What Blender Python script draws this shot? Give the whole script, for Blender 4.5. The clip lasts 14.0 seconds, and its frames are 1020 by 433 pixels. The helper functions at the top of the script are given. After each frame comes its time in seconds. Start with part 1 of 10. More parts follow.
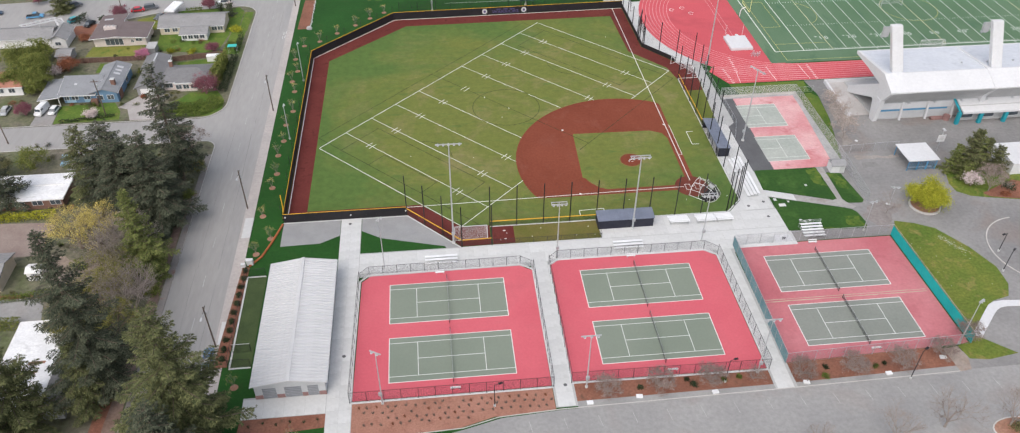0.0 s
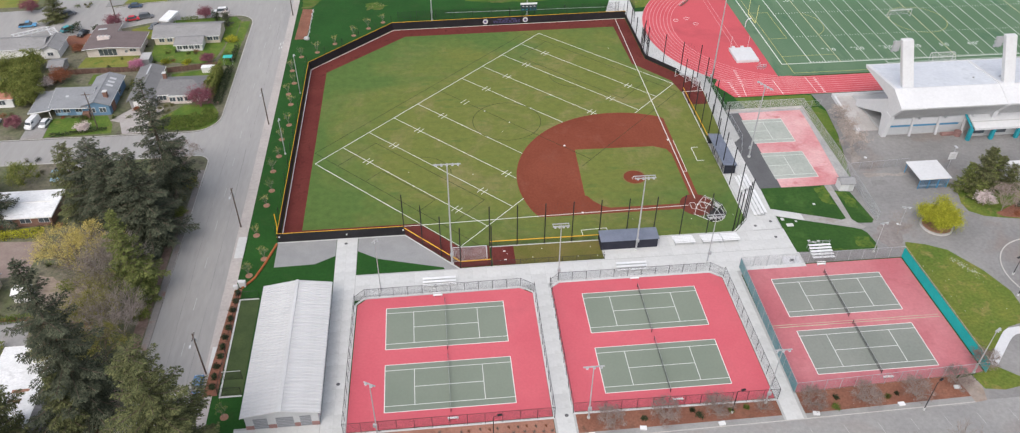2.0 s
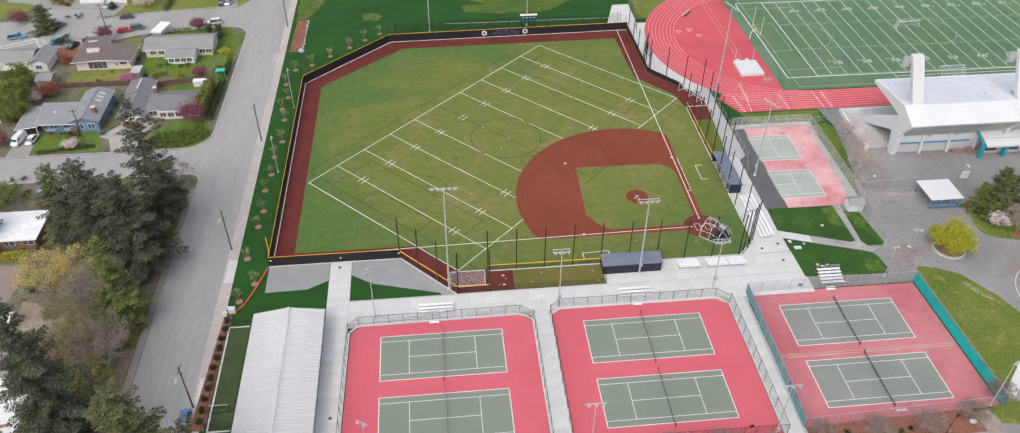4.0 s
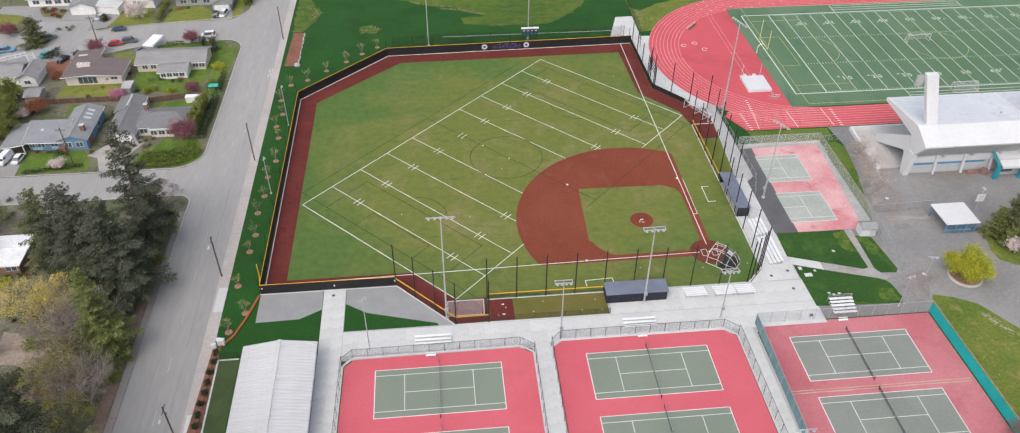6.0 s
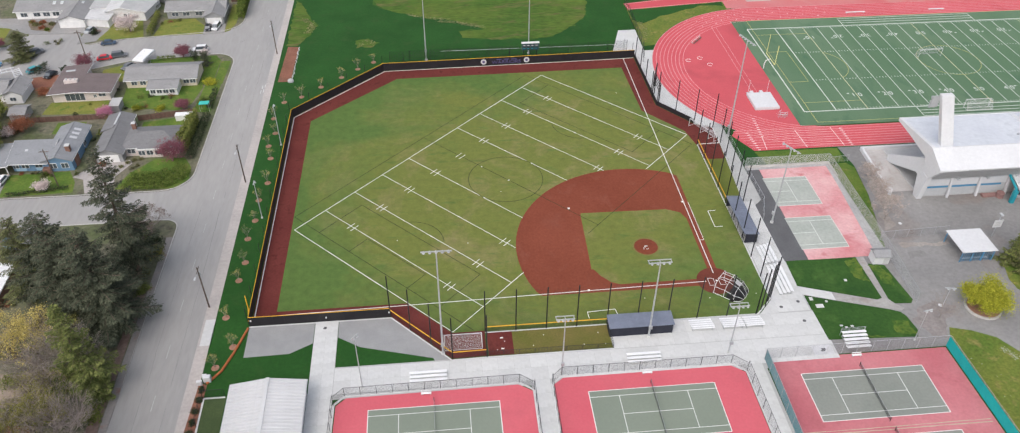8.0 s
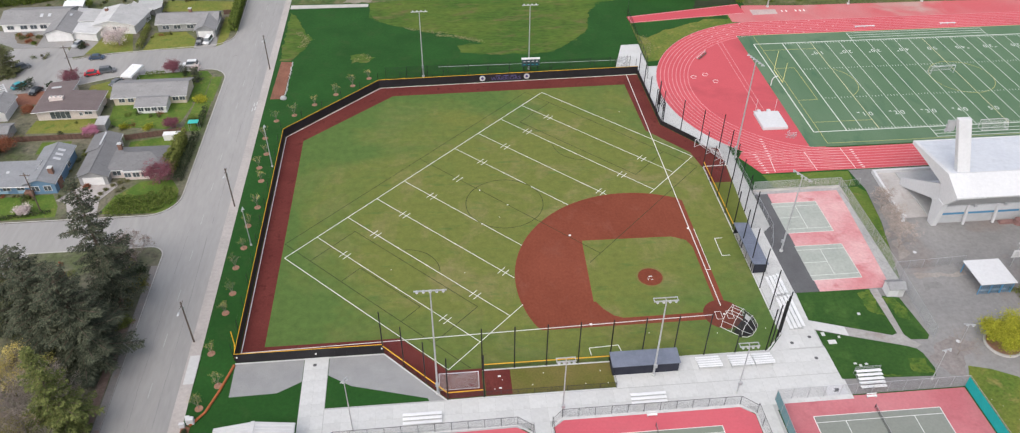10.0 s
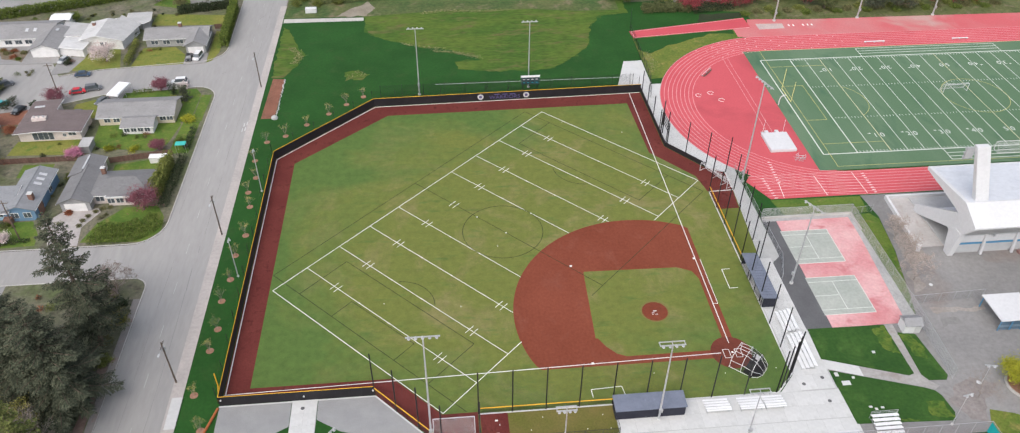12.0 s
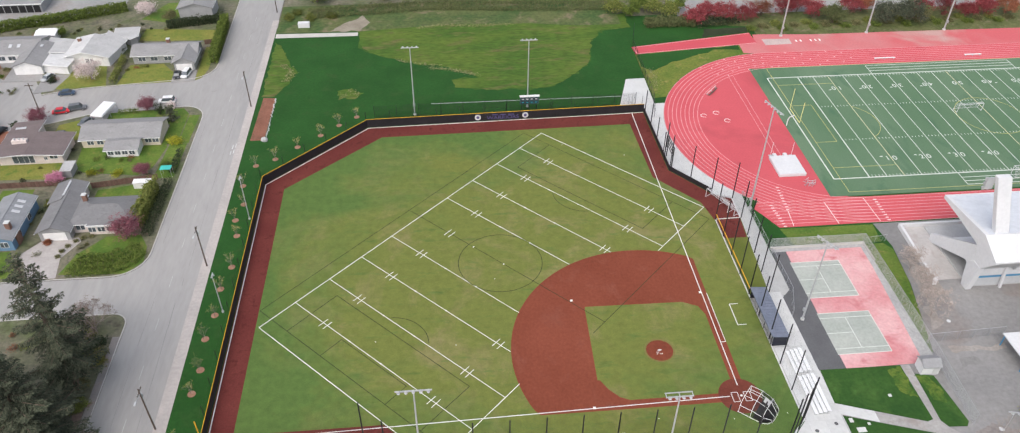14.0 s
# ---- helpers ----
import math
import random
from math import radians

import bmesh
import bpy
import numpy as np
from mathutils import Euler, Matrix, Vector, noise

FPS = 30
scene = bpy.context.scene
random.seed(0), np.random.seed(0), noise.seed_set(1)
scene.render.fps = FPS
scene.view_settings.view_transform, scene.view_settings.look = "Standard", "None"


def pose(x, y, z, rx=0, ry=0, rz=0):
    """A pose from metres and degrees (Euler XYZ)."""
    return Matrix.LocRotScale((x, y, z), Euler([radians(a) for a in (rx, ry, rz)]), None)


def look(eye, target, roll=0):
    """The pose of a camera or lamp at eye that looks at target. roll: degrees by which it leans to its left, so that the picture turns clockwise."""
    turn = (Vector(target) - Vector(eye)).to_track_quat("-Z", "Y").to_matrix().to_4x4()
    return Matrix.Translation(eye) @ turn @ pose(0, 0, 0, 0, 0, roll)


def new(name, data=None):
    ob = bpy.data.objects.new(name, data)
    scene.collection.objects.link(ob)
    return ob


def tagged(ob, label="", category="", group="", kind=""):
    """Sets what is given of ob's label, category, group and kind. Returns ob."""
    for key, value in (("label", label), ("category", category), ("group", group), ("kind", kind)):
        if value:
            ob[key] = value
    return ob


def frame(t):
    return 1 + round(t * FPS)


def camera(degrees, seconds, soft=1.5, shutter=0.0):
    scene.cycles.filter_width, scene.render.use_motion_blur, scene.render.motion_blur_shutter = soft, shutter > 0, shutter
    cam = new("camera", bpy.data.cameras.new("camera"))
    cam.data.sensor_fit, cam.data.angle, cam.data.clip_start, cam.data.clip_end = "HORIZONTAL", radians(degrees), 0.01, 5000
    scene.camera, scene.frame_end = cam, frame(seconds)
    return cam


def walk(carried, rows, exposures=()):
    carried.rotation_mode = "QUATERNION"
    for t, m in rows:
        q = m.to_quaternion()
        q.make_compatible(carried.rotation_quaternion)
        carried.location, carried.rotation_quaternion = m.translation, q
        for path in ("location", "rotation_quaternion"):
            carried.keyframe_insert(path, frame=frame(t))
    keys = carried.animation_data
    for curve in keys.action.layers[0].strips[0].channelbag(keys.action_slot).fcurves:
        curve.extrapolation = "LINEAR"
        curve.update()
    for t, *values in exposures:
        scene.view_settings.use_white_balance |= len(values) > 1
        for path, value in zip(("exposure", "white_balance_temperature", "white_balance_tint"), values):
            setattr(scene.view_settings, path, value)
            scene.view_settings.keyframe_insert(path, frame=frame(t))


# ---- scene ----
cam = camera(63.7, 14.0, soft=1.12)
PATH = [
    (0, (11.676, -124.925, 120.658), (11.841, -123.393, 119.383), 0.3),
    (0.5, (11.893, -123.388, 120.682), (12.057, -121.855, 119.407), 0.3),
    (1, (12.115, -121.79, 120.706), (12.279, -120.257, 119.431), 0.4),
    (1.5, (12.345, -120.133, 120.73), (12.507, -118.6, 119.456), 0.4),
    (2, (12.58, -118.419, 120.754), (12.742, -116.885, 119.48), 0.4),
    (2.5, (12.822, -116.649, 120.778), (12.984, -115.116, 119.505), 0.4),
    (3, (13.07, -114.826, 120.802), (13.232, -113.292, 119.529), 0.4),
    (5.5, (14.408, -104.959, 120.922), (14.567, -103.424, 119.65), 0.4),
    (6, (14.695, -102.848, 120.946), (14.853, -101.312, 119.675), 0.4),
    (6.5, (14.988, -100.694, 120.97), (15.146, -99.158, 119.699), 0.4),
    (7, (15.288, -98.5, 120.994), (15.445, -96.964, 119.723), 0.4),
    (7.5, (15.594, -96.268, 121.018), (15.75, -94.731, 119.748), 0.4),
    (8, (15.906, -93.998, 121.042), (16.062, -92.461, 119.772), 0.4),
    (10.5, (17.564, -82.153, 121.162), (17.718, -80.616, 119.893), 0.5),
    (11, (17.914, -79.697, 121.186), (18.068, -78.159, 119.917), 0.5),
    (11.5, (18.272, -77.215, 121.21), (18.425, -75.677, 119.941), 0.5),
    (12, (18.635, -74.71, 121.234), (18.788, -73.172, 119.965), 0.5),
    (12.5, (19.005, -72.183, 121.259), (19.158, -70.645, 119.99), 0.5),
    (13, (19.381, -69.636, 121.283), (19.534, -68.097, 120.014), 0.5),
    (13.5, (19.764, -67.07, 121.307), (19.916, -65.532, 120.038), 0.5),
    (14, (20.153, -64.488, 121.331), (20.305, -62.949, 120.062), 0.5),
]
walk(cam, [(t, look(eye, target, roll)) for t, eye, target, roll in PATH], exposures=[(0, 0.33), (9, 0.33), (14, 0.45)])

# ---- world and light: a bright overcast day ----
world = bpy.data.worlds.new("overcast_sky")
scene.world = world
world.use_nodes = True
wn = world.node_tree
sky = wn.nodes.new("ShaderNodeTexSky")
sky.sky_type = "NISHITA"
sky.sun_disc = False
sky.sun_elevation, sky.sun_rotation = radians(52), radians(212)
sky.dust_density = 4.0
grey = wn.nodes.new("ShaderNodeHueSaturation")
grey.inputs["Saturation"].default_value = 0.62
wn.links.new(sky.outputs["Color"], grey.inputs["Color"])
wn.links.new(grey.outputs["Color"], wn.nodes["Background"].inputs["Color"])
wn.nodes["Background"].inputs["Strength"].default_value = 0.15
sun_data = bpy.data.lights.new("sun", "SUN")
sun_data.energy, sun_data.angle, sun_data.color = 0.95, radians(90), (1.0, 0.985, 0.97)
sun = new("sun", sun_data)
sun.matrix_world = look((0, 0, 300), (300 * math.sin(radians(32)) * 0.78, 300 * math.cos(radians(32)) * 0.78, 0))


# ---- materials ----
def nodes_of(name):
    m = bpy.data.materials.new(name)
    m.use_nodes = True
    t = m.node_tree
    return m, t, t.nodes["Principled BSDF"]


def node(t, kind, **values):
    n = t.nodes.new(kind)
    for k, v in values.items():
        n.inputs[k].default_value = v
    return n


def noise_of(t, coord, scale, detail=3.0, rough=0.55, dist=0.0):
    n = node(t, "ShaderNodeTexNoise", Scale=scale, Detail=detail, Roughness=rough, Distortion=dist)
    t.links.new(coord, n.inputs["Vector"])
    return n.outputs["Fac"]


def ramp(t, fac, lo, hi):
    n = node(t, "ShaderNodeMapRange")
    n.inputs["From Min"].default_value, n.inputs["From Max"].default_value = lo, hi
    t.links.new(fac, n.inputs["Value"])
    return n.outputs["Result"]


def mixed(t, fac, a, b, blend="MIX"):
    n = t.nodes.new("ShaderNodeMix")
    n.data_type, n.blend_type = "RGBA", blend
    for sock, v in ((n.inputs[0], fac), (n.inputs[6], a), (n.inputs[7], b)):
        if isinstance(v, (int, float)):
            sock.default_value = v
        elif isinstance(v, tuple):
            sock.default_value = (*v, 1.0) if len(v) == 3 else v
        else:
            t.links.new(v, sock)
    return n.outputs[2]


def stuff(name, a, b, big=0.05, fine=3.0, grain=0.25, rough=0.85, metal=0.0, bump=0.0, c=None, mid=0.6, lo=0.35, hi=0.65,
          spec=0.3, vary=0.0, stretch=None):
    """Two colours mixed in broad patches, a third in smaller ones, a fine grain and a small relief."""
    m, t, p = nodes_of(name)
    co = t.nodes.new("ShaderNodeTexCoord").outputs["Object"]
    if stretch:
        mp = t.nodes.new("ShaderNodeMapping")
        mp.inputs["Scale"].default_value = stretch
        t.links.new(co, mp.inputs["Vector"])
        co = mp.outputs["Vector"]
    col = mixed(t, ramp(t, noise_of(t, co, big, 4.0, 0.6), lo, hi), a, b)
    if c:
        col = mixed(t, ramp(t, noise_of(t, co, mid, 3.0, 0.65, 0.4), 0.55, 0.72), col, c)
    fine_fac = noise_of(t, co, fine, 2.0, 0.7)
    lighter = ramp(t, fine_fac, 0.2, 0.8)
    col = mixed(t, grain, col, mixed(t, lighter, (0.35, 0.35, 0.35), (1.6, 1.6, 1.6)), "MULTIPLY")
    if vary:
        info = t.nodes.new("ShaderNodeObjectInfo")
        col = mixed(t, vary, col, mixed(t, info.outputs["Random"], (0.55, 0.55, 0.55), (1.4, 1.4, 1.4)), "MULTIPLY")
    t.links.new(col, p.inputs["Base Color"])
    p.inputs["Roughness"].default_value, p.inputs["Metallic"].default_value = rough, metal
    p.inputs["Specular IOR Level"].default_value = spec
    if bump:
        bn = node(t, "ShaderNodeBump", Strength=bump, Distance=0.05)
        t.links.new(fine_fac, bn.inputs["Height"])
        t.links.new(bn.outputs["Normal"], p.inputs["Normal"])
    return m


def turf(name, fresh, worn, tan):
    """Playing turf: cloudy patches of green, olive and tan, faint combed rows and a fine speckle."""
    m, t, p = nodes_of(name)
    co = t.nodes.new("ShaderNodeTexCoord").outputs["Object"]
    mp = t.nodes.new("ShaderNodeMapping")
    mp.inputs["Rotation"].default_value = (0, 0, radians(45))
    mp.inputs["Scale"].default_value = (0.25, 1.0, 1.0)
    t.links.new(co, mp.inputs["Vector"])
    # the middle of the field is worn olive, the far corners stay fresher
    far = t.nodes.new("ShaderNodeVectorMath")
    far.operation = "DISTANCE"
    far.inputs[1].default_value = (40, 62, 0)
    t.links.new(co, far.inputs[0])
    add = t.nodes.new("ShaderNodeMath")
    add.operation = "MULTIPLY_ADD"
    t.links.new(far.outputs["Value"], add.inputs[0])
    add.inputs[1].default_value = -0.0088
    t.links.new(noise_of(t, co, 0.026, 6.0, 0.66, 0.6), add.inputs[2])
    col = mixed(t, ramp(t, noise_of(t, co, 0.075, 6.0, 0.7, 0.8), 0.50, 0.68), worn, tan)
    col = mixed(t, ramp(t, add.outputs[0], -0.02, 0.17), fresh, col)
    col = mixed(t, ramp(t, noise_of(t, mp.outputs["Vector"], 0.5, 4.0, 0.7), 0.56, 0.75), col, fresh)
    col = mixed(t, 0.45, col, mixed(t, ramp(t, noise_of(t, co, 0.55, 5.0, 0.78), 0.3, 0.7), (0.6, 0.6, 0.6), (1.4, 1.4, 1.4)), "MULTIPLY")
    fine = noise_of(t, co, 5.0, 2.0, 0.7)
    col = mixed(t, 0.25, col, mixed(t, ramp(t, fine, 0.25, 0.75), (0.4, 0.4, 0.4), (1.6, 1.6, 1.6)), "MULTIPLY")
    t.links.new(col, p.inputs["Base Color"])
    p.inputs["Roughness"].default_value = 0.9
    p.inputs["Specular IOR Level"].default_value = 0.2
    return m


def leaves(name, a, b, grain=0.6):
    """Foliage: the colour changes from leaf clump to leaf clump."""
    m, t, p = nodes_of(name)
    geo = t.nodes.new("ShaderNodeNewGeometry")
    col = mixed(t, geo.outputs["Random Per Island"], a, b)
    co = t.nodes.new("ShaderNodeTexCoord").outputs["Object"]
    col = mixed(t, grain, col, mixed(t, ramp(t, noise_of(t, co, 0.9, 3.0), 0.3, 0.7), (0.5, 0.5, 0.5), (1.4, 1.4, 1.4)), "MULTIPLY")
    t.links.new(col, p.inputs["Base Color"])
    p.inputs["Roughness"].default_value = 0.8
    p.inputs["Specular IOR Level"].default_value = 0.15
    return m


def netting(name, colour, pitch, wire, rough=0.5, metal=0.0):
    """A woven mesh: diamond wires with open holes between them."""
    m, t, p = nodes_of(name)
    p.inputs["Base Color"].default_value = (*colour, 1)
    p.inputs["Roughness"].default_value, p.inputs["Metallic"].default_value = rough, metal
    sep = t.nodes.new("ShaderNodeSeparateXYZ")
    t.links.new(t.nodes.new("ShaderNodeTexCoord").outputs["Object"], sep.inputs[0])

    def calc(op, x, y):
        n = t.nodes.new("ShaderNodeMath")
        n.operation = op
        for sock, v in zip(n.inputs, (x, y)):
            if isinstance(v, (int, float)):
                sock.default_value = v
            else:
                t.links.new(v, sock)
        return n.outputs[0]
    along = calc("ADD", sep.outputs[0], calc("MULTIPLY", sep.outputs[1], 0.73))
    wires = []
    for op in ("ADD", "SUBTRACT"):
        k = calc("DIVIDE", calc(op, along, sep.outputs[2]), pitch)
        wires.append(calc("LESS_THAN", calc("FRACT", calc("ADD", k, 1000.0), 0.0), wire))
    hit = calc("MAXIMUM", *wires)
    clear = t.nodes.new("ShaderNodeBsdfTransparent")
    mix = t.nodes.new("ShaderNodeMixShader")
    t.links.new(hit, mix.inputs[0])
    t.links.new(clear.outputs[0], mix.inputs[1])
    t.links.new(p.outputs[0], mix.inputs[2])
    t.links.new(mix.outputs[0], t.nodes["Material Output"].inputs["Surface"])
    return m


M_EARTH = stuff("yard_earth", (0.10, 0.12, 0.052), (0.19, 0.168, 0.128), big=0.10, fine=1.0, grain=0.6, c=(0.08, 0.075, 0.055), mid=0.35)
M_LAWN = stuff("lawn_grass", (0.066, 0.132, 0.017), (0.125, 0.180, 0.028), big=0.16, fine=1.8, grain=0.5, c=(0.18, 0.18, 0.05), mid=0.4, bump=0.4)
M_DRYLAWN = stuff("dry_lawn_grass", (0.078, 0.138, 0.018), (0.170, 0.188, 0.034), big=0.11, fine=1.6, grain=0.6, c=(0.235, 0.205, 0.065), mid=0.3, bump=0.4)
M_YELLOWLAWN = stuff("yellowish_lawn_grass", (0.14, 0.175, 0.03), (0.225, 0.215, 0.05), big=0.15, fine=2.0, grain=0.45, c=(0.095, 0.155, 0.022), mid=0.35, bump=0.4)
M_NEWLAWN = stuff("dark_new_grass", (0.012, 0.062, 0.007), (0.018, 0.082, 0.011), big=0.08, fine=1.5, grain=0.32, c=(0.024, 0.072, 0.012), mid=0.2, bump=0.3)
M_FIELDGRASS = stuff("rough_field_grass", (0.050, 0.108, 0.012), (0.098, 0.142, 0.020), big=0.07, fine=0.8, grain=0.6, c=(0.135, 0.118, 0.045), mid=0.18, stretch=(0.5, 1.4, 1))
M_TURF = turf("field_turf", (0.088, 0.146, 0.036), (0.147, 0.168, 0.040), (0.212, 0.194, 0.078))
# stadium turf: paler and greyer, with veiling haze mixed into its colours
M_TURF2 = stuff("stadium_turf", (0.095, 0.172, 0.094), (0.130, 0.206, 0.124), big=0.045, fine=4.0, grain=0.26, c=(0.066, 0.140, 0.080), mid=0.11, stretch=(1.4, 0.5, 1))
M_CLAY = stuff("infield_clay_turf", (0.180, 0.047, 0.026), (0.222, 0.062, 0.036), big=0.06, fine=2.5, grain=0.28, c=(0.215, 0.066, 0.042), mid=0.22, stretch=(0.8, 0.6, 1), spec=0.15)
M_WARN = stuff("warning_track_turf", (0.118, 0.027, 0.024), (0.155, 0.040, 0.033), big=0.1, fine=3.0, grain=0.34, c=(0.085, 0.020, 0.018), mid=0.4, spec=0.12)
M_RED = stuff("red_court_acrylic", (0.565, 0.106, 0.135), (0.605, 0.128, 0.155), big=0.06, fine=2.0, grain=0.1, rough=0.7, c=(0.54, 0.115, 0.14), mid=0.12)
M_REDOLD = stuff("faded_red_court_acrylic", (0.46, 0.135, 0.155), (0.54, 0.205, 0.222), big=0.06, fine=1.6, grain=0.18, rough=0.8, c=(0.41, 0.125, 0.14), mid=0.15)
M_REDPALE = stuff("worn_pale_red_court_acrylic", (0.56, 0.22, 0.23), (0.66, 0.40, 0.40), big=0.09, fine=1.6, grain=0.2, rough=0.85, c=(0.50, 0.17, 0.18), mid=0.2)
M_COURT = stuff("green_court_acrylic", (0.195, 0.228, 0.180), (0.215, 0.246, 0.196), big=0.06, fine=2.0, grain=0.08, rough=0.7)
M_COURTOLD = stuff("faded_green_court_acrylic", (0.215, 0.232, 0.205), (0.25, 0.262, 0.232), big=0.08, fine=2.0, grain=0.15, rough=0.8)
M_COURTPALE = stuff("worn_grey_court_acrylic", (0.345, 0.372, 0.335), (0.42, 0.438, 0.398), big=0.15, fine=1.5, grain=0.2, rough=0.85)
M_TRACK = stuff("red_running_track", (0.555, 0.088, 0.106), (0.60, 0.112, 0.13), big=0.05, fine=2.0, grain=0.14, rough=0.8, c=(0.51, 0.078, 0.092), mid=0.1)
M_WHITE = stuff("white_line_paint", (0.80, 0.80, 0.77), (0.74, 0.74, 0.72), big=0.3, fine=3.0, grain=0.12)
M_FIELDWHITE = stuff("worn_field_line_paint", (0.70, 0.72, 0.68), (0.60, 0.63, 0.58), big=0.3, fine=3.0, grain=0.2)
M_LANE = stuff("faded_lane_paint", (0.72, 0.42, 0.42), (0.66, 0.36, 0.36), big=0.3, fine=3.0, grain=0.15)
M_YELLOWLINE = stuff("yellow_line_paint", (0.58, 0.53, 0.20), (0.50, 0.46, 0.18), big=0.3, grain=0.15)
M_BLACKLINE = stuff("dark_line_turf", (0.026, 0.036, 0.014), (0.038, 0.048, 0.018), big=0.3, grain=0.2)
M_ASPHALT = stuff("worn_street_asphalt", (0.310, 0.298, 0.286), (0.355, 0.342, 0.328), big=0.05, fine=1.5, grain=0.13, c=(0.285, 0.279, 0.273), mid=0.09, stretch=(0.8, 0.14, 1), rough=0.62, spec=0.5)
M_ASPHALT2 = stuff("yard_asphalt", (0.262, 0.256, 0.252), (0.325, 0.317, 0.309), big=0.05, fine=1.2, grain=0.22, c=(0.285, 0.25, 0.23), mid=0.05, lo=0.35, hi=0.65)
M_YARD = stuff("worn_yard_asphalt", (0.205, 0.200, 0.198), (0.285, 0.275, 0.268), big=0.045, fine=1.2, grain=0.24, c=(0.235, 0.198, 0.182), mid=0.06, lo=0.36, hi=0.66)
M_PLOT = stuff("mottled_plot_grass", (0.020, 0.066, 0.010), (0.034, 0.092, 0.014), big=0.12, fine=1.5, grain=0.4, c=(0.050, 0.112, 0.020), mid=0.16, bump=0.3)
M_PATCH = stuff("dark_asphalt_patch", (0.105, 0.105, 0.11), (0.13, 0.13, 0.135), big=0.2, grain=0.2)
M_TAR = stuff("tar_seam", (0.245, 0.24, 0.235), (0.30, 0.294, 0.287), big=0.4, grain=0.3)
M_CONC = stuff("concrete_paving", (0.54, 0.54, 0.53), (0.605, 0.605, 0.595), big=0.1, fine=1.6, grain=0.1, c=(0.50, 0.50, 0.49), mid=0.25, vary=0.1)
M_KERB = stuff("kerb_concrete", (0.46, 0.435, 0.41), (0.53, 0.505, 0.48), big=0.4, fine=2.0, grain=0.2)
M_GRAVEL = stuff("grey_gravel", (0.275, 0.275, 0.277), (0.315, 0.315, 0.315), big=0.3, fine=6.0, grain=0.3, bump=0.4)
M_MULCH = stuff("bark_mulch", (0.205, 0.086, 0.056), (0.265, 0.118, 0.078), big=0.2, fine=2.5, grain=0.5, c=(0.145, 0.075, 0.05), mid=0.35, bump=0.5)
M_MULCHPALE = stuff("dry_bark_mulch", (0.31, 0.150, 0.105), (0.37, 0.185, 0.135), big=0.2, fine=3.0, grain=0.4, c=(0.26, 0.115, 0.08), mid=0.6, bump=0.5)
M_DIRT = stuff("bare_earth", (0.30, 0.15, 0.10), (0.36, 0.21, 0.15), big=0.2, fine=2.0, grain=0.4)
M_BLACKPAD = stuff("black_wall_padding", (0.016, 0.015, 0.017), (0.024, 0.022, 0.025), big=0.4, grain=0.15, rough=0.6)
M_CRACK = stuff("patched_crack", (0.42, 0.35, 0.25), (0.50, 0.43, 0.32), big=0.6, grain=0.3)
M_YELLOW = stuff("yellow_cap", (0.75, 0.42, 0.03), (0.68, 0.36, 0.03), big=0.5, grain=0.15, rough=0.5)
M_BLACK = stuff("black_powder_coat", (0.015, 0.015, 0.016), (0.022, 0.022, 0.023), big=0.6, grain=0.1, rough=0.45)
M_STEEL = stuff("galvanised_steel", (0.42, 0.43, 0.44), (0.52, 0.53, 0.54), big=0.5, fine=4.0, grain=0.15, rough=0.5, metal=0.35)
M_ALU = stuff("aluminium_planks", (0.80, 0.80, 0.80), (0.86, 0.86, 0.86), big=0.5, fine=4.0, grain=0.1, rough=0.45, metal=0.1)
M_ROOFMETAL = stuff("white_roof_metal", (0.545, 0.543, 0.545), (0.60, 0.597, 0.60), big=0.15, fine=2.0, grain=0.08, rough=0.45, vary=0.05)
M_WALLGREY = stuff("light_grey_wall", (0.46, 0.47, 0.48), (0.52, 0.53, 0.54), big=0.3, grain=0.12)
M_BRICK = stuff("reddish_masonry", (0.26, 0.15, 0.14), (0.32, 0.19, 0.17), big=0.5, fine=5.0, grain=0.35)
M_BLUEROOF = stuff("blue_grey_roof_metal", (0.15, 0.17, 0.22), (0.19, 0.21, 0.27), big=0.4, grain=0.12, rough=0.5)
M_DARKBLUE = stuff("dark_navy_wall", (0.02, 0.022, 0.035), (0.03, 0.032, 0.045), big=0.4, grain=0.15)
M_TEAL = stuff("teal_windscreen", (0.010, 0.36, 0.36), (0.014, 0.43, 0.42), big=0.3, grain=0.12, rough=0.7)
M_TEALDULL = stuff("faded_blue_windscreen", (0.13, 0.28, 0.31), (0.18, 0.34, 0.37), big=0.3, grain=0.2, rough=0.8)
M_WHITEPAINT = stuff("white_painted_concrete", (0.64, 0.64, 0.65), (0.60, 0.60, 0.61), big=0.12, fine=1.5, grain=0.1)
M_ROOFBLUEWHITE = stuff("pale_roof_membrane", (0.56, 0.58, 0.625), (0.62, 0.64, 0.675), big=0.1, fine=1.0, grain=0.12, c=(0.52, 0.54, 0.58), mid=0.2)
M_STUCCO = stuff("grey_concrete_wall", (0.42, 0.42, 0.42), (0.50, 0.50, 0.50), big=0.2, grain=0.15)
M_TEALPAINT = stuff("teal_paint", (0.02, 0.26, 0.32), (0.03, 0.30, 0.36), big=0.5, grain=0.1)
M_BLUEPAINT = stuff("blue_paint", (0.08, 0.25, 0.42), (0.10, 0.28, 0.46), big=0.5, grain=0.1)
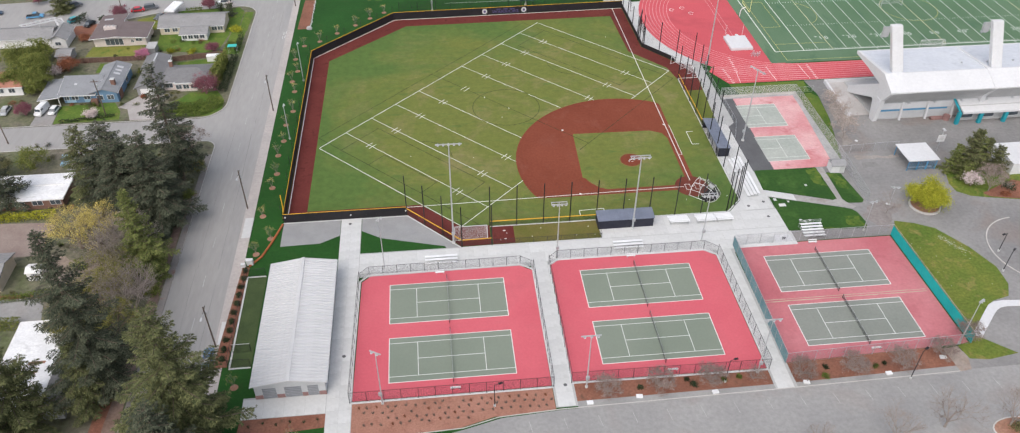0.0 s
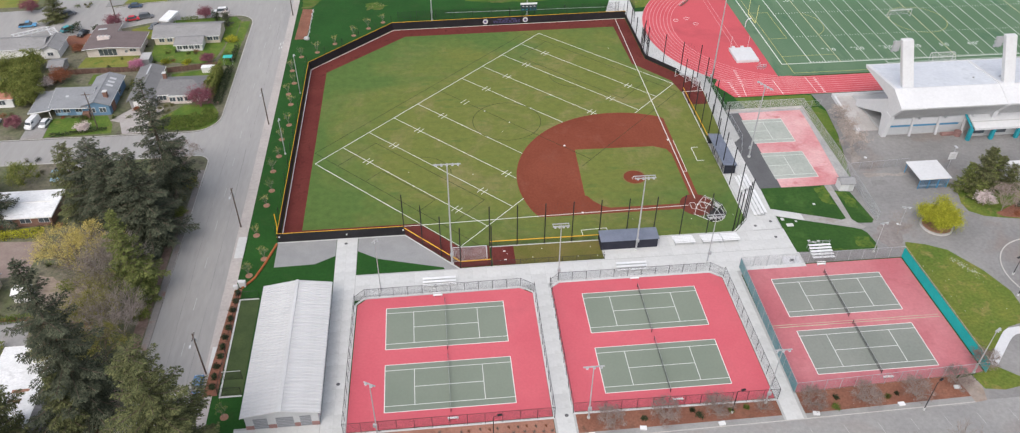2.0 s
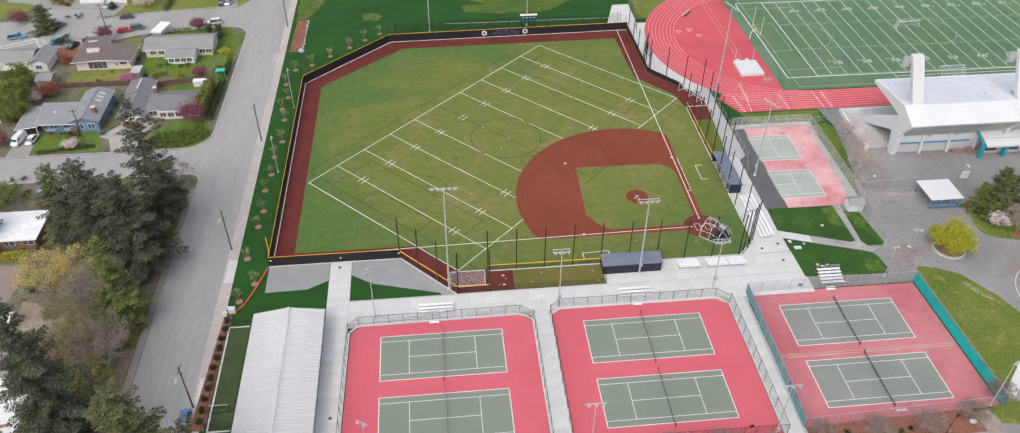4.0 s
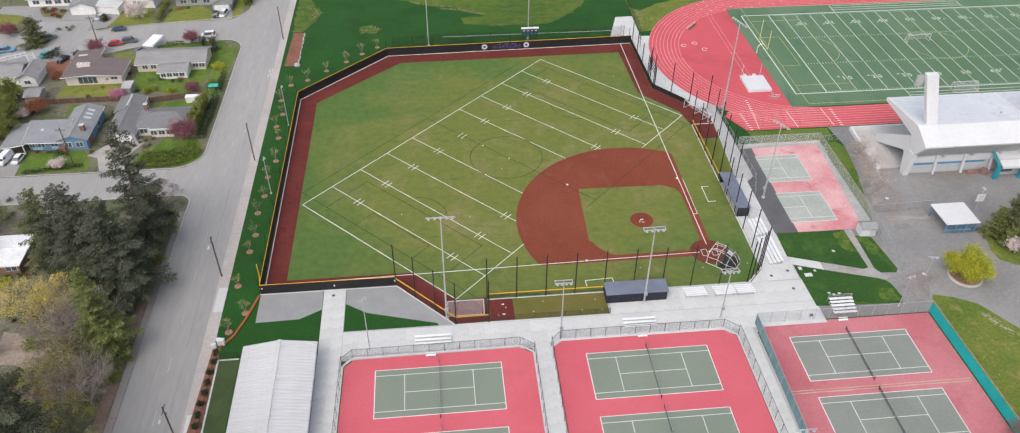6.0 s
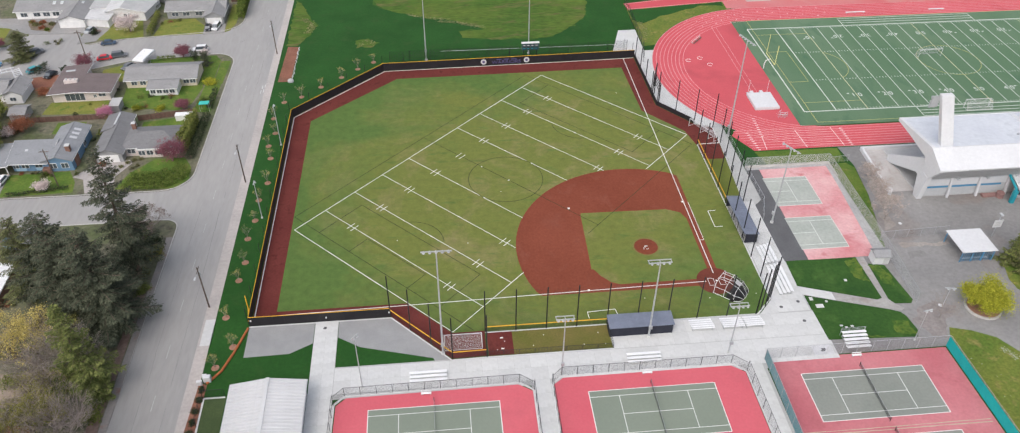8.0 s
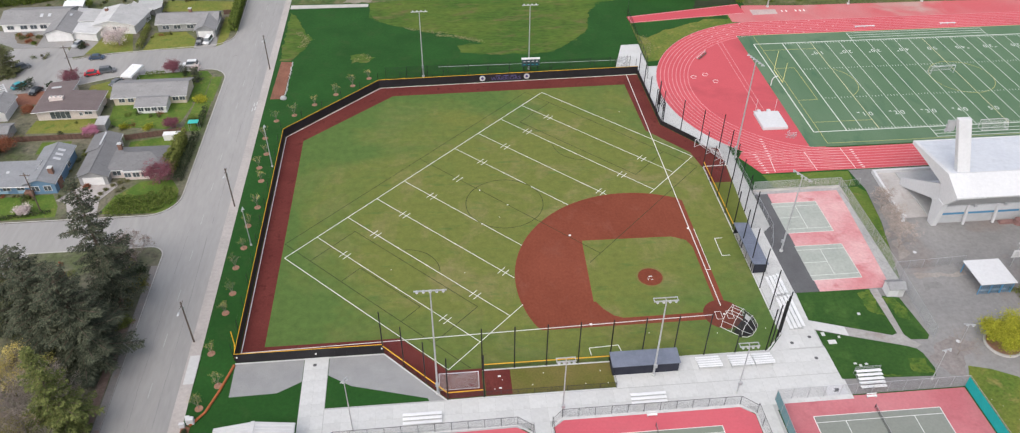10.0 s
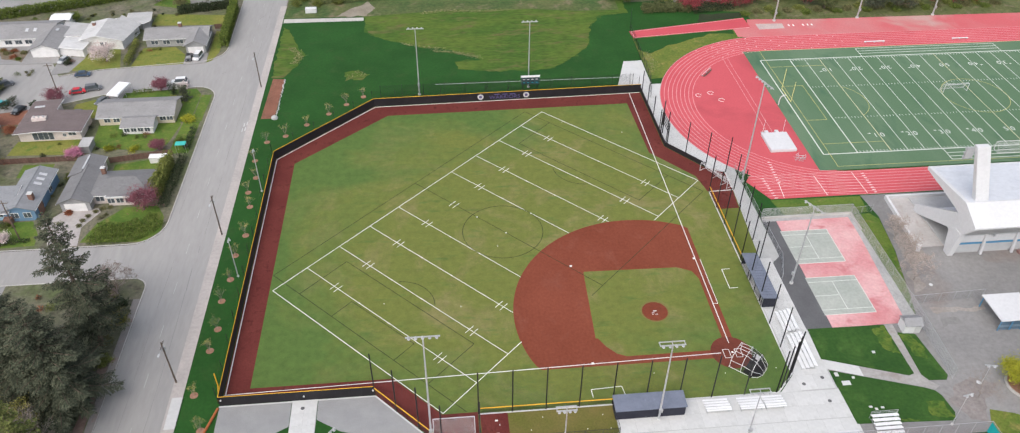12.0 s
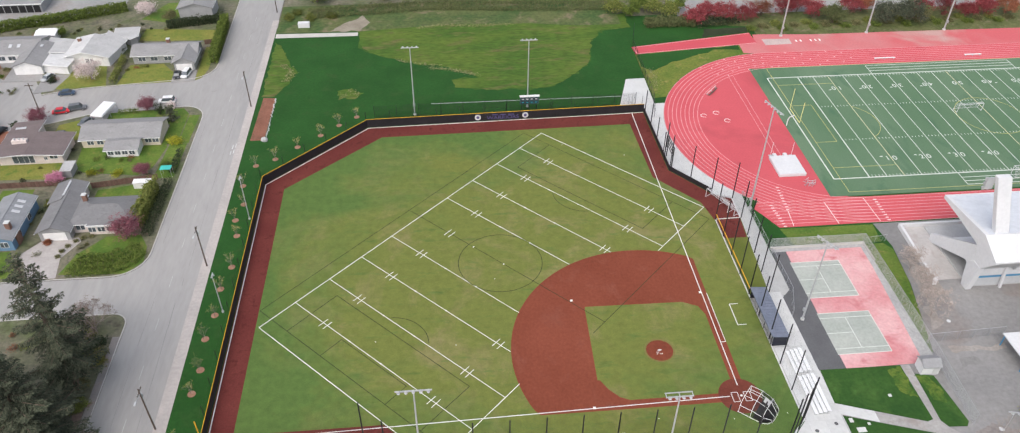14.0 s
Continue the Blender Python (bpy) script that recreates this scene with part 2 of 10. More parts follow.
M_TRUNK = stuff("bark", (0.10, 0.075, 0.055), (0.16, 0.12, 0.09), big=1.0, fine=6.0, grain=0.4, stretch=(1, 1, 0.2))
M_TWIG = stuff("bare_twigs", (0.24, 0.20, 0.175), (0.33, 0.28, 0.25), big=0.8, grain=0.3)
M_POLEWOOD = stuff("weathered_pole_wood", (0.10, 0.075, 0.06), (0.15, 0.11, 0.09), big=0.8, fine=5.0, grain=0.3)
M_FIR = leaves("fir_needles", (0.034, 0.045, 0.029), (0.118, 0.126, 0.082))
M_FIR2 = leaves("green_fir_needles", (0.052, 0.066, 0.028), (0.165, 0.168, 0.072))
M_FIR3 = leaves("fresh_fir_needles", (0.072, 0.098, 0.026), (0.21, 0.226, 0.074))
M_OLIVE = leaves("olive_needles", (0.12, 0.125, 0.030), (0.285, 0.26, 0.078))
M_LEAFY = leaves("spring_leaves", (0.085, 0.115, 0.024), (0.24, 0.25, 0.07))
M_YELLOWLEAF = leaves("yellow_green_leaves", (0.23, 0.245, 0.018), (0.45, 0.44, 0.05), 0.75)
M_GOLDLEAF = leaves("golden_buds", (0.34, 0.27, 0.07), (0.64, 0.53, 0.19), 0.45)
M_HEDGE = leaves("hedge_leaves", (0.05, 0.085, 0.016), (0.17, 0.21, 0.045))
M_DARKHEDGE = leaves("dark_shrub_leaves", (0.022, 0.035, 0.018), (0.06, 0.075, 0.035))
M_HAZE = leaves("reddish_twig_haze", (0.20, 0.15, 0.13), (0.36, 0.285, 0.255))
M_PALEHAZE = leaves("pale_twig_haze", (0.34, 0.28, 0.245), (0.52, 0.445, 0.40))
M_BROWNHAZE = leaves("brown_twig_haze", (0.135, 0.098, 0.082), (0.25, 0.19, 0.16))
M_GOAL = stuff("yellow_goal_paint", (0.80, 0.76, 0.32), (0.74, 0.70, 0.28), big=0.5, grain=0.1, rough=0.4)
M_PINK = leaves("pink_blossom", (0.38, 0.12, 0.20), (0.66, 0.30, 0.42))
M_PLUM = leaves("plum_red_leaves", (0.145, 0.048, 0.066), (0.30, 0.12, 0.145))
M_PALEPINK = leaves("pale_blossom", (0.50, 0.40, 0.38), (0.78, 0.68, 0.66))
M_RUST = leaves("rust_leaves", (0.18, 0.06, 0.03), (0.34, 0.14, 0.08))
M_SCRUB = leaves("dull_scrub", (0.06, 0.082, 0.03), (0.14, 0.145, 0.062), 0.4)
M_REDLEAF = leaves("crimson_leaves", (0.17, 0.026, 0.032), (0.34, 0.082, 0.088))
M_BRUSH = leaves("brushwood", (0.07, 0.08, 0.025), (0.22, 0.20, 0.10))
M_CHAINPALE = netting("weathered_chain_link_wire", (0.58, 0.59, 0.60), 0.075, 0.09, metal=0.1)
M_CHAIN = netting("chain_link_wire", (0.34, 0.35, 0.36), 0.075, 0.045, metal=0.3)
M_BLACKCHAIN = netting("black_chain_link_wire", (0.02, 0.02, 0.02), 0.075, 0.05)
M_NET = netting("black_backstop_netting", (0.02, 0.02, 0.02), 0.10, 0.007)
M_TENNISNET = netting("tennis_net_cord", (0.03, 0.03, 0.03), 0.06, 0.13)
M_WHITENET = netting("white_goal_netting", (0.7, 0.7, 0.7), 0.14, 0.10)
M_GLASS = stuff("dark_window_glass", (0.06, 0.07, 0.08), (0.11, 0.13, 0.15), big=0.6, grain=0.1, rough=0.08, spec=0.6)
M_LAMPGLASS = stuff("lamp_glass", (0.50, 0.51, 0.53), (0.56, 0.56, 0.57), big=1.0, grain=0.05, rough=0.2)
M_RUBBER = stuff("tyre_rubber", (0.02, 0.02, 0.02), (0.03, 0.03, 0.03), big=1.0, grain=0.2)
M_SCREEN = stuff("scoreboard_panel", (0.03, 0.07, 0.07), (0.04, 0.09, 0.09), big=0.8, grain=0.1, rough=0.5)
M_ORANGE = stuff("orange_silt_sock", (0.42, 0.13, 0.05), (0.36, 0.11, 0.04), big=0.5, grain=0.25)
M_PURPLE = stuff("violet_lettering", (0.10, 0.085, 0.19), (0.12, 0.10, 0.22), big=0.5, grain=0.1)
M_EMBLEM = stuff("pale_emblem", (0.55, 0.55, 0.55), (0.6, 0.6, 0.6), big=0.5, grain=0.1)
M_TURQ = stuff("turquoise_canvas", (0.05, 0.42, 0.36), (0.07, 0.48, 0.42), big=0.8, grain=0.15)


def paint(name, colour, rough=0.35):
    return stuff(name, colour, tuple(min(1, v * 1.12 + 0.004) for v in colour), big=0.7, fine=3.0, grain=0.08, rough=rough, spec=0.5)


def roofing(name, colour):
    return stuff(name, colour, tuple(v * 1.18 for v in colour), big=0.25, fine=2.2, grain=0.2, c=tuple(v * 0.88 for v in colour), mid=0.5, bump=0.3, stretch=(1, 1.6, 1))


# ---- building helpers ----
def mesh_of(name, bm):
    me = bpy.data.meshes.new(name)
    bm.to_mesh(me)
    bm.free()
    return me


def part(name, bm, material, parent, label="", at=None):
    """One mesh object under a thing or under a part."""
    ob = new(name, mesh_of(name, bm) if isinstance(bm, bmesh.types.BMesh) else bm)
    if not ob.data.materials:
        ob.data.materials.append(material)
    ob.parent = parent
    if at is not None:
        ob.matrix_basis = at
    return tagged(ob, label)


def bits(name, me, material, parent, label=""):
    """A part made of more small bits than one could count."""
    ob = part(name, me, material, parent)
    return tagged(ob, label, kind="stuff")


def thing(name, label, category, m=None, group="", kind=""):
    ob = new(name)
    ob.empty_display_size = 0.2
    if m is not None:
        ob.matrix_basis = m
    return tagged(ob, label, category, group, kind)


def solid(name, bm, material, label, category, m=None, group="", kind=""):
    """A thing that is one mesh."""
    ob = new(name, mesh_of(name, bm) if isinstance(bm, bmesh.types.BMesh) else bm)
    if not ob.data.materials:
        ob.data.materials.append(material)
    if m is not None:
        ob.matrix_basis = m
    return tagged(ob, label, category, group, kind)


def box(bm, x0, y0, z0, x1, y1, z1):
    v = [bm.verts.new(p) for p in ((x0, y0, z0), (x1, y0, z0), (x1, y1, z0), (x0, y1, z0), (x0, y0, z1), (x1, y0, z1), (x1, y1, z1), (x0, y1, z1))]
    for f in ((3, 2, 1, 0), (4, 5, 6, 7), (0, 1, 5, 4), (1, 2, 6, 5), (2, 3, 7, 6), (3, 0, 4, 7)):
        bm.faces.new([v[i] for i in f])
    return bm


def boxed(*args):
    return box(bmesh.new(), *args)


def prism(bm, poly, z0, z1):
    """An upright prism over a plan outline."""
    if sum(a[0] * b[1] - b[0] * a[1] for a, b in zip(poly, poly[1:] + poly[:1])) < 0:
        poly = poly[::-1]
    lo = [bm.verts.new((x, y, z0)) for x, y in poly]
    hi = [bm.verts.new((x, y, z1)) for x, y in poly]
    bm.faces.new(hi)
    bm.faces.new(lo[::-1])
    n = len(poly)
    for i in range(n):
        bm.faces.new((lo[i], lo[(i + 1) % n], hi[(i + 1) % n], hi[i]))
    return bm


def profile(bm, pts, x0, x1):
    """An outline in y and z drawn out along x."""
    a = [bm.verts.new((x0, y, z)) for y, z in pts]
    b = [bm.verts.new((x1, y, z)) for y, z in pts]
    n = len(pts)
    bm.faces.new(a[::-1])
    bm.faces.new(b)
    for i in range(n):
        bm.faces.new((a[i], a[(i + 1) % n], b[(i + 1) % n], b[i]))
    bmesh.ops.recalc_face_normals(bm, faces=bm.faces)
    return bm


def tube(bm, p, q, r0, r1=None, seg=8):
    p, q = Vector(p), Vector(q)
    r1 = r0 if r1 is None else r1
    d = (q - p).normalized()
    s = d.orthogonal().normalized()
    u = d.cross(s)
    rings = []
    for c, r in ((p, r0), (q, r1)):
        rings.append([bm.verts.new(c + r * (math.cos(a) * s + math.sin(a) * u)) for a in (2 * math.pi * k / seg for k in range(seg))])
    for k in range(seg):
        bm.faces.new((rings[0][k], rings[0][(k + 1) % seg], rings[1][(k + 1) % seg], rings[1][k]))
    bm.faces.new(rings[0][::-1])
    bm.faces.new(rings[1])
    return bm


def tubes(paths, r, seg=6):
    bm = bmesh.new()
    for path in paths:
        for p, q in zip(path, path[1:]):
            tube(bm, p, q, r, seg=seg)
    return bm


def stripe(bm, p, q, w, z, h=0.006):
    """A painted line from p to q."""
    p, q = Vector(p), Vector(q)
    d = (q - p).normalized()
    n = Vector((-d.y, d.x)) * w / 2
    return prism(bm, [tuple(p - n), tuple(q - n), tuple(q + n), tuple(p + n)], z - 0.02, z + h)


def arc(cx, cy, r, a0, a1, n=32):
    return [(cx + r * math.cos(radians(a0 + (a1 - a0) * k / n)), cy + r * math.sin(radians(a0 + (a1 - a0) * k / n))) for k in range(n + 1)]


def ring(bm, pts_in, pts_out, z0, z1):
    """One band between two lines of equal length; closed where the lines end at their start."""
    n = len(pts_in)
    closed = (Vector(pts_in[0]) - Vector(pts_in[-1])).length < 1e-4
    m_ = n - 1 if closed else n
    v = [[bm.verts.new((x, y, z)) for (x, y) in (pts_in[k], pts_out[k]) for z in (z0, z1)] for k in range(m_)]
    made = []
    for k in range(n - 1):
        a, b = v[k], v[(k + 1) % m_]
        for i, j in ((1, 3), (2, 0), (0, 1), (3, 2)):
            made.append(bm.faces.new((a[i], a[j], b[j], b[i])))
    if not closed:
        made.append(bm.faces.new((v[0][0], v[0][2], v[0][3], v[0][1])))
        made.append(bm.faces.new((v[-1][1], v[-1][3], v[-1][2], v[-1][0])))
    bmesh.ops.recalc_face_normals(bm, faces=made)
    return bm


def sheet(name, poly, top, material, label, category, thick=0.25):
    return solid(name, prism(bmesh.new(), poly, top - thick, top), material, label, category, kind="structure")


def jag(poly, step=1.6, amp=0.9, seed=1):
    """The same outline with an uneven, ragged edge."""
    out = []
    for p, q in zip(poly, poly[1:] + poly[:1]):
        p, q = Vector(p), Vector(q)
        n = max(1, int((q - p).length / step))
        for k in range(n):
            c = p.lerp(q, k / n)
            w = noise.noise_vector(Vector((c.x * 0.35, c.y * 0.35, seed))) + 0.5 * noise.noise_vector(Vector((c.x * 1.1, c.y * 1.1, seed)))
            out.append((c.x + amp * w.x, c.y + amp * w.y))
    return out


def rect(x0, y0, x1, y1):
    return [(x0, y0), (x1, y0), (x1, y1), (x0, y1)]

# ---- ground, streets and paving ----
sheet("ground", rect(-1500, -1500, 1500, 1500), -0.30, M_EARTH, "wide ground of grass and bare earth", "ground", 0.5)
sheet("road", [(-50.0, -300), (-31.4, -300), (-31.4, 420), (-50.0, 420)], -0.12, M_ASPHALT, "worn grey asphalt street with tar seams", "road")
sheet("road_side_1", rect(-240, 58.0, -46.0, 70.0), -0.125, M_ASPHALT, "grey asphalt side street", "road")
sheet("road_side_2", [(-46.2, 134), (-46.2, 157.0), (-81, 153), (-90.5, 150), (-97, 160), (-112, 160), (-117, 150), (-240, 144), (-240, 116), (-105, 125), (-92, 127), (-76, 133)], -0.125, M_ASPHALT, "grey asphalt side street with a turning place", "road")
sheet("parking_north_west", [(-240, 192), (-128, 189.5), (-118, 191.5), (-100, 197.5), (-84, 203.5), (-84, 240), (-240, 240)], 0.012, M_ASPHALT2, "grey asphalt yard behind a hedge", "parking lot")


def block(name, poly, label):
    return sheet(name, poly, 0.0, M_EARTH, label, "yard")


def corner(cx, cy, r, a0, a1):
    return arc(cx, cy, r, a0, a1, 6)


BLOCK_S = [(-240, -300), (-46.4, -300), (-45.9, -30)] + corner(-48.4, 55.2, 3.4, 0, 90) + [(-240, 58.5)]
BLOCK_M = [(-240, 69.6)] + corner(-52.4, 76.9, 7.3, 270, 360) + corner(-50.8, 132.2, 6.2, 0, 90) + [(-76, 136.0), (-92, 129.6), (-105, 127.6), (-240, 119.5)]
BLOCK_N = [(-240, 140.5), (-116, 148.5), (-112, 157.4), (-97, 157.4), (-92, 147.6), (-81, 150.5)] + corner(-53.6, 161.2, 8.0, 270, 360) + [(-49.2, 420), (-240, 420)]
for nm, poly in (("yard_south", BLOCK_S), ("yard_middle", BLOCK_M), ("yard_north", BLOCK_N)):
    block(nm, poly, "garden ground of grass, earth and shrubs beside the street")


def kerb_line(pts, w=0.26, top=0.03, label="pale concrete kerb along the street"):
    ins = []
    for k, p in enumerate(pts):
        a, b = Vector(pts[max(k - 1, 0)]), Vector(pts[min(k + 1, len(pts) - 1)])
        d = (b - a).normalized()
        ins.append((p[0] - d.y * w, p[1] + d.x * w))
    return solid("kerb", ring(bmesh.new(), pts, ins, -0.3, top), M_KERB, label, "kerb", kind="structure")


kerb_line(BLOCK_S[1:-1] + [(-90, 58.5), (-240, 58.5)])
kerb_line(BLOCK_M[:-3] + [(-92, 129.6)])
kerb_line(BLOCK_N[4:-1])
# footpath on the west side of the street
sheet("pavement", [(-47.5, -120), (-46.15, -120), (-45.3, 52), (-46.7, 52)], 0.036, stuff("path_asphalt", (0.24, 0.22, 0.21), (0.30, 0.27, 0.25), big=0.3, grain=0.25, c=(0.28, 0.16, 0.13), mid=0.3), "worn footpath beside the street", "footpath")
# school side: pale strip along the carriageway with two newer aprons
sheet("mulch_west", jag([(-50.4, -58), (-47.7, -58), (-46.9, 34), (-48.6, 34)], 2.0, 0.3, 12), 0.045, stuff("littered_verge", (0.19, 0.125, 0.10), (0.245, 0.175, 0.145), big=0.25, fine=1.6, grain=0.45, c=(0.12, 0.105, 0.06), mid=0.4), "reddish-brown leaf litter between footpath and trees", "bark bed", 0.06)
sheet("pavement_east", [(-34.0, -120), (-31.3, -120), (-31.2, 190), (-33.2, 190)], -0.085, stuff("gutter_concrete", (0.40, 0.365, 0.345), (0.475, 0.43, 0.405), big=0.1, fine=1.5, grain=0.2), "pale concrete gutter strip along the street", "gutter")
for y0, y1 in ((-13.5, -7.0), (18.5, 25.5)):
    sheet("pavement_apron", rect(-33.2, y0, -31.1, y1), -0.06, M_CONC, "bright new concrete apron at the street edge", "paving")
seams = bmesh.new()
for x, y0, y1, w in ((-36.5, -60, 68, 0.12), (-36.1, 72, 205, 0.08), (-41.1, -60, 64, 0.08), (-43.2, 80, 130, 0.08)):
    y = y0
    while y < y1:
        e = min(y + random.uniform(5, 16), y1)
        stripe(seams, (x + random.uniform(-0.2, 0.2), y), (x + random.uniform(-0.2, 0.2), e), w * random.uniform(0.4, 1.1), -0.116)
        y = e + random.choice((0.0, 0.0, 0.4, 5.0))
for k in range(6):
    x, y = random.uniform(-45.5, -34), random.uniform(-60, 190)
    stripe(seams, (x, y), (x + random.uniform(-1.5, 1.5), y + random.uniform(-1, 3)), 0.1, -0.116)
solid("tar_seams", seams, M_TAR, "dark tar seams on the asphalt street", "tar seam", kind="structure")
marks = bmesh.new()
for dx, y in ((-0.45, 113.6), (0.25, 114.2), (-0.3, 116.2), (0.4, 116.8)):
    box(marks, -33.9 + dx - 0.12, y, -0.13, -33.9 + dx + 0.12, y + 1.7, -0.112)
solid("road_marking", marks, stuff("worn_road_paint", (0.62, 0.62, 0.60), (0.50, 0.50, 0.49), big=0.8, fine=4.0, grain=0.35), "worn white painted bars on the asphalt street", "road marking", kind="structure")
dash = bmesh.new()
for k in range(-9, 13):
    stripe(dash, (-38.9, 40.7 + 12.4 * k), (-38.85, 44.2 + 12.4 * k), 0.11, -0.117)
solid("centre_dashes", dash, stuff("faint_paint", (0.50, 0.50, 0.48), (0.42, 0.42, 0.41), big=0.5, grain=0.3), "faint white centre dashes on the street", "road marking", kind="structure")

# school grounds
sheet("lawn_school", [(-31.3, -70), (250, -70), (250, 184), (-31.2, 184)], -0.06, M_NEWLAWN, "dark green fresh lawn round the sports grounds", "lawn")
FIELD_EDGE = [(-5.3, 181), (-4.0, 168.8), (2.9, 162.7), (13.3, 157.3), (20.6, 155.2), (29.1, 150.7), (31.8, 147.6), (23.9, 146.8), (24.4, 142.5), (35.6, 140.5), (51.2, 140.4), (55.2, 143.6), (60.5, 147.5), (65.7, 154.5), (67.7, 166.3), (73.2, 175.2), (82.7, 176), (82, 186), (-5, 186)]
M_FRINGE = stuff("thin_field_grass", (0.032, 0.088, 0.010), (0.055, 0.112, 0.014), big=0.1, fine=1.0, grain=0.45)
sheet("lawn_fringe", jag(FIELD_EDGE, 1.6, 1.9, 21), -0.052, M_FRINGE, "thin transition of pale grass into the dark lawn", "grass")
sheet("lawn_field", jag(FIELD_EDGE, 1.1, 1.15), -0.045, M_FIELDGRASS, "pale rough grass of an open field", "grass")
sheet("lawn_patch", jag([(-9.1, 138.5), (-8.8, 143.6), (-4.8, 144.2), (-2.0, 140.8), (-3.3, 138.2)], 0.8, 1.2, 4), -0.045, M_FIELDGRASS, "pale patch of grass in the dark lawn", "grass")
sheet("lawn_verge", jag([(-30.2, 141.3), (-26.5, 141.3), (-23.5, 148), (-22.3, 156), (-25.5, 163), (-28.5, 172), (-30.2, 174)], 1.0, 1.2, 9), -0.045, M_FIELDGRASS, "pale grass verge beside the street", "grass")
sheet("mulch_verge", [(-30.2, 119.5), (-26.6, 119.5), (-26.2, 140.5), (-29.6, 141)], -0.04, M_MULCH, "reddish bark bed beside the street", "bark bed")
stones = bmesh.new()
for k in range(26):
    x, y = -26.1 + random.uniform(-0.14, 0.14), 121 + k * 0.76
    s = random.uniform(0.12, 0.28)
    m4 = pose(x, y, 0.05, random.uniform(0, 90), random.uniform(0, 90), random.uniform(0, 90)) @ Matrix.Diagonal((s, s * 1.4, s * 0.8, 1))
    bmesh.ops.create_icosphere(stones, subdivisions=1, radius=1, matrix=m4)
solid("stone_edging", stones, M_STUCCO, "row of whitish stones edging a bark bed", "stones", kind="stuff")
rock = bmesh.new()
bmesh.ops.create_icosphere(rock, subdivisions=2, radius=0.95, matrix=pose(-26.4, 119.3, 0.3) @ Matrix.Diagonal((1, 0.8, 0.75, 1)))
for v in rock.verts:
    v.co += 0.16 * noise.noise_vector(v.co * 1.3)
solid("boulder", rock, M_STUCCO, "large whitish boulder at the end of a bark bed", "rock")
sheet("path_far", [(-30.9, 177.2), (-5.1, 176.9), (-5.1, 179.2), (-30.9, 180.0)], -0.035, M_KERB, "pale concrete path across the far lawn", "path")
sheet("ground_wood", [(-31, 184), (250, 184), (250, 420), (-31, 420)], -0.08, M_EARTH, "brushy ground beyond the field", "ground")
sheet("ground_rough", [(-31, 180.5), (-4, 180.0), (10, 181.4), (26, 182.6), (50, 181.4), (66, 178.6), (80, 178.4), (80, 200), (-31, 200)], -0.04, stuff("rough_brush_ground", (0.05, 0.095, 0.025), (0.11, 0.125, 0.045), big=0.1, fine=0.8, grain=0.5, c=(0.20, 0.16, 0.10), mid=0.16), "rough grass and brush at the field's edge", "grass")

# paving slabs in rows, each a piece with open joints
PAVING = thing("pavement_plaza", "light concrete plaza and walks in large slabs", "paving", kind="structure")
SLAB_MESHES = {}


def slabs(x0, y0, x1, y1, nx, ny, top=0.02):
    sx, sy = (x1 - x0) / nx, (y1 - y0) / ny
    key = (round(sx, 3), round(sy, 3))
    if key not in SLAB_MESHES:
        b = boxed(-sx / 2 + 0.015, -sy / 2 + 0.015, -0.15, sx / 2 - 0.015, sy / 2 - 0.015, 0.0)
        SLAB_MESHES[key] = mesh_of("slab", b)
        SLAB_MESHES[key].materials.append(M_CONC)
    for i in range(nx):
        for j in range(ny):
            part("slab", SLAB_MESHES[key], M_CONC, PAVING, at=pose(x0 + (i + 0.5) * sx, y0 + (j + 0.5) * sy, top))


M_JOINT = stuff("joint_sand", (0.40, 0.40, 0.39), (0.44, 0.44, 0.43), big=0.5, grain=0.2)
for r in (rect(-11.2, -37, -6.6, 23.0), rect(-6.6, 3.0, 90, 10.6), rect(30, -34.4, 34, 3), rect(70.9, -34.4, 75.1, 3), rect(46.9, 10.6, 90, 17.0), rect(82, 17, 89.3, 52), rect(-26.2, -31.6, -11.2, -26.8), rect(84, 52, 91.2, 88)):
    part("bedding", prism(bmesh.new(), r, -0.2, 0.005), M_JOINT, PAVING)

part("corner_slab", prism(bmesh.new(), [(78.3, 16.72), (82.38, 16.72), (82.38, 21.0)], -0.15, 0.02), M_CONC, PAVING)
# bark beds in the south, parking
sheet("mulch_bed", [(-6.6, -30.0), (29.9, -30.0), (29.9, -34.9), (18.7, -35.3), (12.8, -37.0), (1.5, -37.5), (-6.6, -38.5)], 0.0, M_MULCHPALE, "reddish bark bed below the tennis courts", "bark bed")
sheet("mulch_bed_2", [(33.95, -33.4), (70.85, -33.2), (70.85, -28.9), (33.95, -28.5)], 0.0, M_MULCH, "reddish bark bed with bare shrubs", "bark bed")
sheet("mulch_bed_3", [(75.15, -33.2), (106.9, -32.4), (106.3, -27.0), (75.15, -28.2)], 0.0, M_MULCH, "reddish bark bed with bare shrubs", "bark bed")
sheet("mulch_strip", [(-26.4, -35.5), (-11.2, -34.5), (-11.2, -31.6), (-26.2, -31.6)], 0.0, M_MULCH, "strip of reddish bark below the building", "bark bed")
sheet("parking_lot", [(-4, -40.6), (8, -38.6), (13.5, -37.4), (20, -35.7), (31, -35.0), (100, -34.1), (107, -31.5), (112, -27.5), (250, -27.5), (250, -120), (-4, -120)], -0.04, M_ASPHALT2, "pale grey asphalt parking lot", "parking lot")
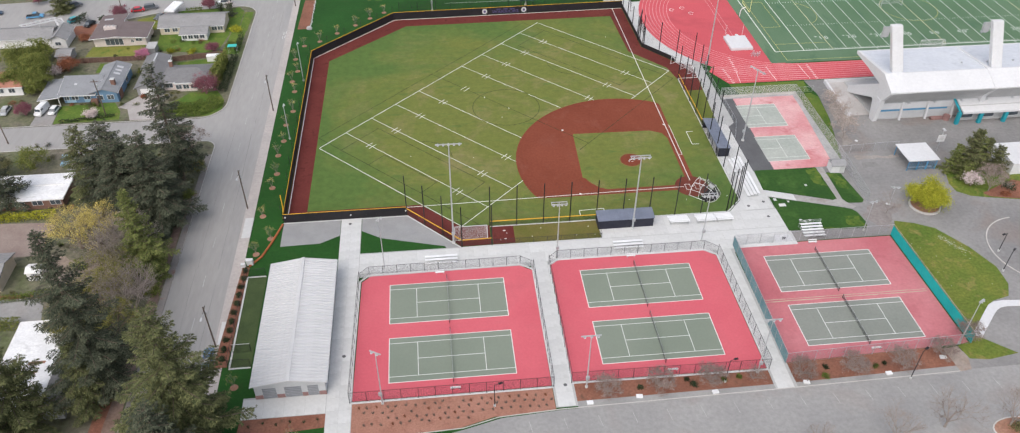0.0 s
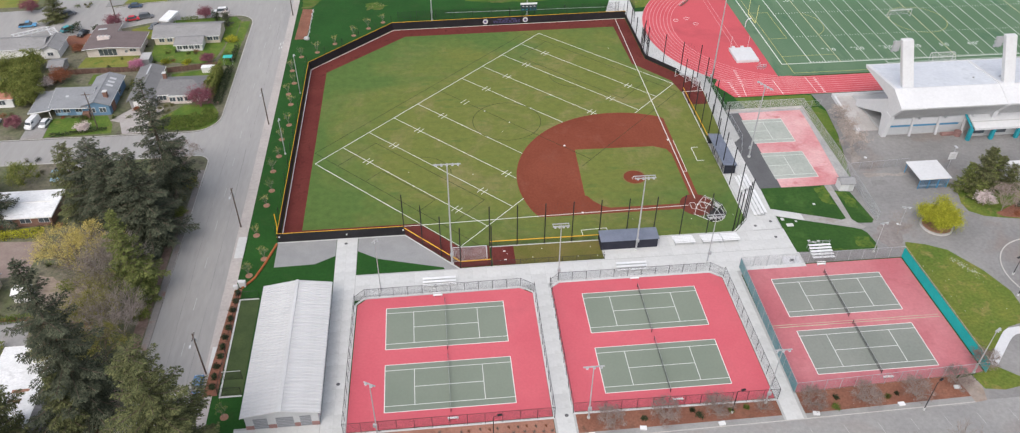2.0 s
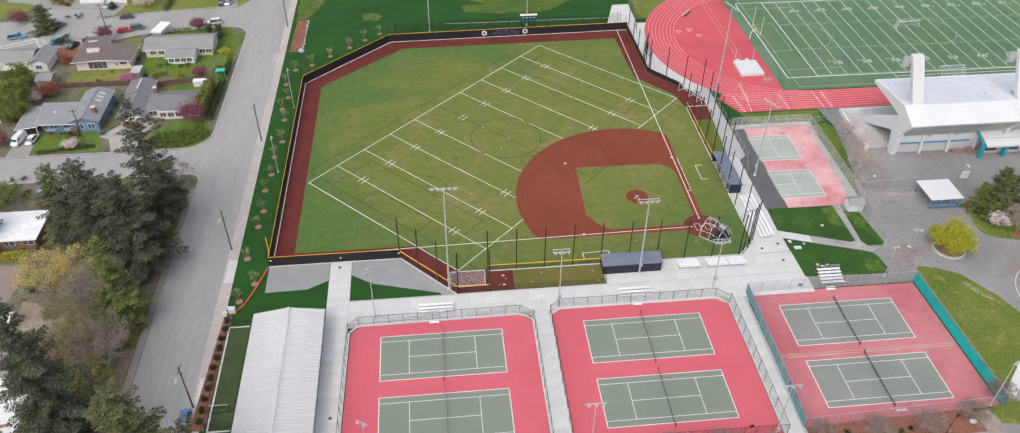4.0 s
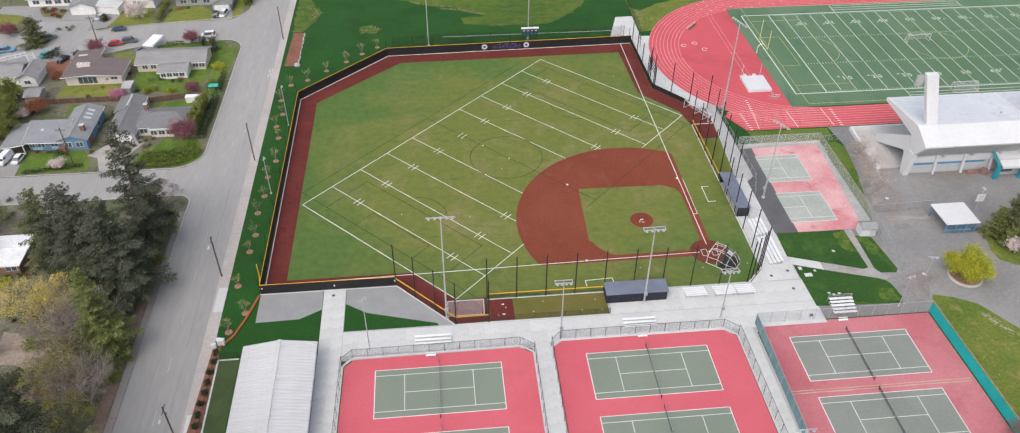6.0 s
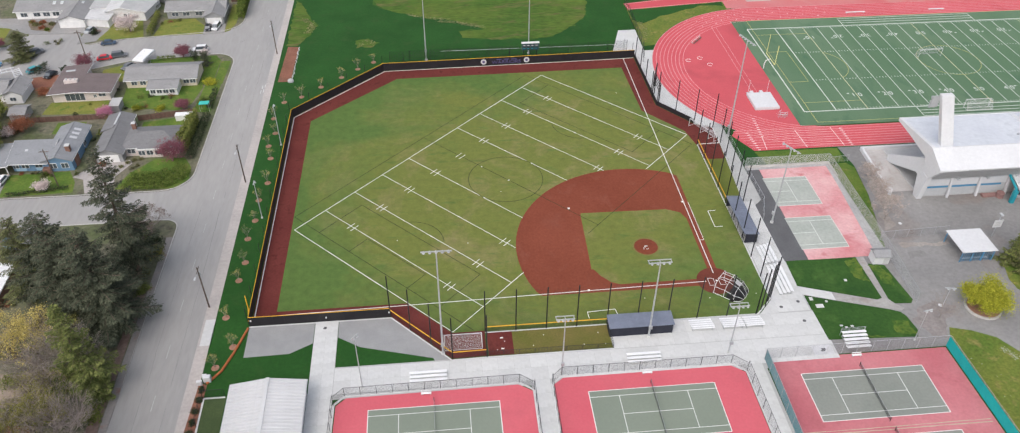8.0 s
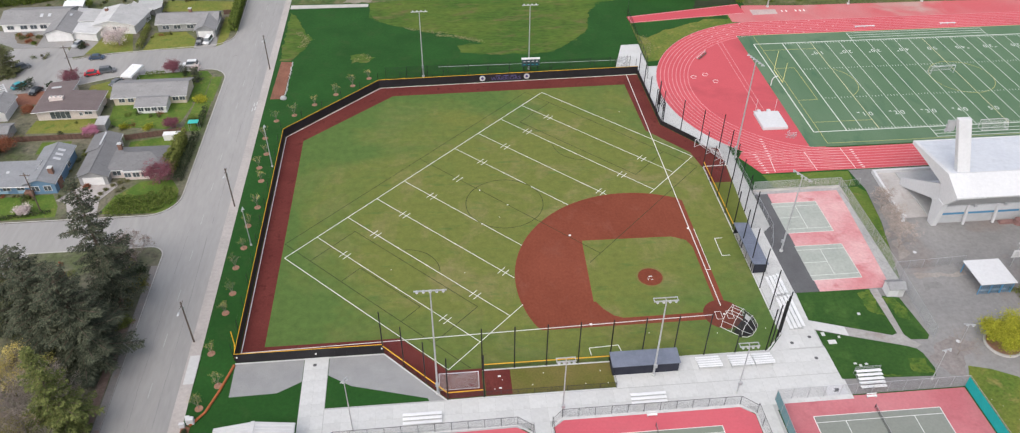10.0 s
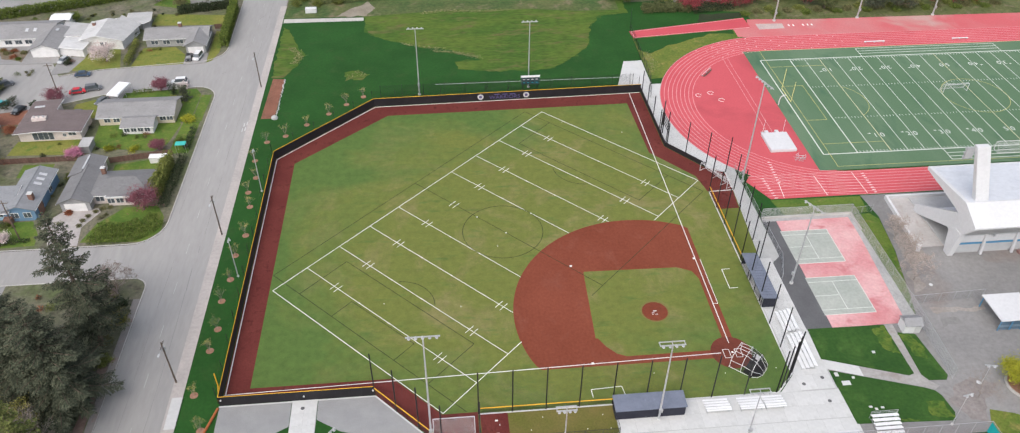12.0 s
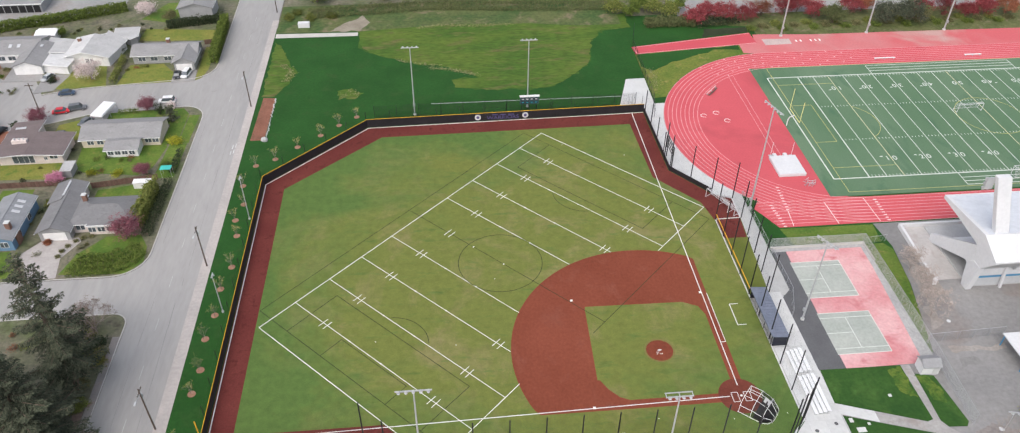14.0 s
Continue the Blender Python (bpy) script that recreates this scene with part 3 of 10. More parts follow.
kerb_line([(2, -37.7), (13.2, -37.2), (19.6, -35.5), (31, -34.9), (74, -34.4), (107, -33.8)][::-1], w=-0.16, top=0.02, label="concrete kerb along the parking lot")
sheet("pavement_kerbside", [(34, -35.2), (107.2, -34.1), (106.9, -32.2), (34, -33.2)], -0.004, stuff("walk_concrete", (0.285, 0.28, 0.275), (0.335, 0.33, 0.32), big=0.3, grain=0.2), "grey concrete walk beside the parking lot", "paving")
bays = bmesh.new()
for k in range(20):
    x = 6.0 + k * 6.25
    y = -36.4 + 0.012 * (x - 60) if x > 20 else -39.5
    stripe(bays, (x, y - 0.1), (x + 0.4, y - 2.5), 0.075, -0.036)
solid("parking_bay_lines", bays, stuff("worn_bay_paint", (0.48, 0.475, 0.46), (0.38, 0.375, 0.365), big=0.5, grain=0.3), "short white bay lines on the parking lot", "road marking", kind="structure")
# east side: asphalt yards, lawns and paths
sheet("yard_east", [(89.4, 5.2), (112.6, 5.2), (113.2, -28.0), (107.2, -33.4), (250, -32.6), (250, 73.0), (118.2, 73.0), (119.2, 65), (117.6, 53), (113.0, 34), (104.0, 31.6), (89.4, 31.6)], 0.0, M_YARD, "worn grey asphalt yard with stains", "yard")
sheet("path_corner", [(107.0, -33.8), (106.5, -28.2), (109.6, -27.8), (110.2, -30.6), (109.4, -33.5)], 0.008, stuff("corner_earth", (0.30, 0.24, 0.20), (0.38, 0.34, 0.31), big=0.2, fine=1.5, grain=0.3, c=(0.27, 0.15, 0.11), mid=0.3), "trodden earth and concrete beside a court corner", "path")
sheet("lawn_plot_1", [(89.2, 31.8), (105.0, 31.6), (105.2, 19.0), (104.0, 18.6), (88.9, 24.0)], 0.03, M_PLOT, "dark green lawn plot between paths", "lawn")
sheet("lawn_plot_2", [(89.3, 21.2), (105.6, 15.6), (107.2, 14.8), (107.9, 13.6), (108.4, 9.8), (107.6, 8.0), (89.6, 8.8)], 0.03, M_PLOT, "dark green lawn plot between paths", "lawn")
sheet("lawn_plot_3", [(106.8, 29.4), (110.2, 28.6), (111.4, 18.0), (110.6, 17.0), (107.2, 17.2), (106.4, 18.6)], 0.03, M_PLOT, "dark green narrow lawn plot beside a path", "lawn")
# lit corners of the plots, painted on as patches of lighter grass colour
M_PLOTLIT = stuff("lit_plot_grass", (0.045, 0.105, 0.014), (0.12, 0.165, 0.024), big=0.45, fine=2.0, grain=0.5, c=(0.03, 0.085, 0.012), mid=0.7)
for k, poly in enumerate(([(101.8, 30.2), (103.4, 31.4), (104.9, 31.3), (104.8, 24.0), (103.4, 24.4), (102.4, 26.2)], [(107.0, 29.2), (108.6, 28.8), (109.8, 25.6), (109.4, 22.6), (107.5, 23.2), (107.0, 26)], [(104.4, 12.8), (107.6, 12.4), (108.0, 9.2), (106.4, 8.3), (103.9, 9.0)], [(97.2, 8.9), (99.6, 9.4), (101.5, 8.6)])):
    sheet("lawn_lit_corner", jag(poly, 0.45, 0.9, 3 + k), 0.036, M_PLOTLIT, "corner of a lawn plot painted lighter as if lit", "lawn")
sheet("path_lawn", [(88.9, 21.6), (88.9, 24.0), (95.4, 21.65), (95.4, 19.2)], 0.02, M_CONC, "new pale concrete path between lawn plots", "path")
M_OLDPATH = stuff("worn_path_concrete", (0.30, 0.285, 0.275), (0.37, 0.355, 0.34), big=0.2, fine=1.5, grain=0.25, c=(0.29, 0.25, 0.23), mid=0.25)
sheet("path_lawn_old", [(95.4, 19.2), (95.4, 21.65), (104.0, 18.6), (105.2, 19.0), (105.0, 31.6), (106.8, 31.6), (106.4, 18.6), (107.2, 17.2), (108.6, 15.8), (107.2, 14.9), (105.6, 15.7)], 0.02, M_OLDPATH, "worn grey path between lawn plots", "path")
sheet("ground_tree_east", jag([(109.0, 12.6), (111.0, 15.4), (115.5, 17.4), (119.0, 15.6), (117.6, 12.6), (114.6, 11.0), (113.6, 7.0), (110.4, 8.0)], 0.8, 1.0, 31), 0.012, stuff("littered_asphalt", (0.225, 0.20, 0.19), (0.29, 0.262, 0.25), big=0.3, fine=1.4, grain=0.35, c=(0.24, 0.18, 0.16), mid=0.3), "asphalt under brown leaf litter and fallen twigs", "asphalt")
sheet("lawn_east", [(112.9, 5.2), (115, 9.8), (119.0, 8.6), (123, 6.4), (127.4, -0.6), (129.8, -7.2), (129.4, -12.4), (127.4, -15.8), (123.4, -16.8), (121.4, -18.4), (115.5, -23.9), (112.8, -26.6)], 0.03, M_DRYLAWN, "sunlit-green mown lawn beside a drive", "lawn")
sheet("lawn_corner", [(109.8, -27.7), (112.8, -26.8), (114.6, -25.4), (120.5, -30.6), (114.0, -31.6), (110.4, -31.0)], 0.03, M_DRYLAWN, "worn grass corner beside the parking lot", "lawn")
kerb = bmesh.new()
ring(kerb, [(114.2, -25.2), (120.6, -18.9), (121.8, -17.8), (123.2, -17.1), (125.4, -16.9), (128.9, -17.2), (140, -18)], [(115.5, -26.3), (121.7, -20.3), (122.8, -19.4), (123.9, -18.8), (125.4, -18.6), (128.9, -18.8), (140, -19.6)], -0.1, 0.10)
solid("kerb_white", kerb, M_WHITEPAINT, "broad white concrete kerb at a drive", "kerb", kind="structure")
kerb = bmesh.new()
ring(kerb, arc(143, -3, 11.2, 95, 225, 24), arc(143, -3, 11.45, 95, 225, 24), -0.1, 0.12)
solid("kerb_round", kerb, M_KERB, "curved pale kerb of a round drive", "kerb", kind="structure")
sheet("lawn_island", [(136.0, 25.6), (134.8, 22), (135.0, 18.9), (137.6, 16.9), (141, 16.0), (150, 14.2), (158, 20), (150, 30), (141, 30)], 0.05, M_DRYLAWN, "green planting island beside a drive", "lawn")
sheet("mulch_island", [(141, 17.6), (142, 16.2), (150, 14.4), (158, 19), (151, 22)], 0.07, M_MULCH, "reddish bark on a planting island", "bark bed")
sheet("lawn_strip", [(112.5, 66.2), (117.5, 66.2), (118.9, 64.0), (117.7, 54), (113.1, 34.4), (110.3, 31.9), (112.3, 59)], 0.006, M_LAWN, "strip of grass beside a chain-link fence", "lawn")
sheet("lawn_north", [(92.0, 86), (95.6, 73.2), (118.0, 72.8), (117.4, 66.6), (91.4, 66.6), (91.3, 70), (91.2, 86.4)], 0.0, M_NEWLAWN, "lawn between the courts and the running track", "lawn")
sheet("lawn_north_pale", [(95.9, 72.9), (118.0, 72.7), (117.4, 66.7), (97.5, 66.7)], 0.02, M_LAWN, "pale grass beside the running track", "lawn")
sheet("lawn_curve", [(80.2, 132), (80.2, 143.5), (80.3, 157.6), (104, 160.2), (114.0, 161.2), (116.0, 156.0)] + arc(121.0, 114.4, 41.15, 99, 154, 22), 0.0, M_DRYLAWN, "grass outside the bend of the running track", "lawn")
sheet("lawn_track_north", jag([(121.8, 164.2), (160, 164.6), (250, 165.0), (250, 186), (100, 186), (101, 176.4), (121.8, 173.6)], 2.0, 0.5, 6), -0.03, stuff("brushy_verge_grass", (0.070, 0.092, 0.026), (0.135, 0.14, 0.055), big=0.16, fine=0.9, grain=0.6, c=(0.185, 0.15, 0.10), mid=0.25), "rough yellowish grass behind the running track", "grass")
sheet("strip_red", [(80.6, 157.7), (120.2, 161.8), (119.9, 169.0), (80.2, 162.4)], 0.012, stuff("new_red_rubber", (0.50, 0.07, 0.09), (0.55, 0.085, 0.105), big=0.06, fine=2.0, grain=0.14, rough=0.8), "red rubber run-up strip", "run-up strip")
edges = bmesh.new()
for p, q in (((80.9, 158.0), (119.9, 162.0)), ((80.5, 162.1), (119.7, 168.6)), ((81.0, 158.0), (80.7, 162.0))):
    stripe(edges, p, q, 0.22, 0.012)
solid("strip_line", edges, M_LANE, "pale edge lines of a run-up strip", "field lines", kind="structure")
sheet("lawn_curve_dark", jag([(80.9, 157.5), (113.8, 160.9), (113.6, 158.0), (106.8, 159.0), (97.5, 155.2), (89.6, 151.2), (82.8, 147.2), (80.6, 150)], 1.4, 0.8, 51), 0.008, M_NEWLAWN, "dark fresh lawn beside the red strip", "lawn")
sheet("ground_dark_strip", jag([(80.4, 162.7), (119.9, 169.4), (121.0, 173.4), (106, 173.2), (95, 173.2), (84.9, 174.5), (80, 172)], 2.0, 0.5, 52), -0.02, M_NEWLAWN, "dark grass beside the red strip", "lawn")
# dark soil whose near-black colour also holds the shadow north of the strip
sheet("ground_soil", jag([(104.0, 167.2), (119.6, 169.6), (120.6, 172.9), (106, 172.6)], 1.4, 0.8, 53), -0.012, stuff("dark_soil_and_shade", (0.022, 0.034, 0.014), (0.036, 0.045, 0.022), big=0.2, fine=1.2, grain=0.4), "dark soil and thin grass with shadow painted in", "earth")
# stains and litter on the worn asphalt
M_DAMP = stuff("damp_asphalt", (0.215, 0.208, 0.203), (0.255, 0.247, 0.24), big=0.3, fine=1.5, grain=0.25)
M_LITTER = stuff("leaf_litter", (0.285, 0.25, 0.225), (0.335, 0.305, 0.28), big=0.25, fine=1.8, grain=0.35)
for poly, m_, lb in (([(116.6, 32.0), (121.4, 32.4), (120.6, 30.4), (116.6, 30.2)], M_DAMP, "dark damp stain on worn asphalt"),
                     ([(118.2, 47.5), (123.5, 49.8), (122, 60), (119, 60)], M_LITTER, "brown leaf litter on worn asphalt"), ([(116.0, 39.6), (119.4, 41.5), (119.2, 47), (117.2, 46)], M_LITTER, "brown leaf litter on worn asphalt"),
                     ([(117, 34.0), (128, 34.0), (128, 35.2), (117, 35.4)], M_LITTER, "reddish leaf litter along a fence"), ([(126, 38), (134, 37), (133, 34), (127, 35)], M_DAMP, "dark damp stain on worn asphalt")):
    sheet("asphalt_stain", jag(poly, 0.8, 1.1, 7), 0.009, m_, lb, "stain", 0.05)
for x, y in ((116.3, 15.9), (120.2, 41.9)):
    solid("utility_cover", tube(bmesh.new(), (x, y, -0.05), (x, y, 0.035), 0.42, seg=14), M_WHITEPAINT, "round whitish utility cover in the asphalt", "utility cover", group="utility covers")
# grey ground and paths behind the outfield corner
sheet("gravel_bed", [(-24.2, 22.6), (-24.2, 14.7), (-15.6, 14.9), (-11.3, 17.2), (-11.3, 22.6)], 0.0, M_GRAVEL, "smooth grey gravel bed behind the outfield wall", "gravel")
sheet("gravel_bed_2", [(-6.5, 22.7), (-6.5, 18.3), (-2.1, 15.4), (12.0, 11.3), (12.6, 10.0), (15.4, 10.4), (3.8, 22.6)], 0.0, M_GRAVEL, "smooth grey gravel bed behind the outfield wall", "gravel")
sheet("mulch_roadside", [(-33.0, -19), (-30.4, -19), (-29.9, 8.6), (-31.4, 9.2)], 0.0, M_MULCH, "narrow reddish bark bed planted with shrubs", "bark bed")
# the fence's shade over this yard is put into the turf colour
sheet("yard_turf", rect(-29.9, -19.4, -25.9, 5.4), 0.0, stuff("yard_turf_shade_tone", (0.046, 0.072, 0.026), (0.070, 0.100, 0.036), big=0.2, grain=0.3), "green turf in a fenced yard, darkened in colour for the fence's shade", "turf")
sheet("strip_concrete_track", arc(121.0, 114.4, 41.05, 159, 220, 26) + [(88.5, 85.3), (84.1, 87.7), (76.2, 97.6), (75.8, 129)], 0.008, M_CONC, "pale concrete strip between outfield wall and track", "paving")
sheet("strip_concrete_gate", [(74.4, 143), (80.0, 143.2), (79.7, 126.5), (69.0, 126.0)], 0.012, M_CONC, "pale concrete pad behind the outfield wall", "paving")
sock = [(-24.4, 22.2), (-26.2, 16.0), (-27.8, 11.6), (-30.0, 8.8)]
solid("silt_sock", tubes([[(x, y, 0.12) for x, y in sock]], 0.24, 8), M_ORANGE, "orange-brown erosion sock along the lawn edge", "erosion sock")

# ---- tennis courts ----
def tennis_court(name, x0, y1, surface, label):
    """A marked court, 23.77 by 10.97 metres, with its top left corner at x0, y1."""
    L, W, z = 23.77, 10.97, 0.03
    court = solid(name, prism(bmesh.new(), rect(x0 - 0.03, y1 - W - 0.03, x0 + L + 0.03, y1 + 0.03), 0.0, z), surface, label, "tennis court", kind="structure")
    y0, xm, ym = y1 - W, x0 + L / 2, y1 - W / 2
    for p, q, w in (((x0, y0), (x0 + L, y0), 0.12), ((x0, y1), (x0 + L, y1), 0.12), ((x0, y0), (x0, y1), 0.14), ((x0 + L, y0), (x0 + L, y1), 0.14),
                    ((x0, y0 + 1.37), (x0 + L, y0 + 1.37), 0.1), ((x0, y1 - 1.37), (x0 + L, y1 - 1.37), 0.1),
                    ((xm - 6.4, y0 + 1.37), (xm - 6.4, y1 - 1.37), 0.1), ((xm + 6.4, y0 + 1.37), (xm + 6.4, y1 - 1.37), 0.1), ((xm - 6.4, ym), (xm + 6.4, ym), 0.1)):
        part("line", stripe(bmesh.new(), p, q, w, z), M_WHITE, court, "white painted line")
    return court


sheet("court_slab_west", [(-6.6, -29.4), (29.9, -29.4), (30.1, 1.7), (27.6, 3.4), (-4.1, 3.1), (-5.9, 1.5)], 0.012, M_RED, "bright red acrylic court surface with cut corners", "court surface")
sheet("court_slab_middle", [(33.9, -28.8), (70.8, -29.3), (70.7, 2.4), (68.4, 4.2), (36.1, 4.2), (34.2, 2.8)], 0.012, M_RED, "bright red acrylic court surface with cut corners", "court surface")
sheet("court_slab_east", [(75.6, 4.9), (111.6, 4.9), (112.3, -27.2), (75.0, -28.4)], 0.012, M_REDOLD, "faded red acrylic court surface with cracks", "court surface")
for x0, y1 in ((0, 0), (-0.02, -14.88), (40.28, 0.53), (40.28, -14.35)):
    tennis_court("tennis_court", x0, y1, M_COURT, "grey-green tennis court with white lines")
for x0, y1 in ((80.93, 0.95), (80.9, -13.85)):
    tennis_court("tennis_court", x0, y1, M_COURTOLD, "faded grey-green tennis court with white lines")
crack = bmesh.new()
for dy in (-12.1, -12.65):
    x = 75.9
    while x < 111:
        e = min(x + random.uniform(2, 5), 111.2)
        stripe(crack, (x, dy + random.uniform(-0.05, 0.05)), (e, dy + random.uniform(-0.05, 0.05)), random.uniform(0.1, 0.25), 0.014)
        x = e
solid("court_crack", crack, M_CRACK, "pale patched crack across a red court", "court crack", kind="structure")
# old practice courts by the diamond
sheet("court_slab_old", [(93.6, 65.3), (112.0, 65.4), (111.9, 59), (110.0, 31.8), (93.6, 31.7)], 0.012, M_REDPALE, "worn pale red practice court surface", "court surface")
M_MARGIN = stuff("margin_concrete", (0.33, 0.33, 0.325), (0.42, 0.415, 0.405), big=0.2, fine=1.8, grain=0.3)
sheet("court_margin", [(91.4, 66.3), (113.0, 66.5), (113.0, 59), (112.7, 33.4), (112.2, 31.8), (109.9, 31.8), (111.8, 59), (111.9, 65.3), (93.6, 65.2), (91.4, 65.2)], 0.022, M_MARGIN, "grey concrete margin round worn practice courts", "paving")
solid("wall_low", ring(bmesh.new(), [(91.4, 66.6), (113.1, 66.7), (113.1, 60.5)], [(91.4, 66.2), (112.8, 66.3), (112.8, 60.5)], -0.2, 0.45), M_KERB, "low pale concrete wall under a chain-link fence", "wall", kind="structure")
sheet("court_patch_asphalt", [(91.4, 66.0), (94.6, 66.0), (94.4, 31.7), (88.9, 31.7), (88.4, 43.0), (88.2, 50.6), (91.1, 53.4)], 0.016, M_PATCH, "dark asphalt strip beside worn courts", "asphalt")
for y1 in (61.5, 46.1):
    oldcourt = solid("practice_court", prism(bmesh.new(), rect(94.2, y1 - 10.9, 105.1, y1), 0.0, 0.03), M_COURTPALE, "worn pale grey half court with faded lines", "practice court", kind="structure")
    for p, q in (((94.2, y1), (105.1, y1)), ((105.1, y1), (105.1, y1 - 10.9)), ((94.2, y1 - 10.9), (105.1, y1 - 10.9)), ((94.2, y1 - 1.37), (105.1, y1 - 1.37)), ((94.2, y1 - 9.5), (105.1, y1 - 9.5)), ((99.6, y1 - 1.37), (99.6, y1 - 9.5)), ((94.2, y1 - 5.45), (99.6, y1 - 5.45))):
        part("line", stripe(bmesh.new(), p, q, 0.12, 0.03), M_FIELDWHITE, oldcourt, "faded white line")

# ---- baseball field ----
INNER = [(-24.0, 22.9), (3.7, 22.9), (15.6, 10.7), (22.2, 10.8), (22.4, 17.0), (78.1, 17.0), (82.0, 21.1), (82.0, 77.6), (88.3, 77.8), (88.4, 85.0), (84.0, 87.4), (76.0, 97.5), (75.6, 124.9), (0.3, 123.2), (-23.8, 100.0)]
sheet("field_turf", INNER, 0.0, M_TURF, "mottled green turf of a baseball field", "playing field")
sheet("bullpen_turf", rect(22.6, 10.8, 46.9, 16.9), 0.0, stuff("bullpen_turf_green", (0.115, 0.118, 0.022), (0.165, 0.135, 0.04), big=0.15, grain=0.35), "olive turf of a bullpen", "turf")
sheet("bullpen_turf_east", [(82.2, 77.5), (88.2, 77.7), (86.5, 53.0), (82.2, 53.0)], 0.022, stuff("bullpen_turf_east_green", (0.10, 0.125, 0.02), (0.13, 0.15, 0.03), big=0.2, grain=0.3), "olive turf of a bullpen", "turf")
track = bmesh.new()
ring(track, [(6.9, 26.4), (-19.3, 26.4), (-18.8, 97.6), (4.1, 118.2), (70.6, 119.2), (71.4, 95.0), (80.6, 84.0), (81.9, 77.6)],
     [(3.7, 23.0), (-23.9, 23.0), (-23.7, 100.0), (0.3, 123.1), (75.5, 124.8), (75.9, 97.5), (83.9, 87.3), (88.2, 77.8)], -0.1, 0.012)
prism(track, [(82, 77.7), (88.2, 77.9), (88.3, 84.9), (84.0, 87.2)], -0.1, 0.013)
prism(track, [(3.7, 22.95), (6.9, 26.4), (15.9, 17.4), (22.3, 17.4), (22.2, 10.9), (15.6, 10.8)], -0.1, 0.013)
solid("warning_track", track, M_WARN, "brown-red warning track along the outfield wall", "warning track", kind="structure")
for poly in (rect(22.7, 10.9, 27.6, 16.8), [(82.3, 77.4), (88.1, 77.6), (87.5, 70.8), (82.3, 70.8)]):
    sheet("bullpen_clay", poly, 0.03, M_WARN, "brown-red pitching end of a bullpen", "turf")
for y in (12.4, 15.2):
    solid("bullpen_plate", boxed(25.2, y - 0.15, 0.03, 25.75, y + 0.15, 0.06), M_WHITE, "white pitching plate in a bullpen", "plate", group="bullpen plates")
# infield
MX, MY, HX, HY = 59.7, 39.9, 72.4, 27.2
infield = bmesh.new()
# the dirt as a fan of strips between the arc and the inner square
inner_sq = [(71.9, 51.8), (47.2, 52.2), (46.4, 28.8), (46.4, 26.0)]
n = 48
arc_pts = [(73.4, 64.6)] + [p for p in arc(MX, MY, 28.7, 61.0, 209.0, n) if p[0] < 73.4 and p[1] > 26.0] + [(35.0, 26.0)]
def along(line, f):
    seg = [(Vector(b) - Vector(a)).length for a, b in zip(line, line[1:])]
    d = f * sum(seg)
    for s, a, b in zip(seg, line, line[1:]):
        if d <= s + 1e-6:
            return tuple(Vector(a).lerp(Vector(b), min(d / s, 1)))
        d -= s
    return line[-1]
in_line = [(73.4, 51.0)] + inner_sq
ring(infield, [along(in_line, k / n) for k in range(n + 1)], [along(arc_pts, k / n) for k in range(n + 1)], -0.1, 0.010)
prism(infield, [(71.5, 30.0), (73.5, 30.0), (73.5, 52.0), (71.5, 52.0)], -0.1, 0.011)
prism(infield, [(40.0, 26.0), (70.0, 26.0), (70.0, 28.05), (40.0, 27.95)], -0.1, 0.011)
prism(infield, [(71.5, 48.0), (71.5, 52.2), (66.5, 52.2), (68.2, 51.6), (70.6, 50.4)], -0.1, 0.012)
prism(infield, [(46.0, 27.9), (52.0, 27.9), (50.0, 28.8), (48.2, 30.8), (47.0, 33.0), (46.0, 33.0)], -0.1, 0.012)
solid("infield_clay", infield, M_CLAY, "brown-red infield with a rounded outer edge", "infield", kind="structure")
solid("home_plate_circle", prism(bmesh.new(), arc(HX - 0.2, HY, 4.0, 0, 360, 40)[:-1], -0.1, 0.016), stuff("dark_clay_turf", (0.135, 0.036, 0.025), (0.175, 0.05, 0.034), big=0.3, fine=2.5, grain=0.3, spec=0.15), "dark brown-red circle round home plate", "infield", kind="structure")
hump = bmesh.new()
bmesh.ops.create_cone(hump, cap_ends=True, segments=40, radius1=2.75, radius2=0.9, depth=0.25, matrix=pose(59.9, 39.3, 0.11))
collar = bmesh.new()
ring(collar, arc(59.9, 39.3, 2.7, 0, 360, 40), arc(59.9, 39.3, 3.0, 0, 360, 40), -0.1, 0.012)
solid("mound_collar", collar, stuff("worn_tan_turf", (0.165, 0.16, 0.045), (0.19, 0.14, 0.05), big=0.5, grain=0.3), "worn tan ring of turf round the mound", "turf", kind="structure")
mound = solid("pitchers_mound", hump, M_CLAY, "low brown-red pitcher's mound with a white plate", "pitcher's mound")
part("pitching_plate", boxed(59.55, 39.1, 0.22, 60.2, 39.3, 0.27), M_WHITE, mound, "white pitching plate")
for k in range(7):
    stitch = bmesh.new()
    bmesh.ops.create_icosphere(stitch, subdivisions=1, radius=0.1, matrix=pose(59.2 + 0.31 * (k % 4), 38.2 + 0.45 * (k % 3), 0.28))
    solid("baseball", stitch, M_WHITE, "white baseball lying on the mound", "ball", group="loose baseballs")
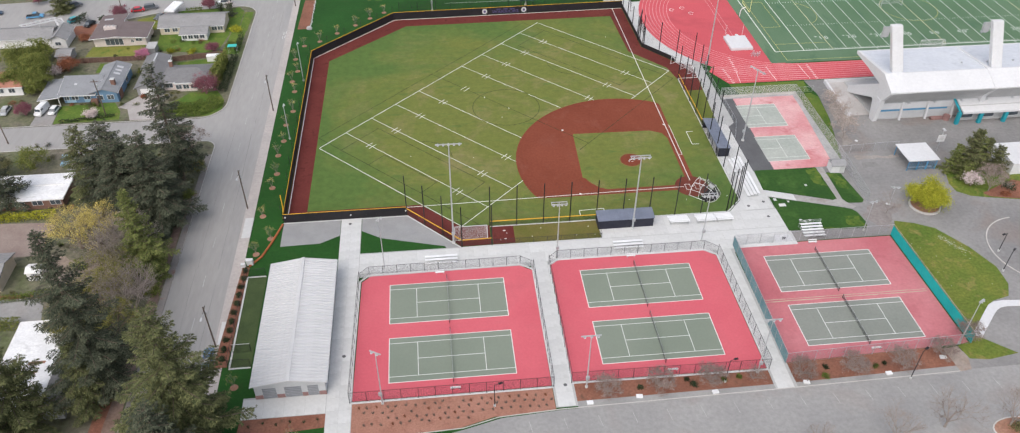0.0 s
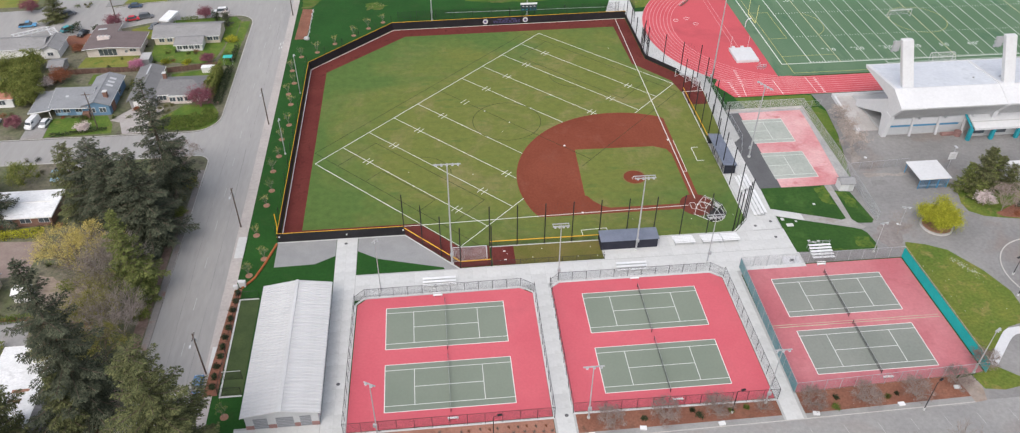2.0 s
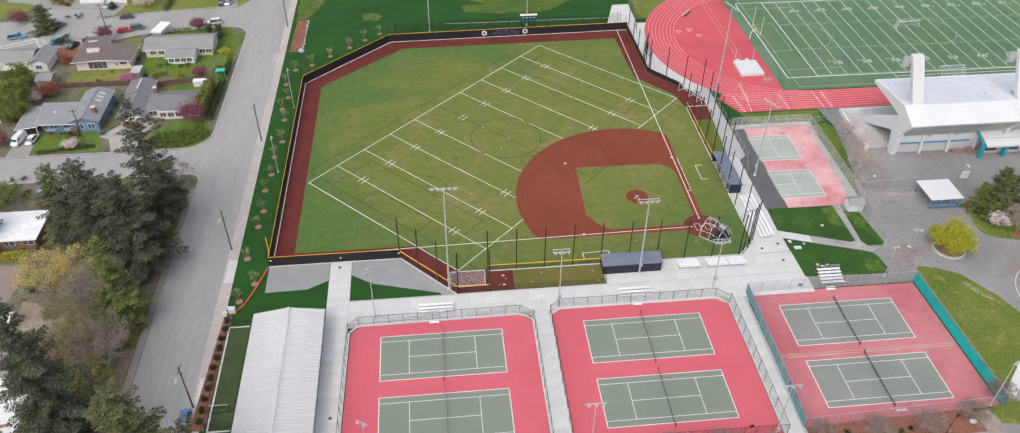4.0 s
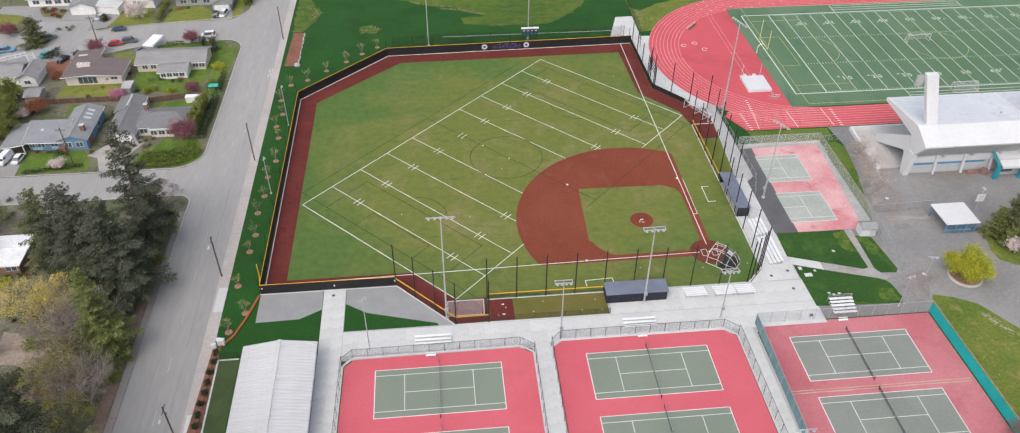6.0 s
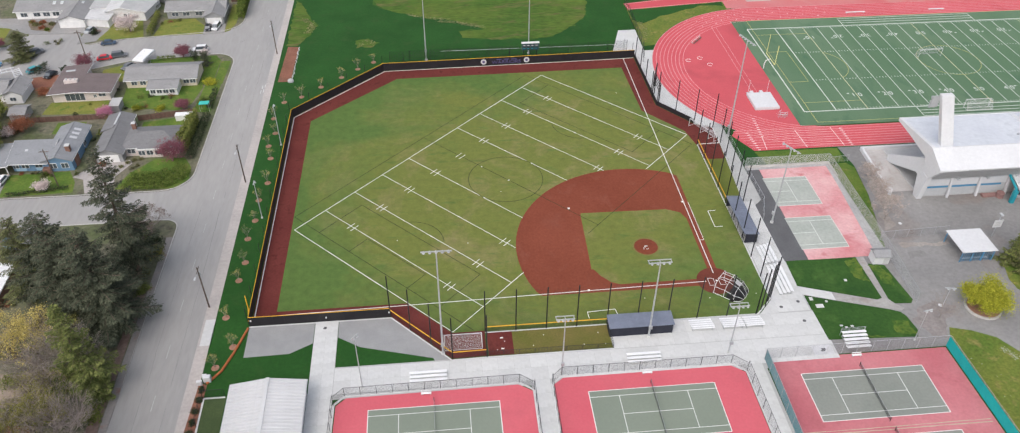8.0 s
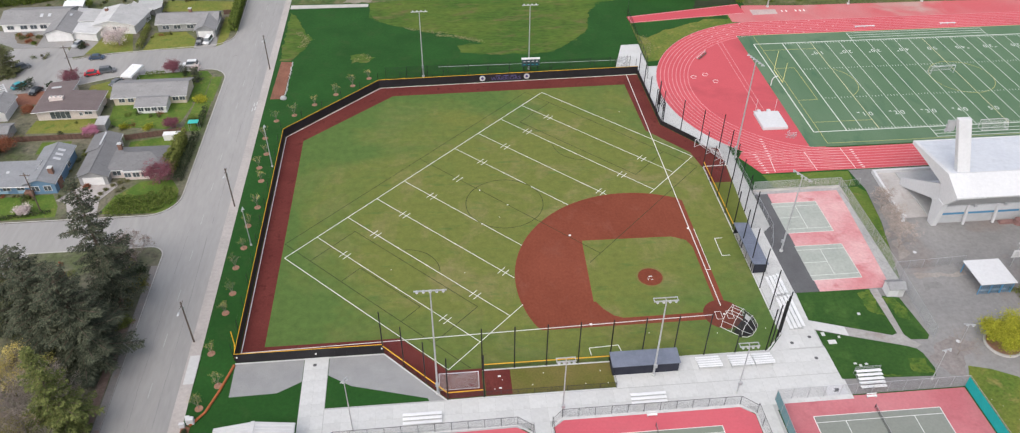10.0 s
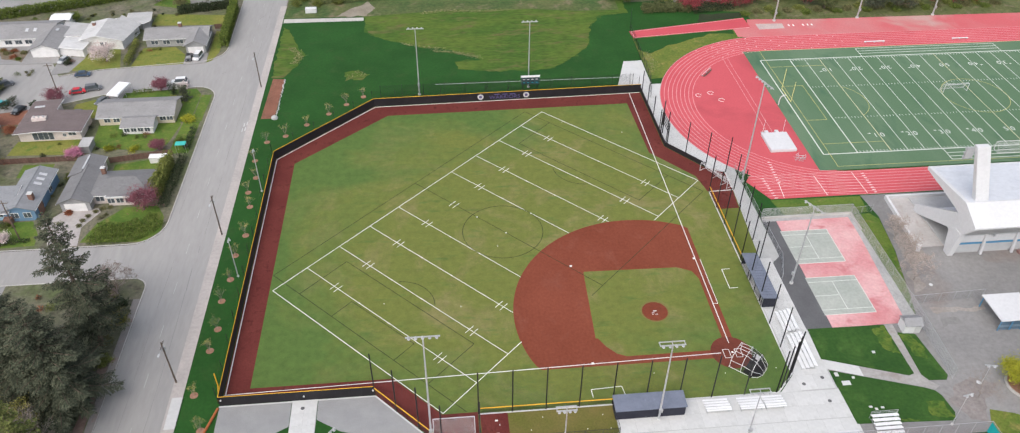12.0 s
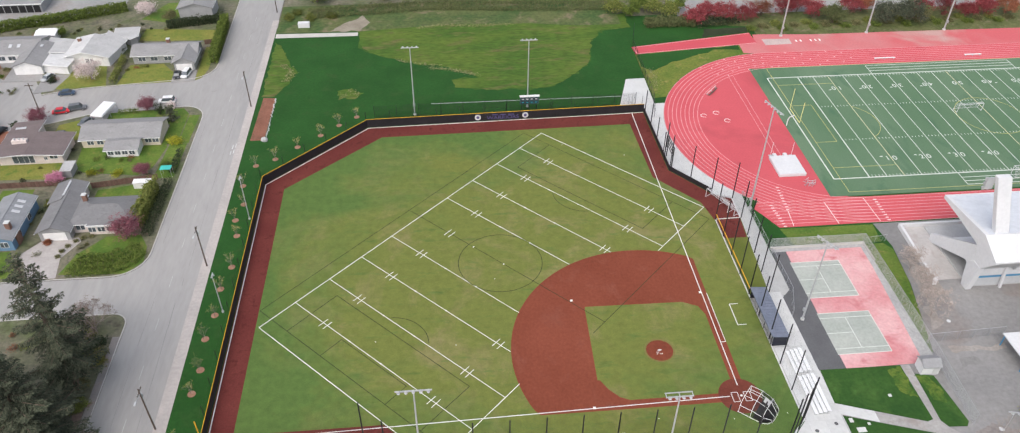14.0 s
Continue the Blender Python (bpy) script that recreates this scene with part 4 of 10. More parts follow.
for x, y in ((44.8, 54.2), (72.1, 54.3), (44.9, 26.75)):
    solid("base", boxed(x - 0.24, y - 0.24, 0.0, x + 0.24, y + 0.24, 0.09), M_WHITE, "square white base on the infield", "base", group="bases")
solid("home_plate", prism(bmesh.new(), [(72.2, 27.0), (72.65, 27.0), (72.65, 27.3), (72.42, 27.5), (72.2, 27.3)], 0.0, 0.03), M_WHITE, "white five-sided home plate", "base")
FIELD = thing("field_marking", "white painted lines on the baseball turf", "field lines", kind="structure")


def mark(p, q, w, mat_=None, z=0.014, name="line"):
    part(name, stripe(bmesh.new(), p, q, w, z), mat_ or M_WHITE, FIELD)


mark((70.2, 27.2), (-23.8, 25.2), 0.16)
mark((72.4, 29.6), (72.3, 124.6), 0.16)
mark((73.4, 40.4), (73.4, 54.0), 0.12)
mark((72.4, 40.4), (73.4, 40.4), 0.12)
mark((77.2, 50.4), (77.2, 44.6), 0.14)
mark((77.2, 50.4), (79.0, 50.4), 0.14)
mark((77.2, 44.6), (79.0, 44.6), 0.14)
mark((43.5, 20.6), (49.3, 20.9), 0.14)
mark((43.5, 20.6), (43.6, 18.8), 0.14)
mark((49.3, 20.9), (49.6, 19.0), 0.14)
for s in (-1, 1):
    x = HX + s * 1.15
    for p, q in (((x - 0.6, 25.9), (x + 0.6, 25.9)), ((x - 0.6, 28.0), (x + 0.6, 28.0)), ((x - 0.6, 25.9), (x - 0.6, 28.0)), ((x + 0.6, 25.9), (x + 0.6, 28.0))):
        mark(p, q, 0.1, z=0.016)
U, V, P0 = Vector((0.7071, 0.7071)), Vector((0.7071, -0.7071)), Vector((-18.45, 52.1))


def on_clay(p):
    return (Vector(p) - Vector((MX, MY))).length < 28.8 and p[0] < 73.5 and p[1] > 26


def football(u, v):
    return P0 + U * u + V * v


def clipped(p, q, w, mat_=None, z=0.014):
    """A line broken off where it meets the clay."""
    n = 200
    run = None
    for k in range(n + 1):
        c = p.lerp(q, k / n)
        ok = not on_clay(c)
        if ok and run is None:
            run = c
        if run is not None and (not ok or k == n):
            if (c - run).length > 0.4:
                mark(run, c, w, mat_, z)
            run = None


LEN, WID = 91.44, 48.77
mark(football(0, 0), football(LEN, 0), 0.135)
clipped(football(0, WID), football(LEN, WID), 0.135)
for k in range(11):
    u = k * LEN / 10
    clipped(football(u, 0), football(u, WID), 0.135 if k in (0, 10) else 0.115)
    if 0 < k < 10:
        for v in (WID / 5.2, WID * 0.807):
            c = football(u, v)
            if not on_clay(c):
                for dv in (-0.6, 0.6):
                    mark(football(u - 1.2, v + dv), football(u + 1.2, v + dv), 0.13)
for k in range(1, 10):
    for v in (WID * 0.34, WID * 0.52):
        c = football(k * LEN / 10, v)
        if not on_clay(c):
            mark(c + U * -0.15, c + U * 0.15, 0.3, z=0.0165, name="line_dot")
# dull soccer lines woven into the turf
c0 = football(LEN / 2, WID / 2)
pts = arc(c0.x, c0.y, 9.15, 0, 360, 48)
for a, b in zip(pts, pts[1:]):
    if not on_clay(a) and not on_clay(b):
        mark(a, b, 0.13, M_BLACKLINE, 0.0145)
mark(football(LEN / 2, -3.6), football(LEN / 2, WID + 3.2), 0.12, M_BLACKLINE, 0.0145)
mark(football(LEN / 2 - 4, WID + 3.2), football(LEN - 3, WID + 3.2), 0.12, M_BLACKLINE, 0.0145)
for p, q in (((3, -3.6), (LEN - 3, -3.6)), ((3, -3.6), (3, WID + 3)), ((LEN - 3, -3.6), (LEN - 3, WID + 3)),
             ((3, 5), (16, 5)), ((16, 5), (16, 42)), ((3, 42), (16, 42)), ((LEN - 3, 5), (LEN - 16, 5)), ((LEN - 16, 5), (LEN - 16, 42)), ((LEN - 3, 42), (LEN - 16, 42)),
             ((3, 15), (8.5, 15)), ((8.5, 15), (8.5, 33)), ((3, 33), (8.5, 33))):
    clipped(football(*p), football(*q), 0.13, M_BLACKLINE, 0.006)
for u0, a0 in ((13.5, -50), (LEN - 13.5, 130)):
    c0 = football(u0, 23.5)
    pts = arc(c0.x, c0.y, 7.5, 45 + a0 + 5, 45 + a0 + 95, 16)
    for a, b in zip(pts, pts[1:]):
        mark(a, b, 0.13, M_BLACKLINE, 0.006)

# ---- running track and stadium field ----
TX, TY, RI, RO, TE = 121.0, 114.4, 31.4, 41.0, 221.0


def oval(r, n=40):
    return arc(TX, TY, r, 90, 270, n) + arc(TE, TY, r, -90, 90, n)


oval_bm = bmesh.new()
a, b = oval(RI), oval(RO)
ring(oval_bm, a + a[:1], b + b[:1], -0.2, 0.012)
prism(oval_bm, [(92.4, 80.6), (96.2, 73.4), (122, 73.5), (122, 83.0), (94.0, 83.0)], -0.2, 0.009)
running = solid("running_track", oval_bm, M_TRACK, "red rubber running track with white lanes", "running track", kind="structure")
M_TRACKD = stuff("deep_red_rubber", (0.50, 0.082, 0.098), (0.56, 0.098, 0.115), big=0.035, fine=2.0, grain=0.14, rough=0.8, c=(0.44, 0.075, 0.088), mid=0.05)
M_TRACKWORN = stuff("sandy_worn_rubber", (0.56, 0.118, 0.13), (0.55, 0.20, 0.20), big=0.035, fine=1.6, grain=0.16, rough=0.85, c=(0.50, 0.31, 0.28), mid=0.04, lo=0.42, hi=0.68)
part("end_zone", prism(bmesh.new(), [(113.2, TY + RI), (113.2, TY - RI)] + [p for p in arc(TX, TY, RI, 262, 98, 36)], -0.2, 0.010), M_TRACKD, running, "deep red rubber inside the bend")
part("north_apron", prism(bmesh.new(), [(118.5, TY + RO - 0.2), (250, TY + RO - 0.2), (250, TY + RO + 9.4), (184, TY + RO + 10.4), (140, TY + RO + 10.9), (123.4, TY + RO + 12.2), (120.6, TY + RO + 12.2), (119.6, TY + RO + 6.5), (114.2, TY + RO + 6.1), (114.0, TY + RO + 0.4)], -0.2, 0.010), M_TRACKWORN, running, "sandy worn rubber apron")
for k in range(9):
    r = RI + 0.3 + k * 1.15
    bm = bmesh.new()
    pts = oval(r, 60)
    ring(bm, pts + pts[:1], (lambda o: o + o[:1])(oval(r + 0.12, 60)), 0.0, 0.017)
    part("lane_line", bm, M_LANE, running, "pale lane line")
for k in range(8):
    y = TY - RI - 0.36 - k * 1.15
    part("lane_line", stripe(bmesh.new(), (93.4 + 0.36 * k, y), (TX, y), 0.12, 0.012), M_LANE, running, "pale lane line")
marks = bmesh.new()
for p, q in (((99.6, 73.7), (100.2, 79.4)), ((110.4, 73.7), (110.0, 81.6)), ((120.4, 73.8), (120.0, 82.4))):
    stripe(marks, p, q, 0.13, 0.016)
for k in range(9):
    for x0, y0, sx, sy in ((122.2, 73.9, 0.0, 0.96), (97.2, 73.6, -0.09, 0.98), (100.0, 79.6, 0.05, 1.06)):
        box(marks, x0 + sx * k, y0 + k * sy, 0.0, x0 + sx * k + 0.75, y0 + k * sy + 0.22, 0.02)
for k in range(20):
    a_ = radians(92 + 1.7 * k)
    r = RI + 1.0 + (k * 37 % 8) * 1.15
    box(marks, TX + r * math.cos(a_) - 0.22, TY + r * math.sin(a_) - 0.09, 0.0, TX + r * math.cos(a_) + 0.22, TY + r * math.sin(a_) + 0.09, 0.02)
for k in range(16):
    x, y = TX + 1 + 1.6 * k, TY + RI + 1.0 + (k * 5 % 8) * 1.15
    box(marks, x - 0.22, y - 0.09, 0.0, x + 0.22, y + 0.09, 0.02)
for x in (132.9, 134.4, 137.7, 139.2, 140.6):
    box(marks, x, 161.8, 0.0, x + 0.5, 163.0, 0.022)
part("start_mark", marks, M_WHITE, running, "white start and exchange marks")
part("worn_patch", prism(bmesh.new(), [(122.5, 160.2), (131.1, 160.5), (131.3, 163.9), (122.5, 164.2)], 0.0, 0.02), stuff("raked_pit_sand", (0.46, 0.36, 0.34), (0.54, 0.43, 0.40), big=0.3, fine=2.0, grain=0.25), running, "worn grey patch on the track")
for x in (105.0, 106.4):
    part("runway_line", stripe(bmesh.new(), (x, 142), (x, 101.5), 0.09, 0.014), M_LANE, running)
sheet("stadium_turf", rect(112.4, 83.6, 246, 146.0), 0.014, M_TURF2, "green artificial turf of a football field", "playing field")
GRID = thing("stadium_marking", "white and yellow painted lines on the football turf", "field lines", kind="structure")


def gmark(p, q, w, mat_=None, z=0.018):
    part("line", stripe(bmesh.new(), p, q, w, z), mat_ or M_FIELDWHITE, GRID)


GX, GY0, GY1, YD = 125.2, 90.4, 140.1, 0.9144
M_CREAMLINE = stuff("cream_line_paint", (0.70, 0.66, 0.44), (0.64, 0.60, 0.40), big=0.3, grain=0.15)
for y in (GY0, GY1):
    gmark((GX - 10 * YD, y), (GX + 110 * YD, y), 0.32)
for x in (GX - 10 * YD, GX + 110 * YD):
    gmark((x, GY0), (x, GY1), 0.32)
for k in range(21):
    gmark((GX + 5 * k * YD, GY0), (GX + 5 * k * YD, GY1), 0.17 if k not in (0, 20) else 0.28, M_CREAMLINE if k in (2, 10, 18) else None, 0.019)
ticks = bmesh.new()
for k in range(1, 100):
    if k % 5:
        x = GX + k * YD
        for y0, y1 in ((GY0 + 0.2, GY0 + 0.95), (GY1 - 0.95, GY1 - 0.2), (GY0 + 16.3, GY0 + 16.9), (GY1 - 16.9, GY1 - 16.3)):
            box(ticks, x - 0.07, y0, 0.0, x + 0.07, y1, 0.024)
part("hash_mark", ticks, M_FIELDWHITE, GRID, "rows of short white hash marks")
SX0, SX1, SY0, SY1 = 117.7, 224.3, 85.0, 146.0
for p, q in (((SX0, SY0), (SX0, SY1)), ((SX0, SY0), (SX1, SY0)), ((SX0, SY1), (SX1, SY1)), ((SX0, 95.0), (SX0 + 16.8, 95.0)), ((SX0, 135.8), (SX0 + 16.8, 135.8)),
             ((SX0, 106.4), (SX0 + 5.7, 106.4)), ((SX0 + 5.7, 106.4), (SX0 + 5.7, 124.6)), ((SX0, 124.6), (SX0 + 5.7, 124.6))):
    gmark(p, q, 0.12, M_YELLOWLINE, 0.021)
for cx, r, a0, a1 in ((171.0, 9.15, 0, 360), (129.4, 9.15, -56, 56)):
    pts = arc(cx, 115.4, r, a0, a1, 40)
    for a, b in zip(pts, pts[1:]):
        gmark(a, b, 0.12, M_YELLOWLINE, 0.021)
for x0, x1 in ((148.2, 193.2),):
    for y in (GY0 - 1.9, GY0 - 3.4, GY1 + 1.9, GY1 + 3.4, GY0 - 4.8, GY1 + 5.0):
        gmark((x0, y), (x1, y), 0.2)
    for x in (x0, x1):
        gmark((x, GY0), (x, GY0 - 4.8), 0.2)
        gmark((x, GY1), (x, GY1 + 5.0), 0.2)


def letters(text, size, m, mat_, parent, name, label, depth=0.003, z=0.0):
    cu = bpy.data.curves.new(name, "FONT")
    cu.body, cu.size, cu.align_x, cu.align_y, cu.extrude = text, size, "CENTER", "CENTER", depth
    tmp = new("tmp_text", cu)
    me = bpy.data.meshes.new_from_object(tmp.evaluated_get(bpy.context.evaluated_depsgraph_get()))
    bpy.data.objects.remove(tmp)
    bpy.data.curves.remove(cu)
    me.name = name
    ob = part(name, me, mat_, parent, label, at=m)
    return ob


for k, s in enumerate(("10", "20", "30", "40", "50", "40", "30", "20", "10")):
    x = GX + (10 + 10 * k) * YD
    letters(s[0] + " " + s[1], 2.5, pose(x, GY0 + 7.5, 0.024) @ Matrix.Diagonal((0.98, 1, 1, 1)), M_FIELDWHITE, GRID, "yard_number", "white yard number " + s)
    letters(s[0] + " " + s[1], 2.5, pose(x, GY1 - 7.0, 0.024, 0, 0, 180) @ Matrix.Diagonal((0.98, 1, 1, 1)), M_FIELDWHITE, GRID, "yard_number", "white yard number " + s)
    if k != 4:
        d = -1 if k < 4 else 1
        for y in (GY0 + 8.4, GY1 - 7.9):
            part("arrow", prism(bmesh.new(), [(x + d * 2.0, y - 0.3), (x + d * 2.8, y), (x + d * 2.0, y + 0.3)], 0.0, 0.024), M_FIELDWHITE, GRID)


# ---- fences and walls ----
def mesh_strip(p, q, z0, z1, t=0.02):
    """A thin upright panel from p to q."""
    p, q = Vector(p), Vector(q)
    d = (q - p).normalized()
    s = Vector((-d.y, d.x)) * t / 2
    return prism(bmesh.new(), [tuple(p - s), tuple(q - s), tuple(q + s), tuple(p + s)], z0, z1)


def spaced(p, q, step):
    p, q = Vector(p), Vector(q)
    n = max(1, round((q - p).length / step))
    return [p.lerp(q, k / n) for k in range(n + 1)]


POSTS = {}


def post_mesh(r, h, mat_, seg=6):
    key = (r, h, mat_.name)
    if key not in POSTS:
        POSTS[key] = mesh_of("post", tube(bmesh.new(), (0, 0, 0), (0, 0, h), r, seg=seg))
        POSTS[key].materials.append(mat_)
    return POSTS[key]


def chain_fence(pts, h, label, wire, metal, step=3.0, r=0.045, closed=False, screen=None, base_z=0.0, rail=True, group="", mid=False, name="chain_link_fence"):
    """Posts, a top rail and a wire panel for each straight run."""
    f = thing(name, label, "fence", group=group)
    runs = list(zip(pts, pts[1:])) + ([(pts[-1], pts[0])] if closed else [])
    for p, q in runs:
        for c in spaced(p, q, step)[:-1 if closed else None]:
            part("post", post_mesh(r, h - base_z, metal), metal, f, at=pose(c.x, c.y, base_z))
        if rail:
            part("top_rail", tube(bmesh.new(), (*p, h - 0.03), (*q, h - 0.03), r * 0.8, seg=6), metal, f)
        if mid:
            part("bottom_rail", tube(bmesh.new(), (*p, base_z + 0.12), (*q, base_z + 0.12), r * 0.7, seg=6), metal, f)
        part("wire_panel", mesh_strip(p, q, base_z + 0.04, h - 0.05), wire, f, "woven wire panel")
        if screen:
            d = (Vector(q) - Vector(p)).normalized()
            s = Vector((-d.y, d.x)) * 0.06
            part("windscreen", mesh_strip(tuple(Vector(p) + s), tuple(Vector(q) + s), base_z + 0.1, h - 0.35, 0.03), screen, f, "stretched fabric windscreen")
    return f


def kerb_edge(pts, w, top, mat_, name, label):
    k = bmesh.new()
    for p, q in zip(pts, pts[1:]):
        stripe(k, p, q, w, top - 0.006, 0.006)
    return solid(name, k, mat_, label, "kerb", kind="structure")


A_EDGE = [(-7.0, -29.8), (30.2, -29.8), (30.4, 1.9), (27.8, 3.9), (-4.4, 3.6), (-6.3, 1.7)]
B_EDGE = [(33.6, -29.2), (71.2, -29.7), (71.0, 2.6), (68.6, 4.8), (35.9, 4.8), (33.9, 3.0)]
for e in (A_EDGE, B_EDGE):
    kerb_edge(e + e[:1], 0.45, 0.05, M_CONC, "court_kerb", "pale concrete kerb round a tennis court")
    chain_fence([e[5], e[0], e[1], e[2]], 3.0, "black chain-link fence round a red tennis court", M_BLACKCHAIN, M_BLACK, group="tennis court fences")
    chain_fence([e[2], e[3], (e[3][0], e[3][1]), e[4], e[5]], 2.4, "low black chain-link fence behind tennis benches", M_BLACKCHAIN, M_BLACK, group="tennis court fences")
chain_fence([(75.3, 5.2), (74.7, -28.7)], 3.0, "fence with faded blue windscreen beside a walk", M_CHAIN, M_STEEL, screen=M_TEALDULL, group="tennis court fences")
chain_fence([(112.6, -27.4), (111.9, 5.2)], 3.0, "fence with bright teal windscreen beside a lawn", M_CHAIN, M_STEEL, screen=M_TEAL, group="tennis court fences")
chain_fence([(75.3, 5.2), (111.9, 5.2)], 3.0, "galvanised chain-link fence behind an old court", M_CHAIN, M_STEEL, group="tennis court fences")
chain_fence([(74.7, -28.7), (112.6, -27.4)], 3.0, "galvanised chain-link fence above a bark bed", M_CHAIN, M_STEEL, group="tennis court fences")
chain_fence([(91.3, 66.4), (112.8, 66.4), (112.8, 59.0), (112.6, 33.4), (111.8, 17.2)], 3.0, "galvanised chain-link fence round worn practice courts", M_CHAINPALE, M_STEEL)
chain_fence([(112.9, 36.8), (129.0, 37.4)], 2.4, "galvanised chain-link fence across an asphalt yard", M_CHAIN, M_STEEL)
chain_fence([(113.0, 66.2), (118.2, 66.8)], 2.0, "short chain-link fence with a gate", M_CHAIN, M_STEEL)
chain_fence([(91.0, 85.6), (91.2, 52.4), (89.0, 46.0)], 1.8, "low chain-link fence beside a concrete walk", M_CHAIN, M_STEEL)
chain_fence([(80.4, 161.4), (79.6, 130.0), (78.0, 122)], 3.0, "dark chain-link fence beside the track", M_BLACKCHAIN, M_BLACK)
chain_fence([(83.1, 173.0), (80.5, 162.8)], 3.0, "dark chain-link fence beyond the run-up strip", M_BLACKCHAIN, M_BLACK)
chain_fence([(-30.0, -19.4), (-30.0, 5.4), (-26.0, 5.4)], 2.4, "black chain-link fence round a narrow turf yard", M_BLACKCHAIN, M_BLACK)
chain_fence([(-30.0, -19.4), (-25.9, -19.4)], 2.4, "black chain-link fence closing a turf yard", M_BLACKCHAIN, M_BLACK)
kerb_edge([(-29.9, -19.4), (-29.9, 5.4), (-26.0, 5.4)], 0.35, 0.06, M_CONC, "yard_kerb", "pale concrete kerb of a turf yard")
kerb_edge([(-30.0, -19.5), (-25.9, -19.5)], 0.35, 0.06, M_CONC, "yard_kerb", "pale concrete kerb of a turf yard")

# padded outfield wall with its yellow cap
wall = thing("wall_outfield", "black padded outfield wall with a yellow cap", "wall", kind="structure")
WALL = [(3.7, 22.9), (-24.1, 22.9), (-23.9, 100.1), (0.2, 123.4), (75.7, 125.1)]
WALL_E = [(75.7, 125.1), (76.1, 97.5), (84.0, 87.6)]
H_WALL = 2.4


def padded(p, q, h, cap=True):
    p, q = Vector(p), Vector(q)
    for a, b in zip(spaced(p, q, 2.4), spaced(p, q, 2.4)[1:]):
        d = (b - a).normalized() * 0.012
        part("pad", mesh_strip(tuple(a + d), tuple(b - d), 0.05, h, 0.16), M_BLACKPAD, wall)
    d = (q - p).normalized()
    part("wall_backing", mesh_strip(tuple(p), tuple(q), 0.0, h - 0.1, 0.08), M_BLACK, wall)
    if cap:
        part("cap", tube(bmesh.new(), (*p, h + 0.03), (*q, h + 0.03), 0.07, seg=8), M_YELLOW, wall, "yellow wall cap")


for p, q in zip(WALL, WALL[1:]):
    padded(p, q, H_WALL)
for p, q in zip(WALL_E, WALL_E[1:]):
    padded(p, q, 1.3, cap=False)
inner_kerb = bmesh.new()
for p, q in (((-23.55, 25.3), (-23.45, 99.8)), ((-23.45, 99.8), (0.5, 122.9)), ((0.5, 122.9), (62.0, 124.3)), ((62.0, 124.3), (75.4, 124.7))):
    stripe(inner_kerb, p, q, 0.2, 0.02)
part("base_strip", inner_kerb, M_WHITE, wall, "pale strip at the wall's foot")
outer_kerb = bmesh.new()
for p, q in (((-24.3, 22.6), (3.8, 22.6)), ((3.8, 22.6), (15.5, 10.4)), ((15.5, 10.4), (22.3, 10.5)), ((22.5, 10.5), (47.0, 10.5)), ((22.4, 16.9), (46.9, 16.9)), ((60.0, 16.9), (78.0, 16.9)), ((78.0, 16.9), (82.0, 21)), ((82.0, 21), (82.2, 77.4)), ((82.2, 77.6), (88.3, 77.8)), ((88.4, 85.2), (88.2, 77.8))):
    stripe(outer_kerb, p, q, 0.3, 0.04)
solid("kerb_field", outer_kerb, M_CONC, "pale concrete kerb round the baseball field", "kerb", kind="structure")
# emblems and lettering on the inner face of the far wall
back = thing("wall_lettering", "violet lettering and round pale emblems on black padding", "sign")
for x in (29.8, 42.7):
    part("emblem", tube(bmesh.new(), (x, 123.85 + (x - 30) * 0.0225, 1.25), (x, 123.80 + (x - 30) * 0.0225, 1.25), 0.84, seg=28), M_EMBLEM, back, "round pale emblem")
    part("emblem_ring", tube(bmesh.new(), (x, 123.80 + (x - 30) * 0.0225, 1.25), (x, 123.76 + (x - 30) * 0.0225, 1.25), 0.42, seg=24), M_PURPLE, back)
letters("WARRIORS", 1.55, pose(36.6, 123.93, 0.92, 90, 0, 1.3) @ Matrix.Diagonal((1.12, 1, 1, 1)), M_PURPLE, back, "lettering", "violet word WARRIORS", depth=0.03)
for k in range(3):
    part("small_bar", boxed(33.6 + k * 2.2, 123.86, 1.72, 35.2 + k * 2.2, 123.95, 1.98), M_PURPLE, back, "row of small violet writing")

for x, z in ((-23.7, 1.6), (-9.0, 1.2), (3.5, 1.5)):
    solid("wall_lamp", tube(bmesh.new(), (x, 22.84, z), (x, 22.62, z), 0.16, seg=10), M_WHITEPAINT, "small round white lamp on the black wall", "wall lamp", group="wall lamps")
# netting fence on and behind the outfield wall
def net_fence(pts, h, step, label, base_z=0.0, wire=None, r=0.12, caps=None, name="netting_fence"):
    f = thing(name, label, "netting fence", group="tall netting round the field")
    for p, q in zip(pts, pts[1:]):
        for c in spaced(p, q, step):
            part("post", post_mesh(r, h, M_BLACK, 8), M_BLACK, f, at=pose(c.x, c.y, 0))
        part("netting", mesh_strip(p, q, base_z, h - 0.1), wire or M_NET, f, "fine black netting")
        if caps:
            part("cap_pipe", tube(bmesh.new(), (*p, caps), (*q, caps), 0.1, seg=8), M_YELLOW, f, "yellow safety cap")
            part("wire_panel", mesh_strip(p, q, 0.05, caps, 0.03), M_BLACKCHAIN, f, "black wire panel")
    return f


